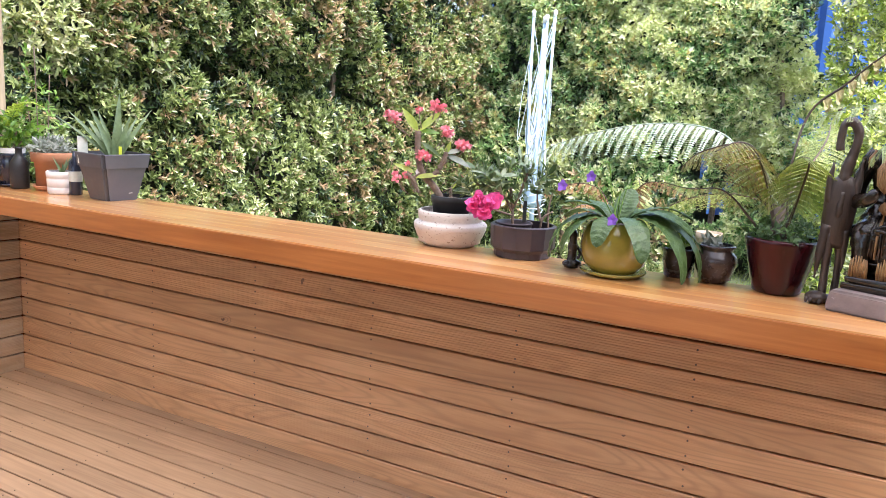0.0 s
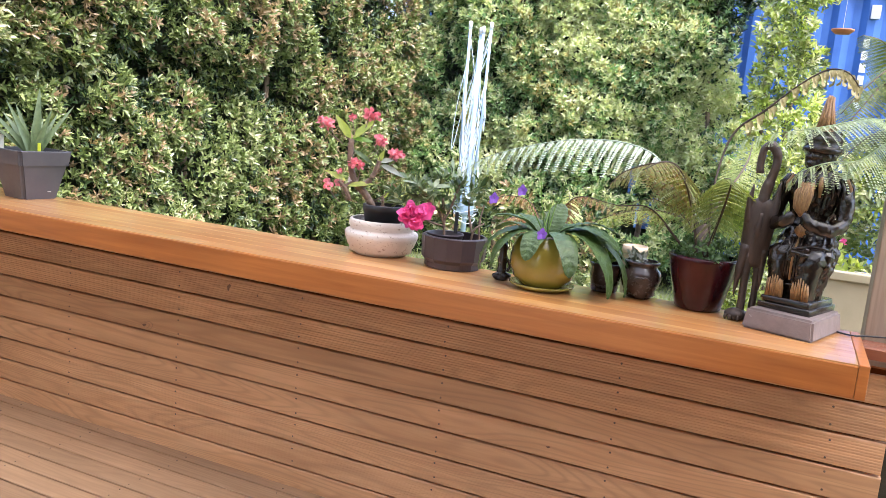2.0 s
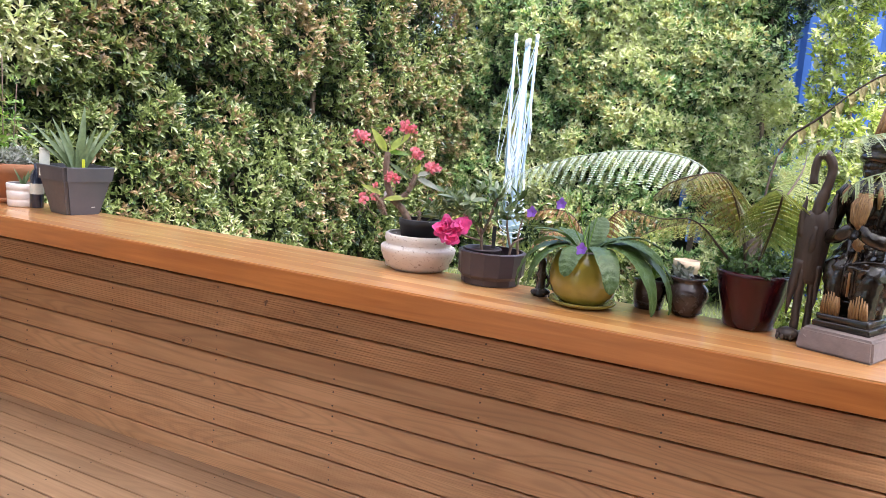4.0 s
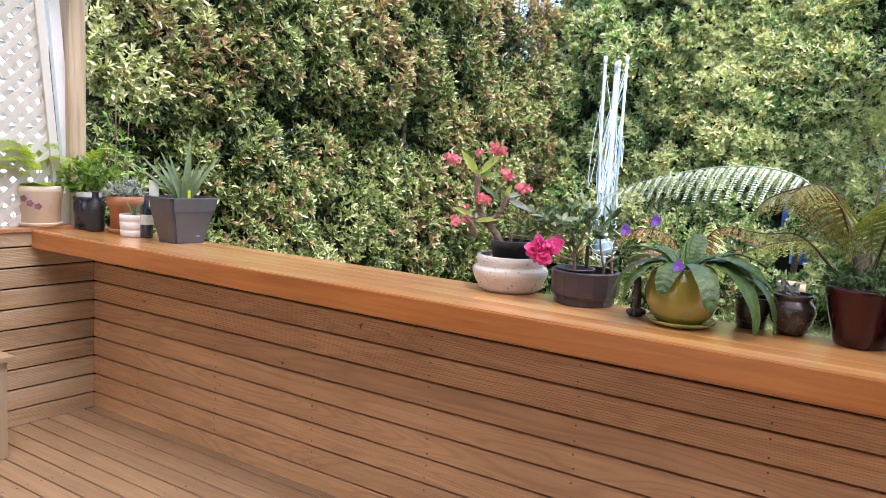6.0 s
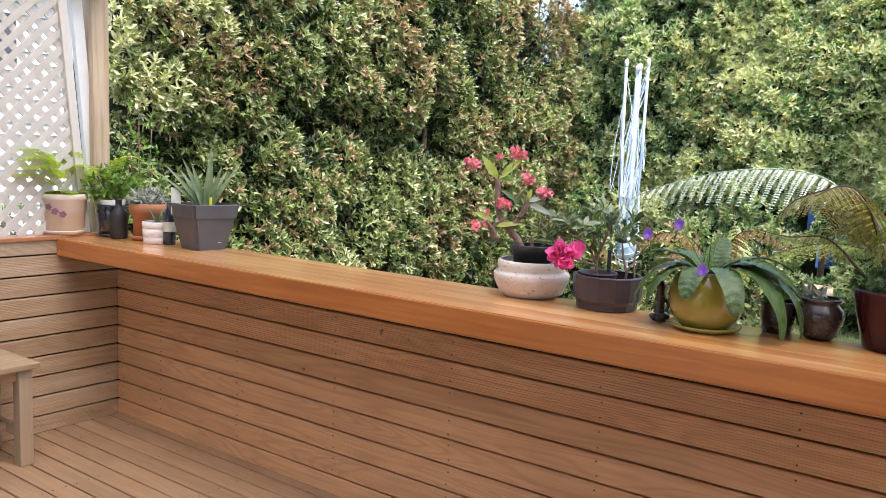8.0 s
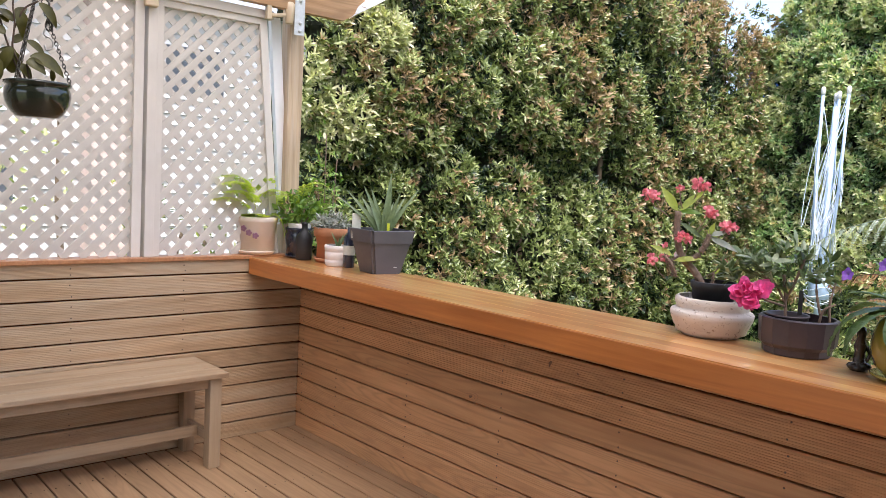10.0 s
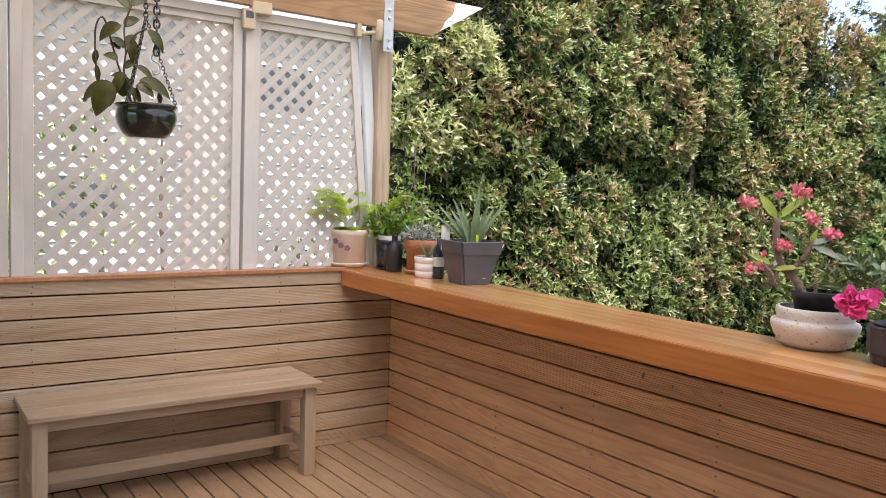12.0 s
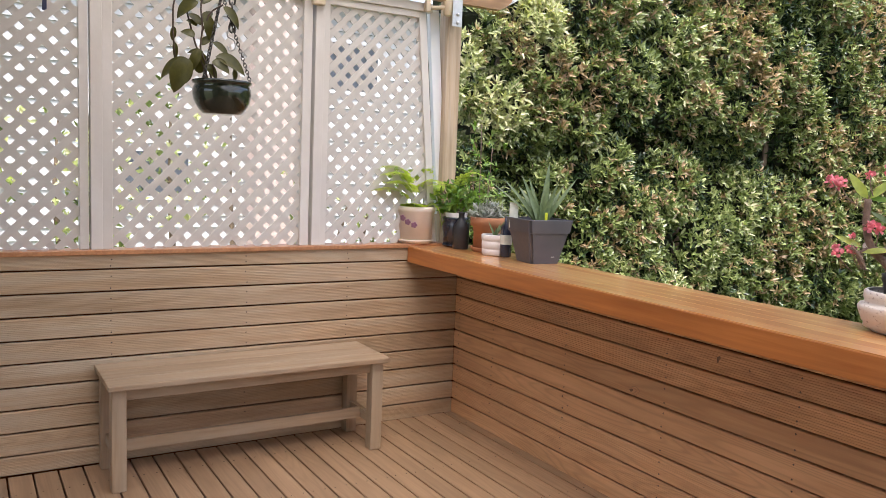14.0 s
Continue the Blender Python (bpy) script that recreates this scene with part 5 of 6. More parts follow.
part("plant_tag", boxed((-0.006, -0.002, 0), (0.006, 0.001, 0.075), 0.001, Matrix.Translation((0.075, -0.01, 0.155)) @ Matrix.Rotation(radians(66), 4, "Z")), M_TAG, p, "yellow-green plant tag")
part("plant_label", boxed((-0.02, -0.001, 0), (0.02, 0.001, 0.115), 0.001, Matrix.Translation((-0.07, -0.095, 0.15)) @ Matrix.Rotation(radians(64), 4, "Z")), M_CARD, p, "printed plant label card")

# thorny flowering plant in a speckled bowl
p = thing("potted_euphorbia", "thorny pink-flowered plant in a speckled cream bowl", "potted plant", (2.326, 0.046, TOP_Z), 29)
add_pot(p, [(0.084, 0.0), (0.090, 0.004), (0.113, 0.03), (0.124, 0.058), (0.126, 0.072), (0.122, 0.078), (0.110, 0.082), (0.109, 0.088), (0.113, 0.10), (0.112, 0.115), (0.107, 0.119)], M_STONE, 0.07, name="bowl")
add_pot(p, [(0.055, 0.0), (0.066, 0.075), (0.070, 0.08), (0.071, 0.098), (0.068, 0.1)], M_MATT, 0.085, name="inner_pot", label="black plastic inner pot", z=0.068)
BZ0 = 0.165
bm = bmesh.new()
stems = ([(-0.015, 0, -0.02), (-0.045, 0, 0.03), (-0.087, 0, 0.073), (-0.107, 0, 0.142), (-0.108, 0.0, 0.215)], [(-0.075, 0, 0.06), (-0.045, -0.01, 0.075), (-0.02, -0.01, 0.114), (-0.01, -0.01, 0.15)],
         [(-0.09, 0.0, 0.075), (-0.12, -0.02, 0.05), (-0.10, -0.03, 0.015), (-0.115, -0.03, 0.05), (-0.14, -0.03, 0.075)], [(0.01, 0, -0.02), (0.012, 0, 0.03)])
rng = random.Random(3)
for st, r0 in zip(stems, (0.0125, 0.010, 0.006, 0.005)):
    sm = smooth_path([(x - 0.016, y, z + BZ0) for x, y, z in st], 6)
    tube(bm, sm, [r0 * (1 - 0.25 * i / len(sm)) for i in range(len(sm))], 9)
    for q in sm:
        for _ in range(7):
            d = rand_dir(rng)
            tube(bm, [q + d * r0 * 0.8, q + d * (r0 + 0.007)], [0.0013, 0.0002], 3, cap=False)
part("stem", bm, M_STEM, p, smooth=True)


def bloom(bm, c, r, n, rng, cup=0.5):
    for _ in range(n):
        d = rand_dir(rng, 0.25)
        leaf(bm, Vector(c) + d * r * 0.15, d, Vector((0, 0, 1)) + rand_dir(rng) * 0.4, r, r * 0.95, -cup, 0.15, 4, "petal", wave=0.05)
    return bm


for u, v, r in ((-0.205, 0.262, 0.024), (-0.183, 0.255, 0.024), (-0.107, 0.284, 0.017), (-0.052, 0.302, 0.026), (-0.03, 0.292, 0.022), (-0.015, 0.218, 0.024), (0.0, 0.214, 0.018), (0.04, 0.172, 0.026), (0.06, 0.172, 0.022),
                (-0.093, 0.136, 0.023), (-0.07, 0.132, 0.02), (-0.138, 0.107, 0.012), (-0.175, 0.059, 0.022), (-0.135, 0.066, 0.022), (0.042, 0.07, 0.011)):
    bm = bmesh.new()
    u -= 0.018
    c = Vector((u, rng.uniform(-0.03, 0.02), v + BZ0))
    ball(bm, c, r * 0.4, 8, 6)
    flower = part("bloom", bm, M_PINK, p, "cluster of small pink flowers", smooth=True)
    for _ in range(18):
        d = rand_dir(rng, 0.25)
        bm = bmesh.new()
        leaf(bm, c + d * r * 0.46, d + rand_dir(rng) * 0.5, d + rand_dir(rng) * 0.6, r * 0.52, r * 0.6, -0.5, 0.15, 4, "petal", wave=0.05)
        part("petal", bm, M_PINK, flower)
    bm = bmesh.new()
    tube(bm, smooth_path([(u * 0.5 - 0.05, 0, BZ0 + v - 0.06), (u * 0.8 - 0.02, 0, BZ0 + v - 0.035), (u, 0, BZ0 + v)], 4), 0.0016, 5)
    part("flower_stalk", bm, M_STEM, p, smooth=True)
for base, d, L, w, m in (((-0.11, 0, 0.215), (-0.55, -0.1, 0.8), 0.095, 0.028, M_LEAF_LIME), ((-0.105, 0, 0.215), (0.75, -0.1, 0.85), 0.105, 0.028, M_LEAF_LIME), ((-0.105, 0, 0.215), (1, 0.1, 0.05), 0.075, 0.02, M_BRIGHT),
                         ((-0.10, 0, 0.18), (1, 0, -0.55), 0.10, 0.016, M_AZALEA), ((-0.01, -0.01, 0.145), (0.25, 0, 1), 0.045, 0.018, M_LEAF_LIME), ((-0.01, -0.01, 0.14), (1, 0, -0.35), 0.10, 0.022, M_SILVER), ((-0.01, -0.01, 0.145), (0.8, 0.1, 0.3), 0.06, 0.02, M_SILVER),
                         ((-0.115, -0.02, 0.075), (-1, 0, 0.5), 0.08, 0.02, M_LEAF_LIME), ((-0.11, -0.02, 0.06), (1, -0.1, 0.25), 0.09, 0.02, M_LEAF_LIME), ((-0.11, 0, 0.07), (0.4, -0.1, 0.5), 0.035, 0.02, M_CHALK), ((0.012, 0, 0.025), (0.4, 0, 0.6), 0.03, 0.014, M_LEAF_LIME)):
    bm = bmesh.new()
    leaf(bm, (base[0] - 0.016, base[1], base[2] + BZ0), d, (-0.2, -0.8, 0.6), L, w, 0.2, 0.2, 6, "ovate")
    part("leaf", bm, m, p)

# azalea in a charcoal pot
p = thing("potted_azalea", "charcoal round pot with an azalea and a hot pink bloom", "potted plant", (2.605, 0.028, TOP_Z), 24)
faceted = add_pot(p, [(0.088, 0.0), (0.092, 0.003), (0.093, 0.020), (0.104, 0.032), (0.107, 0.09), (0.108, 0.102), (0.103, 0.105)], M_CHAR, 0.055, seg=14, name="pot")
for f_ in faceted.data.polygons:
    f_.use_smooth = False
bm = bmesh.new()
lathe(bm, [(0.050, 0.05), (0.058, 0.104), (0.061, 0.107), (0.059, 0.111), (0.055, 0.109), (0.048, 0.07), (0, 0.07)], 32, Matrix.Translation((-0.032, -0.005, 0)))
part("inner_pot", bm, M_CHAR, p, "grey inner pot with a pale rim", smooth=True)
bm = bmesh.new()
for q, r in (([(-0.035, 0, 0.08), (-0.04, 0, 0.15), (-0.05, 0, 0.22)], 0.0045), ([(-0.04, 0, 0.14), (-0.07, 0, 0.19), (-0.12, -0.01, 0.22)], 0.004), ([(-0.04, 0, 0.15), (-0.02, 0, 0.2), (0.0, 0.0, 0.27)], 0.004), ([(-0.04, 0, 0.13), (-0.09, -0.06, 0.15), (-0.125, -0.07, 0.165)], 0.0035)):
    tube(bm, smooth_path(q, 5), r, 7)
part("stem", bm, M_STEM, p, smooth=True)
bush(p, "leaves", np.concatenate([blob_points(11, 28, (-0.05, 0.0, 0.245), (0.12, 0.08, 0.05)), blob_points(12, 18, (-0.15, 0.02, 0.225), (0.08, 0.06, 0.05)), blob_points(13, 8, (0.04, 0.02, 0.24), (0.06, 0.05, 0.035)), [(-0.025, 0, 0.31), (0.0, 0.0, 0.30), (-0.04, 0, 0.2), (-0.03, -0.01, 0.19)]]), 7, 0.043, 0.36, M_AZALEA, 9, 1.15)
rng = random.Random(8)
for c, r in (((-0.150, -0.075, 0.17), 0.040), ((-0.110, -0.075, 0.182), 0.036), ((-0.13, -0.085, 0.152), 0.034)):
    bm = bmesh.new()
    ball(bm, c, r * 0.35, 10, 7)
    flower = part("bloom", bm, M_HOT, p, "ruffled hot pink bloom", smooth=True)
    for k in range(16):
        d = rand_dir(rng, -0.05)
        d.y -= 0.25
        bm = bmesh.new()
        leaf(bm, Vector(c) + d * r * 0.12, d, Vector((0, -1, 0.3)) + rand_dir(rng) * 0.5, r * rng.uniform(0.8, 1.1), r * 0.95, -0.5, 0.25, 5, "petal", wave=0.12)
        part("petal", bm, M_HOT, flower)
bm = bmesh.new()
for q in ([(0.05, 0.0, 0.08), (0.06, -0.01, 0.13), (0.09, 0.0, 0.15)], [(0.055, 0, 0.11), (0.04, 0.01, 0.17), (0.035, 0.01, 0.22)], [(0.08, 0.0, 0.08), (0.075, 0, 0.15), (0.085, 0.01, 0.21)]):
    tube(bm, smooth_path(q, 5), [0.004] * 5 + [0.0035] * 2 + [0.0025] * 4, 7)
part("dry_branch", bm, M_STEM, p, "bare grey twisted branch", smooth=True)
part("plant_tag", boxed((-0.006, -0.001, 0), (0.006, 0.001, 0.07), 0.001, Matrix.Translation((0.0, 0.0, 0.11))), M_MATT, p, "dark plant tag")

p = thing("figurine", "small dark figurine with a silvery head", "figurine", (2.80, -0.04, TOP_Z), 20)
bm = bmesh.new()
lathe(bm, [(0, 0), (0.022, 0), (0.024, 0.012), (0.016, 0.02), (0.013, 0.05), (0.017, 0.065), (0.012, 0.078), (0.011, 0.09), (0.014, 0.102), (0.008, 0.115), (0, 0.117)], 16)
ball(bm, (0.012, -0.008, 0.014), 0.014, 10, 6, (1.3, 1, 0.8))
ball(bm, (-0.014, -0.008, 0.012), 0.013, 10, 6, (1.2, 1, 0.8))
tube(bm, [(0.014, 0, 0.065), (0.024, -0.006, 0.045), (0.016, -0.014, 0.03)], 0.005, 7)
part("body", bm, M_BROWN, p, smooth=True)

# cape primrose in the olive pot
def broad_leaf(base, d, n, L, W, droop, rng, fold=0.18):
    """A broad quilted leaf with a sunken midrib, raised between its side veins, with a wavy edge."""
    base, d = Vector(base), Vector(d).normalized()
    n = (Vector(n) - d * Vector(n).dot(d)).normalized()
    side, ph = d.cross(n), rng.uniform(0, 6)
    twist = rng.uniform(-0.25, 0.25)
    bm, rows, segs, half = bmesh.new(), [], 26, 4
    p_, c = base, 0.0
    for i in range(segs + 1):
        s = i / segs
        ang = droop * s ** 0.8
        dd = d * math.cos(ang) - n * math.sin(ang)
        nn = n * math.cos(ang) + d * math.sin(ang)
        if i:
            p_ = p_ + dd * (L / segs)
        w = 0.5 * W * (0.22 + 0.78 * min(1, s / 0.3) ** 1.2 if s < 0.3 else max(1 - ((s - 0.3) / 0.7) ** 2.6, 0) ** 0.55)
        row = []
        for j in range(-half, half + 1):
            q = j / half
            sd = side * math.cos(twist * s) + nn * math.sin(twist * s)
            quilt = 0.0055 * math.cos(2 * math.pi * (s * 9 - abs(q) * 0.9)) * min(1, 3 * abs(q)) * (1 - 0.92 * q * q)
            edge = 0.022 * W * abs(q) ** 3 * math.sin(15 * s + ph + (2 if q > 0 else 0))
            arch = fold * w * (abs(q) - 0.55 * q * q * 1.6)
            row.append(bm.verts.new(p_ + sd * (w * q * (1 + 0.02 * math.sin(22 * s + ph) * abs(q))) + nn * (arch + quilt + edge)))
        rows.append(row)
    for a, b in zip(rows, rows[1:]):
        for j in range(2 * half):
            bm.faces.new((a[j], a[j + 1], b[j + 1], b[j]))
    return bm


p = thing("potted_primrose", "glossy olive-green round pot with broad wrinkled leaves", "potted plant", (2.936, -0.062, TOP_Z), 17)
scale_pot = 0.885
bm = bmesh.new()
lathe(bm, [(0, 0), (0.075, 0), (0.095, 0.010), (0.098, 0.015), (0.094, 0.017), (0.073, 0.008), (0, 0.008)], 44)
part("saucer", bm, M_OLIVE, p, "olive glazed saucer", smooth=True)
add_pot(p, [(r * scale_pot, z) for r, z in ((0.066, 0.009), (0.078, 0.014), (0.100, 0.035), (0.112, 0.065), (0.114, 0.09), (0.109, 0.12), (0.097, 0.146), (0.086, 0.156), (0.081, 0.158))], M_OLIVE, 0.145)
rng = random.Random(44)
for az, el, L, w, dr in ((176, 40, 0.20, 0.056, 2.0), (-166, 46, 0.24, 0.050, 2.4), (-148, 44, 0.21, 0.046, 2.3), (68, 66, 0.12, 0.05, 0.6), (-66, 50, 0.21, 0.050, 2.45), (-36, 48, 0.30, 0.056, 2.5), (-14, 46, 0.315, 0.054, 2.4), (4, 44, 0.33, 0.052, 2.3),
                         (24, 44, 0.27, 0.05, 2.0), (46, 46, 0.20, 0.048, 1.6), (120, 52, 0.14, 0.05, 1.1), (150, 46, 0.16, 0.05, 1.5), (-112, 46, 0.15, 0.046, 2.2), (-26, 60, 0.22, 0.054, 1.9), (-2, 62, 0.20, 0.05, 1.7), (-160, 64, 0.15, 0.05, 1.3)):
    a, e = radians(az), radians(el)
    d = Vector((math.cos(a) * math.cos(e), math.sin(a) * math.cos(e), math.sin(e)))
    part("leaf", broad_leaf((0.025 * math.cos(a), 0.025 * math.sin(a), 0.158), d, (0, 0, 1), L * 1.06, w * 1.36, dr, rng), M_STREP, p, smooth=True)
rng = random.Random(13)
for tip, mid_ in (((-0.165, -0.02, 0.255), (-0.10, 0, 0.30)), ((-0.085, 0.0, 0.285), (-0.04, 0.02, 0.33)), ((-0.015, -0.10, 0.175), (0.0, -0.06, 0.24)), ((0.04, 0.02, 0.33), (0.03, 0.02, 0.26))):
    bm = bmesh.new()
    tube(bm, smooth_path([(0, 0, 0.15), ((mid_[0]) * 0.6, mid_[1], 0.25), mid_, tip], 6), 0.0017, 5)
    st = part("flower_stalk", bm, M_BRIGHT, p, smooth=True)
    if tip[0] < 0.03:
        bm = bmesh.new()
        for k in range(5):
            a = 2 * math.pi * k / 5 + 0.3
            leaf(bm, tip, (math.cos(a), -0.45, math.sin(a)), (0, -1, 0), 0.019 if k % 2 else 0.015, 0.017, 0.2, 0.1, 4, "petal")
        part("flower", bm, M_VIOLET, st, "violet flower")

# small pots beside it
p = thing("small_pot", "small dark brown glazed pot with a few shoots", "potted plant", (3.10, 0.055, TOP_Z), 13)
add_pot(p, [(0.036, 0.0), (0.040, 0.004), (0.048, 0.05), (0.047, 0.075), (0.050, 0.085), (0.047, 0.088)], M_BROWN, 0.075)
bush(p, "leaves", blob_points(31, 10, (0.0, 0, 0.10), (0.03, 0.03, 0.02)), 5, 0.03, 0.4, M_BRIGHT, 3)
p = thing("urn_pot", "small round dark brown glazed pot with a carved motif", "potted plant", (3.207, 0.045, TOP_Z), 10)
add_pot(p, [(0.032, 0.0), (0.036, 0.003), (0.053, 0.035), (0.061, 0.062), (0.057, 0.082), (0.046, 0.094), (0.0445, 0.098), (0.052, 0.105), (0.053, 0.110), (0.049, 0.112)], M_BROWN, 0.092)
for k in range(3):
    bm = bmesh.new()
    tube(bm, [((0.012 + 0.003 * k) * math.cos(t) + 0.008 * (k - 1), -0.0585 - 0.0012 * math.cos(t), 0.058 + 0.010 * math.sin(t) * (1 + 0.2 * k)) for t in [0.3 + 0.45 * i for i in range(9)]], 0.0016, 5)
    part("relief", bm, M_BROWN, p, smooth=True)
bush(p, "leaves", blob_points(33, 9, (-0.01, 0, 0.118), (0.03, 0.03, 0.012)), 6, 0.026, 0.45, M_SILVER, 5)

p = thing("potted_fern", "deep red glazed pot with bronze and green fern fronds", "potted plant", (3.378, 0.035, TOP_Z), 6)
add_pot(p, [(0.058, 0.0), (0.064, 0.004), (0.071, 0.03), (0.088, 0.10), (0.096, 0.142), (0.0985, 0.150), (0.093, 0.155)], M_OXBLOOD, 0.14)
bush(p, "low_leaves", blob_points(41, 150, (0.0, 0.0, 0.165), (0.10, 0.095, 0.045)), 7, 0.017, 0.5, M_LOW, 7)
fronds(p, [([(-0.02, -0.01, 0.15), (-0.04, 0.0, 0.25), (-0.075, -0.01, 0.35), (-0.105, -0.04, 0.40), (-0.145, -0.10, 0.41), (-0.19, -0.17, 0.385)], 0.22),
           ([(0.0, 0, 0.15), (0.022, 0.0, 0.244), (0.038, -0.02, 0.327), (0.04, -0.07, 0.375), (0.02, -0.14, 0.385)], 0.22),
           ([(-0.02, 0.02, 0.15), (-0.036, 0.03, 0.23), (-0.068, 0.05, 0.33), (-0.14, 0.08, 0.40), (-0.25, 0.09, 0.37), (-0.30, 0.09, 0.32)], 0.28)],
       0.15, 19, 18, [M_FROND, M_FROND_B], droop=0.5, slots=[1, 0, 1], thick=0.0056, label="bronze-green fern frond", fill=0.52, width=0.36)
fronds(p, [([(-0.04, 0, 0.15), (-0.093, -0.01, 0.204), (-0.14, -0.02, 0.255), (-0.185, -0.03, 0.278), (-0.257, -0.04, 0.272), (-0.345, -0.05, 0.288)], 0.3)], 0.085, 15, 12, [M_FROND_B], droop=0.6, thick=0.0044, label="young bronze fern frond", fill=0.36, width=0.3)
fronds(p, [([(0.0, 0.03, 0.15), (-0.06, 0.08, 0.24), (-0.16, 0.10, 0.29), (-0.27, 0.08, 0.26)], 0.25)], 0.10, 14, 12, [M_FROND], droop=0.5, thick=0.003, label="green fern frond", fill=0.25, width=0.3)
bm = bmesh.new()
DRY = smooth_path([(0.01, 0, 0.15), (0.0, 0.08, 0.34), (0.033, 0.155, 0.502), (0.115, 0.15, 0.583), (0.194, 0.14, 0.661), (0.26, 0.13, 0.705), (0.31, 0.125, 0.70), (0.345, 0.12, 0.66)], 6)
tube(bm, DRY, [0.0035] * 20 + [0.0026] * 12 + [0.002] * 11, 6)
part("dry_stalk", bm, M_RACHIS, p, "long dry fern stalk", smooth=True)
bm = bmesh.new()
rng = random.Random(17)
for k in range(15, 42, 2):
    for sg in (-1, 1):
        leaf(bm, DRY[k], (0.35 * sg + 0.1, -0.2 * sg, -0.75), (0.5, -1, 0.3), rng.uniform(0.034, 0.055), 0.015, 0.9 * sg, 0.5, 7, "ovate", wave=0.35)
part("dry_pinnae", bm, M_CORDLIKE, p, "curled dry fern leaflets")

# carved sculptures at the end of the bar
p = thing("plinth", "rough grey stone plinth block", "plinth", (3.632, -0.034, TOP_Z), -19)
bm = bmesh.new()
lo, hi = [], []
for sx, sy in ((-1, -1), (1, -1), (1, 1), (-1, 1)):
    lo.append(bm.verts.new((sx * 0.092, sy * 0.116, 0)))
    hi.append(bm.verts.new((sx * 0.085, sy * 0.109, 0.055)))
for k in range(4):
    bm.faces.new((lo[k], lo[(k + 1) % 4], hi[(k + 1) % 4], hi[k]))
bm.faces.new(lo[::-1])
bm.faces.new(hi)
bmesh.ops.bevel(bm, geom=list(bm.edges), offset=0.006, segments=2, affect="EDGES")
part("block", bm, M_PLINTH, p)


def draped(bm, rings, folds, depth, seed, mat=0, seg=84):
    """A lofted form of elliptic rings (z, half width, half depth, y) with carved vertical folds and small chiselled steps."""
    rows, r = [], random.Random(seed)
    ph = r.uniform(0, 6)
    fine = [(z0[0] + (z1[0] - z0[0]) * k / 12, *(a + (c - a) * k / 12 for a, c in zip(z0[1:], z1[1:]))) for z0, z1 in zip(rings, rings[1:]) for k in range(12)] + [rings[-1]]
    for z, w, dp, y in fine:
        row = []
        for k in range(seg):
            t = 2 * math.pi * k / seg
            f = 1 + depth * (math.sin(folds * t + ph + 14 * z) + 0.6 * math.sin((folds * 2 + 1) * t - ph - 25 * z)) + depth * 1.1 * noise.noise(Vector((6 * math.cos(t), 6 * math.sin(t), z * 45 + seed)))
            row.append(bm.verts.new(Vector((w * f * math.cos(t), y + dp * f * math.sin(t), z))))
        rows.append(row)
    for a, c in zip(rows, rows[1:]):
        for k in range(seg):
            j = (k + 1) % seg
            fc = bm.faces.new((a[k], a[j], c[j], c[k]))
            fc.material_index = mat
    for row, flip in ((rows[0], True), (rows[-1], False)):
        fc = bm.faces.new(row[::-1] if flip else row)
        fc.material_index = mat


bm = bmesh.new()
box(bm, (-0.085, -0.106, 0.0), (0.085, 0.106, 0.018), 0.004)
box(bm, (-0.080, -0.100, 0.017), (0.080, 0.100, 0.036), 0.006)
draped(bm, [(0.034, 0.066, 0.062, 0.004), (0.08, 0.078, 0.074, -0.002), (0.13, 0.096, 0.086, -0.008), (0.165, 0.098, 0.088, -0.008), (0.195, 0.086, 0.070, 0.006), (0.23, 0.066, 0.050, 0.014)], 7, 0.075, 3)
for sx in (-0.042, 0.042):
    shin = smooth_path([Vector(q) for q in ((sx * 1.0, -0.01, 0.165), (sx * 1.15, -0.05, 0.145), (sx * 1.05, -0.064, 0.10), (sx, -0.060, 0.040))], 9)
    tube(bm, shin, [float(np.interp(k / (len(shin) - 1), (0, 0.33, 0.66, 1), (0.034, 0.044, 0.036, 0.033))) for k in range(len(shin))], 22)
    for k in range(7):
        x = sx + 0.0078 * (k - 3)
        tube(bm, [Vector(q) for q in ((x, -0.092, 0.036), (x, -0.099, 0.062), (x * 0.98, -0.098, 0.092 + 0.008 * math.cos(k - 3)))], [0.0046, 0.0048, 0.0025], 6, mat=1)
for k in range(6):
    z = 0.06 + 0.022 * k
    tube(bm, [Vector((0.088 * math.sin(a) * (0.86 + 0.05 * k), -0.080 * math.cos(a) - 0.004, z + 0.016 * math.cos(2 * a + k))) for a in (-1.1, -0.7, -0.3, 0.1, 0.5, 0.9, 1.2)], 0.0045, 6)
draped(bm, [(0.22, 0.060, 0.050, 0.016), (0.27, 0.066, 0.054, 0.016), (0.33, 0.088, 0.060, 0.015), (0.36, 0.084, 0.056, 0.014), (0.39, 0.045, 0.04, 0.012)], 11, 0.075, 5)
for k in range(25):
    a = -2.1 + 4.2 * k / 24
    c = Vector((0.094 * math.sin(a), -0.060 * math.cos(a) + 0.012, 0.372))
    tube(bm, [c, (c + Vector((0.016 * math.sin(a), -0.012 * math.cos(a), -0.022))), (c + Vector((0.020 * math.sin(a), -0.014 * math.cos(a), -0.052)))], [0.005, 0.0062, 0.002], 6, mat=1 if k % 6 == 2 else 0)
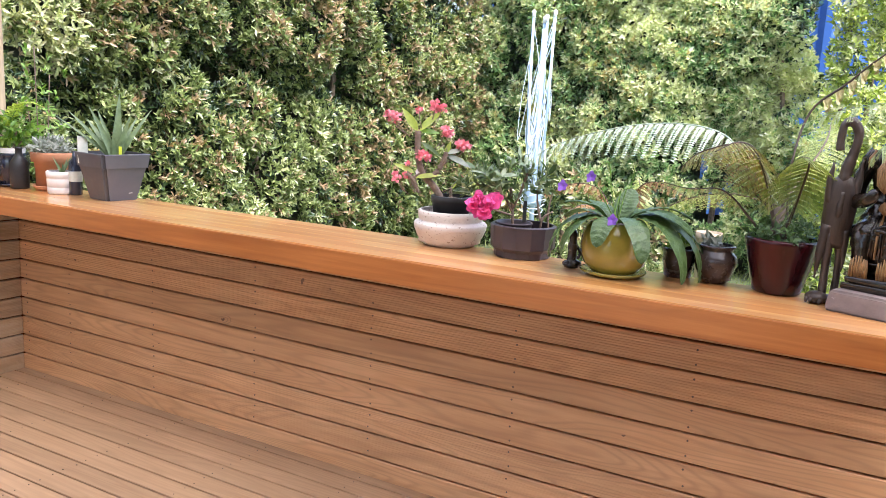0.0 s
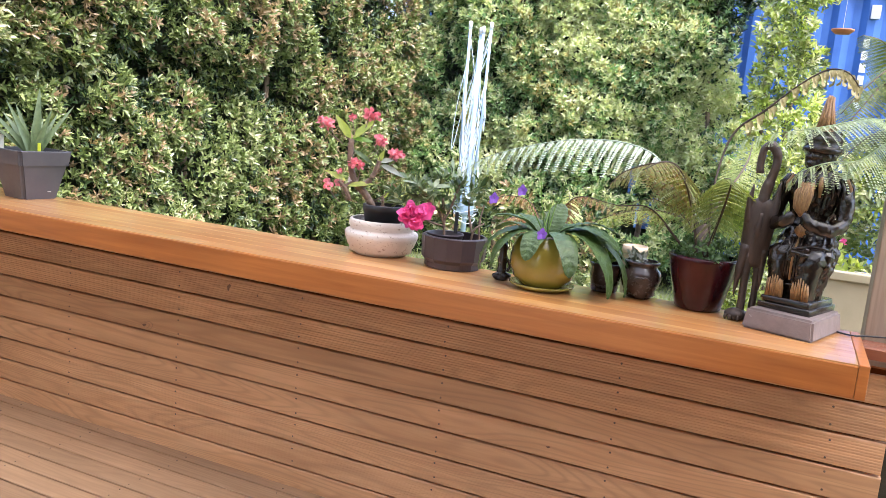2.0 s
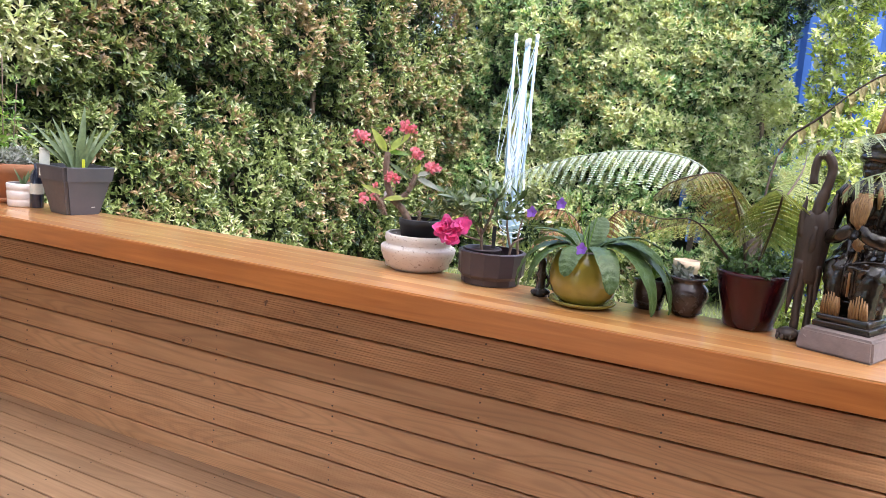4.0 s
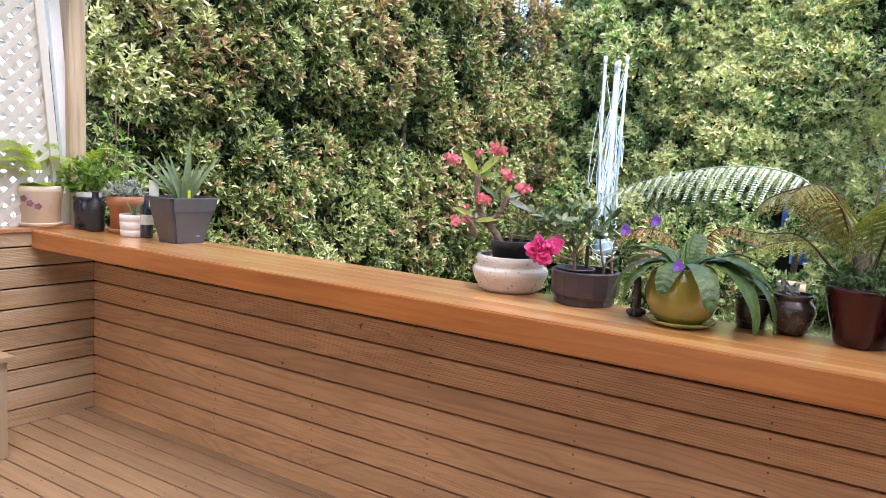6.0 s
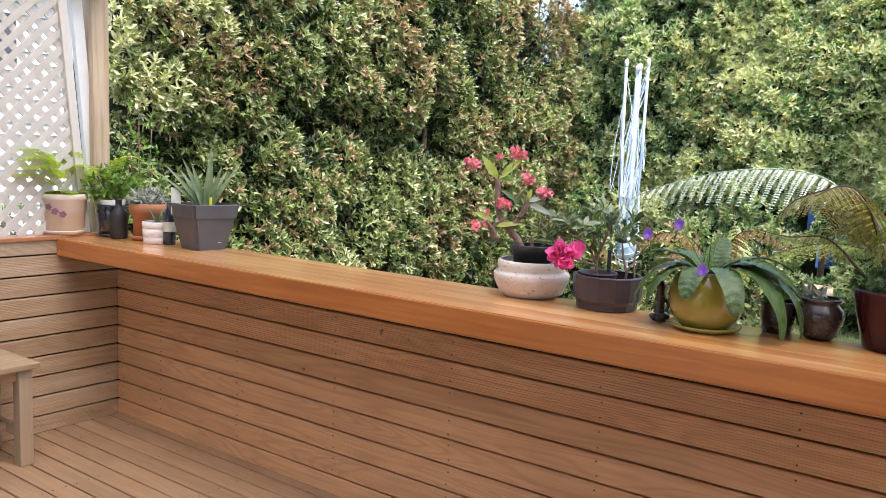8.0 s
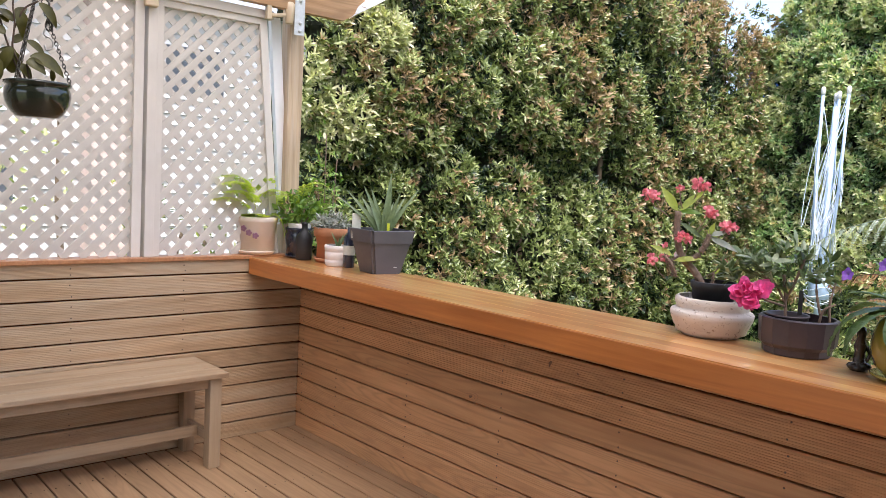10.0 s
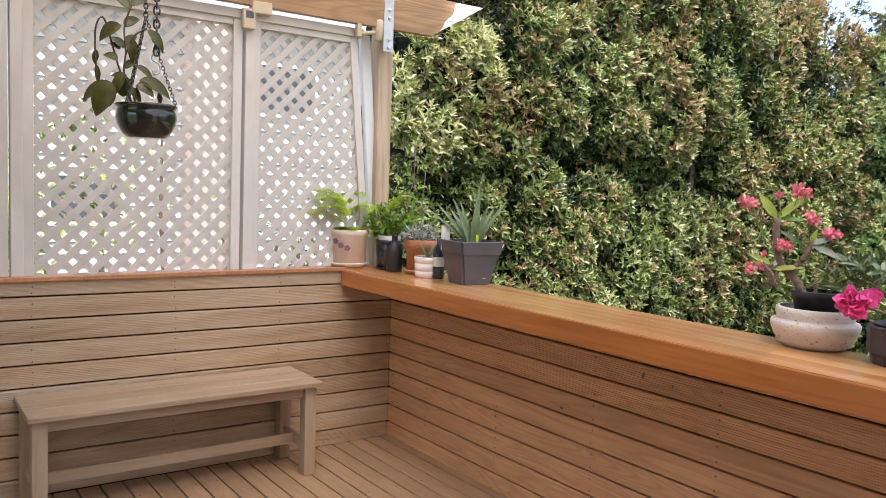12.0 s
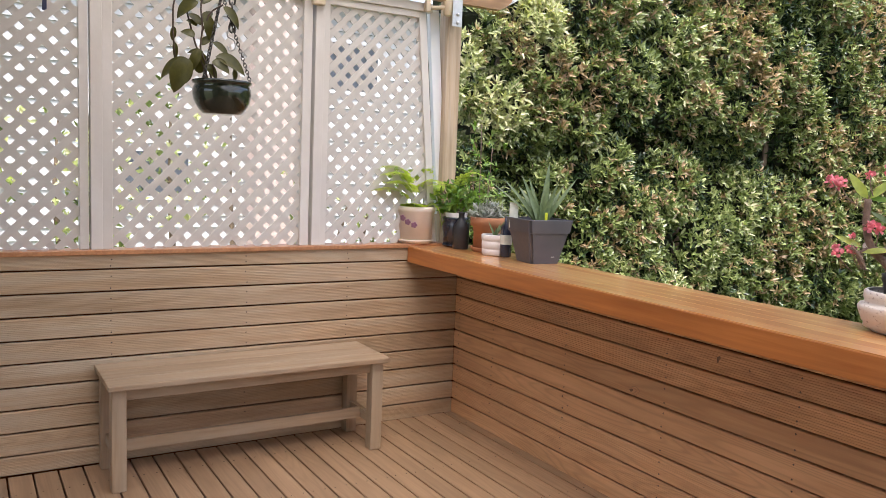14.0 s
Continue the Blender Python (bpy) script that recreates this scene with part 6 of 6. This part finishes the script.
for sx in (-1, 1):
    arm_line = smooth_path([Vector(q) for q in ((sx * 0.078, 0.012, 0.352), (sx * 0.100, 0.0, 0.31), (sx * 0.106, -0.015, 0.258), (sx * 0.088, -0.052, 0.236), (sx * 0.045, -0.090, 0.244), (sx * 0.012, -0.098, 0.27))], 7)
    tube(bm, arm_line, [float(np.interp(k / (len(arm_line) - 1), (0, 0.2, 0.45, 0.7, 0.9, 1), (0.027, 0.026, 0.022, 0.019, 0.016, 0.011))) for k in range(len(arm_line))], 18)
for k in range(7):
    x = 0.0055 * (k - 3)
    tube(bm, [Vector(q) for q in ((x, -0.066, 0.355), (x * 1.5, -0.086, 0.325), (x * 1.1, -0.090, 0.285), (0, -0.088, 0.262))], [0.005, 0.006, 0.005, 0.002], 6, mat=1)
lathe(bm, [(0, -0.004), (0.016, -0.004), (0.018, 0.002), (0.010, 0.007), (0, 0.009)], 14, Matrix.Translation((0, -0.062, 0.222)) @ Matrix.Rotation(radians(90), 4, "X"), 1)
for k in range(9):
    a = 2 * math.pi * k / 9
    ball(bm, (0.020 * math.cos(a), -0.062, 0.222 + 0.020 * math.sin(a)), 0.0045, 8, 6, (1, 1, 1))
for k in range(5):
    tube(bm, [Vector(((k - 2) * 0.006, -0.058, 0.205)), Vector(((k - 2) * 0.009, -0.088, 0.16)), Vector(((k - 2) * 0.010, -0.090, 0.09))], [0.005, 0.005, 0.003], 6, mat=1 if k == 2 else 0)
draped(bm, [(0.385, 0.030, 0.030, 0.01), (0.40, 0.044, 0.044, 0.008), (0.43, 0.048, 0.048, 0.008), (0.45, 0.046, 0.046, 0.01)], 6, 0.03, 9)
lathe(bm, [(0.05, 0.435), (0.063, 0.442), (0.060, 0.452), (0.052, 0.457), (0.058, 0.470), (0.055, 0.482), (0.047, 0.486), (0.052, 0.492), (0.046, 0.497)], 20, Matrix.Translation((0, 0.01, 0)))
lathe(bm, [(0.030, 0.495), (0.023, 0.51), (0.019, 0.53), (0.015, 0.555), (0.011, 0.575), (0.007, 0.592), (0, 0.595)], 16, Matrix.Translation((0, 0.01, 0)), 1)
for k in range(11):
    t = 2 * math.pi * k / 11
    tube(bm, [Vector((0.025 * math.cos(t), 0.01 + 0.025 * math.sin(t), 0.50)), Vector((0.017 * math.cos(t), 0.01 + 0.017 * math.sin(t), 0.535)), Vector((0.010 * math.cos(t), 0.01 + 0.010 * math.sin(t), 0.588))], [0.006, 0.0045, 0.002], 6, mat=1)
bm.normal_update()
for v_ in bm.verts:
    cut = noise.noise(v_.co * 48) + 0.8 * noise.noise(v_.co * 110) + 0.12 * math.sin(v_.co.z * 420 + 6 * noise.noise(v_.co * 25))
    v_.co += v_.normal * 0.0042 * cut
ob = part("statue", bm, [M_BLACKGLOSS, M_GOLD], None, "", smooth=True)
tagged(ob, "dark lacquered seated statue with gilded details on a plinth", "statue")
ob.matrix_basis = Matrix.Translation((3.634, -0.014, TOP_Z + 0.055)) @ Matrix.Rotation(radians(-21), 4, "Z") @ Matrix.Diagonal((0.81, 0.86, 0.955, 1))

bm = bmesh.new()
rows = []
for z, cx, hw, hd in ((0.150, 0.002, 0.030, 0.010), (0.165, 0.001, 0.038, 0.015), (0.20, 0.001, 0.040, 0.019), (0.25, 0.004, 0.043, 0.022), (0.29, 0.006, 0.045, 0.022), (0.315, 0.006, 0.043, 0.020), (0.33, 0.007, 0.034, 0.016), (0.34, 0.009, 0.016, 0.010)):
    rows.append([bm.verts.new((cx + hw * math.cos(2 * math.pi * k / 28) * (1 + 0.06 * math.cos(8 * math.pi * k / 28)), hd * math.sin(2 * math.pi * k / 28), z)) for k in range(28)])
for a, b in zip(rows, rows[1:]):
    for k in range(28):
        bm.faces.new((a[k], a[(k + 1) % 28], b[(k + 1) % 28], b[k]))
bm.faces.new(rows[0][::-1])
bm.faces.new(rows[-1])
tube(bm, smooth_path([(0.006, 0, 0.30), (0.006, 0, 0.335), (0.013, 0, 0.373), (0.026, 0, 0.42), (0.027, 0, 0.456), (0.008, 0, 0.480), (-0.012, 0, 0.472), (-0.018, 0, 0.438), (-0.016, 0, 0.405)], 6), [0.017] * 14 + [0.0135] * 20 + [0.0115] * 15, 14)
for q, r in (([(-0.024, 0, 0.27), (-0.031, 0, 0.325), (-0.029, 0, 0.374)], [0.017, 0.012, 0.002]), ([(0.034, 0, 0.27), (0.045, 0, 0.33), (0.050, 0, 0.386)], [0.017, 0.012, 0.002]),
             ([(-0.022, -0.004, 0.21), (-0.033, -0.008, 0.14), (-0.040, -0.012, 0.066)], [0.017, 0.013, 0.002]), ([(-0.014, 0, 0.19), (-0.014, -0.002, 0.11), (-0.014, -0.006, 0.02)], [0.017, 0.012, 0.012]),
             ([(0.026, 0, 0.20), (0.031, 0, 0.15), (0.030, 0, 0.088)], [0.015, 0.010, 0.002]), ([(0.016, 0.006, 0.19), (0.020, 0.008, 0.11), (0.018, 0.008, 0.006)], [0.016, 0.011, 0.011]), ([(0.0, -0.006, 0.21), (0.004, -0.016, 0.25), (0.008, -0.014, 0.30)], [0.006, 0.012, 0.008])):
    tube(bm, smooth_path(q, 5), [float(np.interp(i / (len(q) * 5 - 5), np.linspace(0, 1, len(r)), r)) for i in range(len(q) * 5 - 4)], 10)
ball(bm, (-0.026, -0.02, 0.017), 0.027, 12, 8, (1.2, 1.0, 0.62))
ball(bm, (0.006, 0.004, 0.012), 0.03, 12, 8, (1.2, 0.9, 0.4))
for k in range(4):
    ball(bm, (-0.052 + 0.012 * k, -0.036 - 0.004 * (k % 2), 0.010), 0.0085, 8, 6, (0.7, 1.1, 1.0))
ob = part("animal_sculpture", bm, M_CARVED, None, smooth=True)
for v_ in ob.data.vertices:
    v_.co.x += 0.0022 * noise.noise(v_.co * 40)
    v_.co.y += 0.003 * noise.noise(v_.co * 55 + Vector((5, 0, 0)))
tagged(ob, "slender dark carved wooden animal sculpture with a curled tail", "sculpture")
ob.matrix_basis = Matrix.Translation((3.508, -0.02, TOP_Z)) @ Matrix.Diagonal((0.86, 1, 1, 1))

bm = bmesh.new()
tube(bm, smooth_path([(3.745, 0.02, TOP_Z + 0.003), (3.78, 0.0, TOP_Z + 0.004), (3.83, 0.03, TOP_Z + 0.004), (3.95, 0.06, TOP_Z + 0.01)], 6), 0.0025, 6)
ob = part("cable", bm, M_MATT, None, smooth=True)
tagged(ob, "thin dark cable lying across the end of the bar", "cable")

# ---- hanging pot ----
HP = Vector((0.82, -1.503, 1.478))
p = thing("hanging_pot", "glossy black hanging pot on chains with a trailing plant", "hanging plant", tuple(HP), 75)
add_pot(p, [(0.052, 0.0), (0.064, 0.003), (0.081, 0.022), (0.093, 0.046), (0.0975, 0.068), (0.096, 0.086), (0.090, 0.097), (0.098, 0.103), (0.100, 0.109), (0.094, 0.113)], M_GLAZE, 0.10)


M_CHAIN = surface("dark_chain", (0.06, 0.055, 0.05), (0.14, 0.13, 0.12), 0.35, scale=40, metal=0.9)


def chain(parent, a, b, link=0.016, r=0.0016):
    a, b = Vector(a), Vector(b)
    count = int((b - a).length / (link * 0.72))
    bm = bmesh.new()
    q = (b - a).to_track_quat("Z", "Y").to_matrix().to_4x4()
    for k in range(count):
        c = a.lerp(b, (k + 0.5) / count)
        m = Matrix.Translation(c) @ q @ Matrix.Rotation(radians(90 * (k % 2)), 4, "Z")
        tube(bm, [m @ Vector((0.32 * link * math.cos(t), 0, 0.55 * link * math.sin(t))) for t in [2 * math.pi * i / 8 for i in range(9)]], r, 5, cap=False)
    return part("chain", bm, M_CHAIN, parent, smooth=True)


HOOK = Vector((0.03, 0.0, 0.60))
for a in (0, 130, 230):
    chain(p, (0.095 * math.cos(radians(a)), 0.095 * math.sin(radians(a)), 0.108), (-0.004, 0.0, 0.40))
chain(p, (-0.004, 0.0, 0.40), (-0.004, 0.0, 0.89), 0.02, 0.0022)
chain(p, HOOK - Vector((0.0, 0, 0.32)), HOOK + Vector((0, 0, 0.28)), 0.03, 0.0035)
bm = bmesh.new()
tube(bm, smooth_path([HOOK + Vector((0.0, 0, -0.30)), HOOK + Vector((-0.014, 0, -0.335)), HOOK + Vector((0.008, 0, -0.35)), HOOK + Vector((0.012, 0, -0.375)), HOOK + Vector((-0.006, 0, -0.385)), HOOK + Vector((-0.012, 0, -0.37))], 5), 0.003, 7)
part("hook", bm, M_STEEL, p, smooth=True)
bm = bmesh.new()
vines = ([(-0.03, 0, 0.1), (-0.045, -0.01, 0.15), (-0.07, -0.02, 0.208), (-0.065, -0.02, 0.28), (-0.07, 0, 0.36), (-0.05, 0.0, 0.43)], [(-0.04, 0.02, 0.1), (-0.09, 0.02, 0.24), (-0.13, 0.01, 0.38), (-0.155, 0.0, 0.36), (-0.158, 0, 0.28), (-0.152, 0, 0.18)],
         [(-0.02, -0.02, 0.1), (-0.03, -0.03, 0.165), (0.0, -0.04, 0.18)], [(-0.065, -0.02, 0.27), (-0.04, -0.02, 0.33), (0.0, -0.02, 0.36)])
for v_ in vines:
    tube(bm, smooth_path(v_, 5), 0.0032, 6)
part("stem", bm, M_RACHIS, p, smooth=True)
M_HOYA = foliage("hoya_leaf", [(0.07, 0.05, 0.012), (0.095, 0.095, 0.02), (0.15, 0.145, 0.035)], 0.42, 0.15)
# each leaf: its base, its tip (across and up from the pot's foot), its width and how far it stands forward
LEAVES = ((-0.078, 0.363, -0.147, 0.31, 0.046, -0.02), (-0.082, 0.286, -0.118, 0.31, 0.022, 0.0), (-0.09, 0.249, -0.135, 0.269, 0.031, -0.01), (-0.053, 0.326, -0.037, 0.241, 0.036, -0.03),
          (-0.033, 0.236, 0.02, 0.192, 0.025, -0.03), (0.0, 0.355, 0.053, 0.29, 0.032, -0.03), (-0.106, 0.175, -0.2, 0.11, 0.042, -0.02), (-0.106, 0.174, -0.147, 0.069, 0.068, -0.07),
          (-0.065, 0.204, -0.074, 0.126, 0.052, 0.02), (-0.102, 0.151, -0.114, 0.098, 0.028, -0.02), (-0.033, 0.171, 0.016, 0.139, 0.04, -0.06), (-0.024, 0.188, 0.074, 0.139, 0.048, -0.04),
          (0.037, 0.155, 0.045, 0.114, 0.018, 0.0), (0.008, 0.102, 0.002, 0.049, 0.02, -0.106), (-0.155, 0.281, -0.159, 0.232, 0.02, 0.0))
HIGH = ((-0.055, 0.16, -0.02, 0.118, 0.03, -0.04), (-0.06, 0.19, -0.115, 0.205, 0.03, 0.0), (-0.068, 0.225, -0.03, 0.26, 0.026, 0.0), (-0.07, 0.29, -0.115, 0.335, 0.028, 0.0), (-0.065, 0.30, -0.03, 0.345, 0.03, 0.0), (-0.07, 0.21, -0.10, 0.13, 0.034, -0.05), (-0.07, 0.36, -0.02, 0.40, 0.036, 0.0), (-0.155, 0.232, -0.147, 0.171, 0.018, 0.0), (-0.055, 0.42, -0.10, 0.46, 0.034, 0.0), (-0.05, 0.43, 0.01, 0.47, 0.034, 0.0))
for bx, bz, tx, tz, w, y in LEAVES + HIGH:
    a, b = Vector((bx, y * 0.6, bz)), Vector((tx, y, tz))
    d = (b - a).normalized()
    bm = bmesh.new()
    leaf(bm, a, (d + Vector((0, 0, 0.25))).normalized(), (0.1, -0.85, 0.5), (b - a).length * 1.08, w * 1.02, 0.55, 0.55, 10, "ovate")
    part("leaf", bm, M_HOYA, p, smooth=True)

# ---- behind the bar: fern, planter, folded cover, hanging dish ----
M_FIBRE = surface("fern_trunk_fibre", (0.02, 0.013, 0.009), (0.055, 0.037, 0.025), 0.95, scale=30, bump=0.8)
p = thing("tree_fern", "young silver tree fern with arching pale fronds", "tree fern", (3.30, 0.72, -0.19))
bm = bmesh.new()
tube(bm, [(0, 0, 0), (0.01, 0, 0.5), (0, 0.01, 1.0), (0, 0, 1.28)], [0.06, 0.045, 0.034, 0.026], 12)
part("trunk", bm, M_FIBRE, p, smooth=True)
fronds(p, [([(0, 0, 1.28), (-0.137, -0.02, 1.415), (-0.20, -0.02, 1.51), (-0.33, -0.02, 1.55), (-0.51, -0.02, 1.543), (-0.69, -0.02, 1.503), (-0.87, -0.02, 1.438), (-0.97, -0.02, 1.368), (-1.03, -0.02, 1.315)], 0.2)],
       0.155, 25, 18, [M_FROND_S], droop=0.8, thick=0.004, label="silvery fern frond", fill=0.62, width=0.42, stem=M_FROND_S)
fronds(p, [([(0, 0, 1.28), (-0.2, 0.1, 1.3), (-0.4, 0.16, 1.24), (-0.55, 0.2, 1.12)], 0.2), ([(0, 0, 1.28), (0.1, 0.2, 1.5), (0.1, 0.5, 1.6)], 0.2)], 0.13, 20, 14, [M_FROND], droop=0.4, thick=0.005, fill=0.5)
p = thing("tree_fern", "broad green tree fern with long fronds", "tree fern", (4.05, 1.15, -0.16))
bm = bmesh.new()
tube(bm, [(0, 0, 0), (0.01, 0, 0.8), (0, 0.01, 1.5), (0, 0, 1.72)], [0.09, 0.08, 0.07, 0.06], 12)
part("trunk", bm, M_FIBRE, p, smooth=True)
fronds(p, [([(0, 0, 1.70), (-0.12, -0.12, 1.80), (-0.227, -0.25, 1.805), (-0.292, -0.40, 1.723), (-0.352, -0.55, 1.619), (-0.385, -0.65, 1.543)], 0.1), ([(0, 0, 1.70), (-0.10, -0.12, 1.69), (-0.202, -0.25, 1.649), (-0.291, -0.45, 1.589), (-0.348, -0.65, 1.519)], 0.1),
           ([(0, 0, 1.70), (-0.17, -0.15, 1.88), (-0.26, -0.25, 1.95), (-0.33, -0.33, 1.96)], 0.15), ([(0, 0, 1.7), (0.3, -0.3, 1.8), (0.5, -0.5, 1.7)], 0.15),
           ([(0, 0, 1.70), (-0.08, -0.3, 1.90), (-0.21, -0.56, 1.86), (-0.31, -0.66, 1.76), (-0.37, -0.72, 1.67)], 0.2), ([(0, 0, 1.70), (0.0, -0.3, 1.80), (-0.12, -0.58, 1.76), (-0.22, -0.68, 1.66), (-0.27, -0.72, 1.58)], 0.2)],
       0.17, 26, 16, [M_FROND_D], droop=0.35, thick=0.005, fill=0.66, width=0.44)
fronds(p, [([(0, 0, 1.70), (-0.12, -0.33, 1.705), (-0.24, -0.65, 1.667), (-0.31, -0.92, 1.655), (-0.366, -1.15, 1.631), (-0.445, -1.37, 1.603), (-0.554, -1.41, 1.576), (-0.638, -1.42, 1.538)], 0.45)],
       0.14, 26, 15, [M_FROND_P], droop=0.5, thick=0.003, label="pale arching fern frond", fill=0.68, width=0.36, stem=M_FROND_P)
fronds(p, [([(0, 0, 1.70), (-0.12, -0.42, 1.665), (-0.245, -0.85, 1.59), (-0.332, -1.27, 1.537), (-0.398, -1.40, 1.527), (-0.455, -1.45, 1.502), (-0.486, -1.45, 1.463)], 0.55)],
       0.135, 24, 15, [M_FROND_P], droop=0.9, thick=0.003, label="pale arching fern frond", fill=0.6, width=0.36, stem=M_FROND_P)

M_CREAM = surface("cream_planter", (0.44, 0.38, 0.24), (0.54, 0.47, 0.32), 0.6, scale=5, bump=0.1)
p = thing("planter_box", "tall cream planter box with a yellow-green croton", "planter", (3.80, 0.86, -0.16))
bm = bmesh.new()
box(bm, (-0.17, -0.15, 0), (0.17, -0.125, 1.12))
box(bm, (-0.17, 0.125, 0), (0.17, 0.15, 1.12))
box(bm, (-0.17, -0.125, 0), (-0.145, 0.125, 1.12))
box(bm, (0.145, -0.125, 0), (0.17, 0.125, 1.12))
part("box", bm, M_CREAM, p)
part("rim", boxed((-0.18, -0.16, 1.12), (0.18, -0.115, 1.15), 0.004), M_CREAM, p)
part("soil", boxed((-0.145, -0.125, 1.0), (0.145, 0.125, 1.09)), M_SOIL, p)
bush(p, "leaves", blob_points(51, 14, (-0.02, 0.0, 1.15), (0.10, 0.07, 0.05)), 6, 0.042, 0.42, M_LEAF_LIME, 3, 1.2)
bm = bmesh.new()
bloom(bm, (-0.03, -0.05, 1.24), 0.015, 10, random.Random(2))
part("bloom", bm, M_HOT, p, "small magenta flower")
M_TEAL = surface("teal_webbing", (0.05, 0.17, 0.12), (0.10, 0.26, 0.19), 0.6, scale=12, bump=0.1)
M_SLING = surface("pale_sling_fabric", (0.40, 0.45, 0.40), (0.52, 0.56, 0.51), 0.75, scale=30, bump=0.2)
p = thing("folding_chair", "folded garden chair with a pale green sling", "chair", (3.93, 1.32, -0.16), 18)
TILT = Matrix.Rotation(radians(14), 4, "Y")
bm = bmesh.new()
box(bm, (-0.10, -0.006, 1.22), (0.10, 0.006, 1.46), 0.002, TILT)
part("backrest", bm, M_SLING, p)
for z in (1.25, 1.33, 1.41):
    part("stripe", boxed((-0.098, -0.0085, z), (0.098, -0.0065, z + 0.012), 0.0, TILT), M_TEAL, p, "teal woven stripe")
for x in (-0.112, 0.112):
    bm = bmesh.new()
    tube(bm, [TILT @ Vector((x, 0, 0.0)), TILT @ Vector((x, 0, 0.8)), TILT @ Vector((x, 0, 1.47))], 0.011, 10)
    part("side_rail", bm, M_TEAL, p, smooth=True)
for z in (1.215, 1.468):
    bm = bmesh.new()
    tube(bm, [TILT @ Vector((-0.112, 0, z)), TILT @ Vector((0.112, 0, z))], 0.009, 10)
    part("cross_rail", bm, M_TEAL, p, smooth=True)
part("seat", boxed((-0.10, 0.022, 0.72), (0.10, 0.036, 1.12), 0.002, TILT), M_SLING, p)

p = thing("hanging_dish", "small terracotta dish hanging on a thin wire", "bird feeder", (3.65, 0.55, 1.765))
bm = bmesh.new()
lathe(bm, [(0, 0), (0.022, 0.0), (0.034, 0.010), (0.034, 0.014), (0.030, 0.013), (0.02, 0.004), (0, 0.004)], 24)
part("dish", bm, M_CLAY, p, smooth=True)
bm = bmesh.new()
tube(bm, [(0, 0, 0.003), (0, 0, 0.70)], 0.0007, 5)
part("wire", bm, M_STEEL, p)

M_RUST = foliage("rusty_dry_frond", [(0.20, 0.08, 0.035), (0.28, 0.13, 0.06), (0.33, 0.20, 0.10)], 0.6, 0.25)
p = thing("dry_fern", "rusty brown dying fern beside the bar", "fern", (2.72, 0.75, -0.16))
bm = bmesh.new()
tube(bm, [(0, 0, 0), (0.01, 0, 0.5), (0, 0.01, 1.02)], [0.05, 0.045, 0.04], 10)
part("trunk", bm, M_BARK, p, smooth=True)
fronds(p, [([(0, 0, 1.0), (-0.06, -0.04, 1.22), (-0.16, -0.08, 1.27), (-0.30, -0.10, 1.21)], 0.2), ([(0, 0, 1.0), (0.05, -0.03, 1.24), (0.14, -0.06, 1.30), (0.27, -0.08, 1.25)], 0.2), ([(0, 0, 1.0), (-0.03, -0.12, 1.16), (-0.10, -0.2, 1.2), (-0.16, -0.28, 1.14)], 0.2), ([(0, 0, 1.0), (0.04, 0.1, 1.2), (0.0, 0.2, 1.3)], 0.2)],
       0.09, 16, 9, [M_RUST, M_FROND], droop=0.5, slots=[0, 0, 0, 1], thick=0.004, label="rusty brown frond", fill=0.7, width=0.4)

M_BLUEPEG = surface("dark_blue_plastic", (0.01, 0.014, 0.05), (0.02, 0.025, 0.08), 0.4, bump=0.02)
p = thing("clothes_peg", "dark blue plastic peg clipped on the lattice", "peg", (0.0, -1.966, 1.905))
part("jaw", boxed((-0.046, -0.008, -0.02), (-0.040, 0.008, 0.045), 0.002), M_BLUEPEG, p)
part("jaw", boxed((-0.062, -0.008, -0.02), (-0.0585, 0.008, 0.045), 0.001), M_BLUEPEG, p)
part("spring", boxed((-0.059, -0.005, 0.012), (-0.0455, 0.005, 0.017), 0.0), M_STEEL, p)
M_BEIGE = surface("beige_clay", (0.20, 0.15, 0.10), (0.29, 0.225, 0.155), 0.8, scale=6, bump=0.2)
p = thing("garden_pot", "tall beige clay garden pot by the hedge", "pot", (2.40, 4.62, -0.16))
bm = bmesh.new()
lathe(bm, [(0, 0), (0.07, 0), (0.08, 0.02), (0.10, 0.54), (0.11, 0.55), (0.11, 0.61), (0.10, 0.61), (0.095, 0.5), (0, 0.5)], 28)
part("body", bm, M_BEIGE, p, smooth=True)
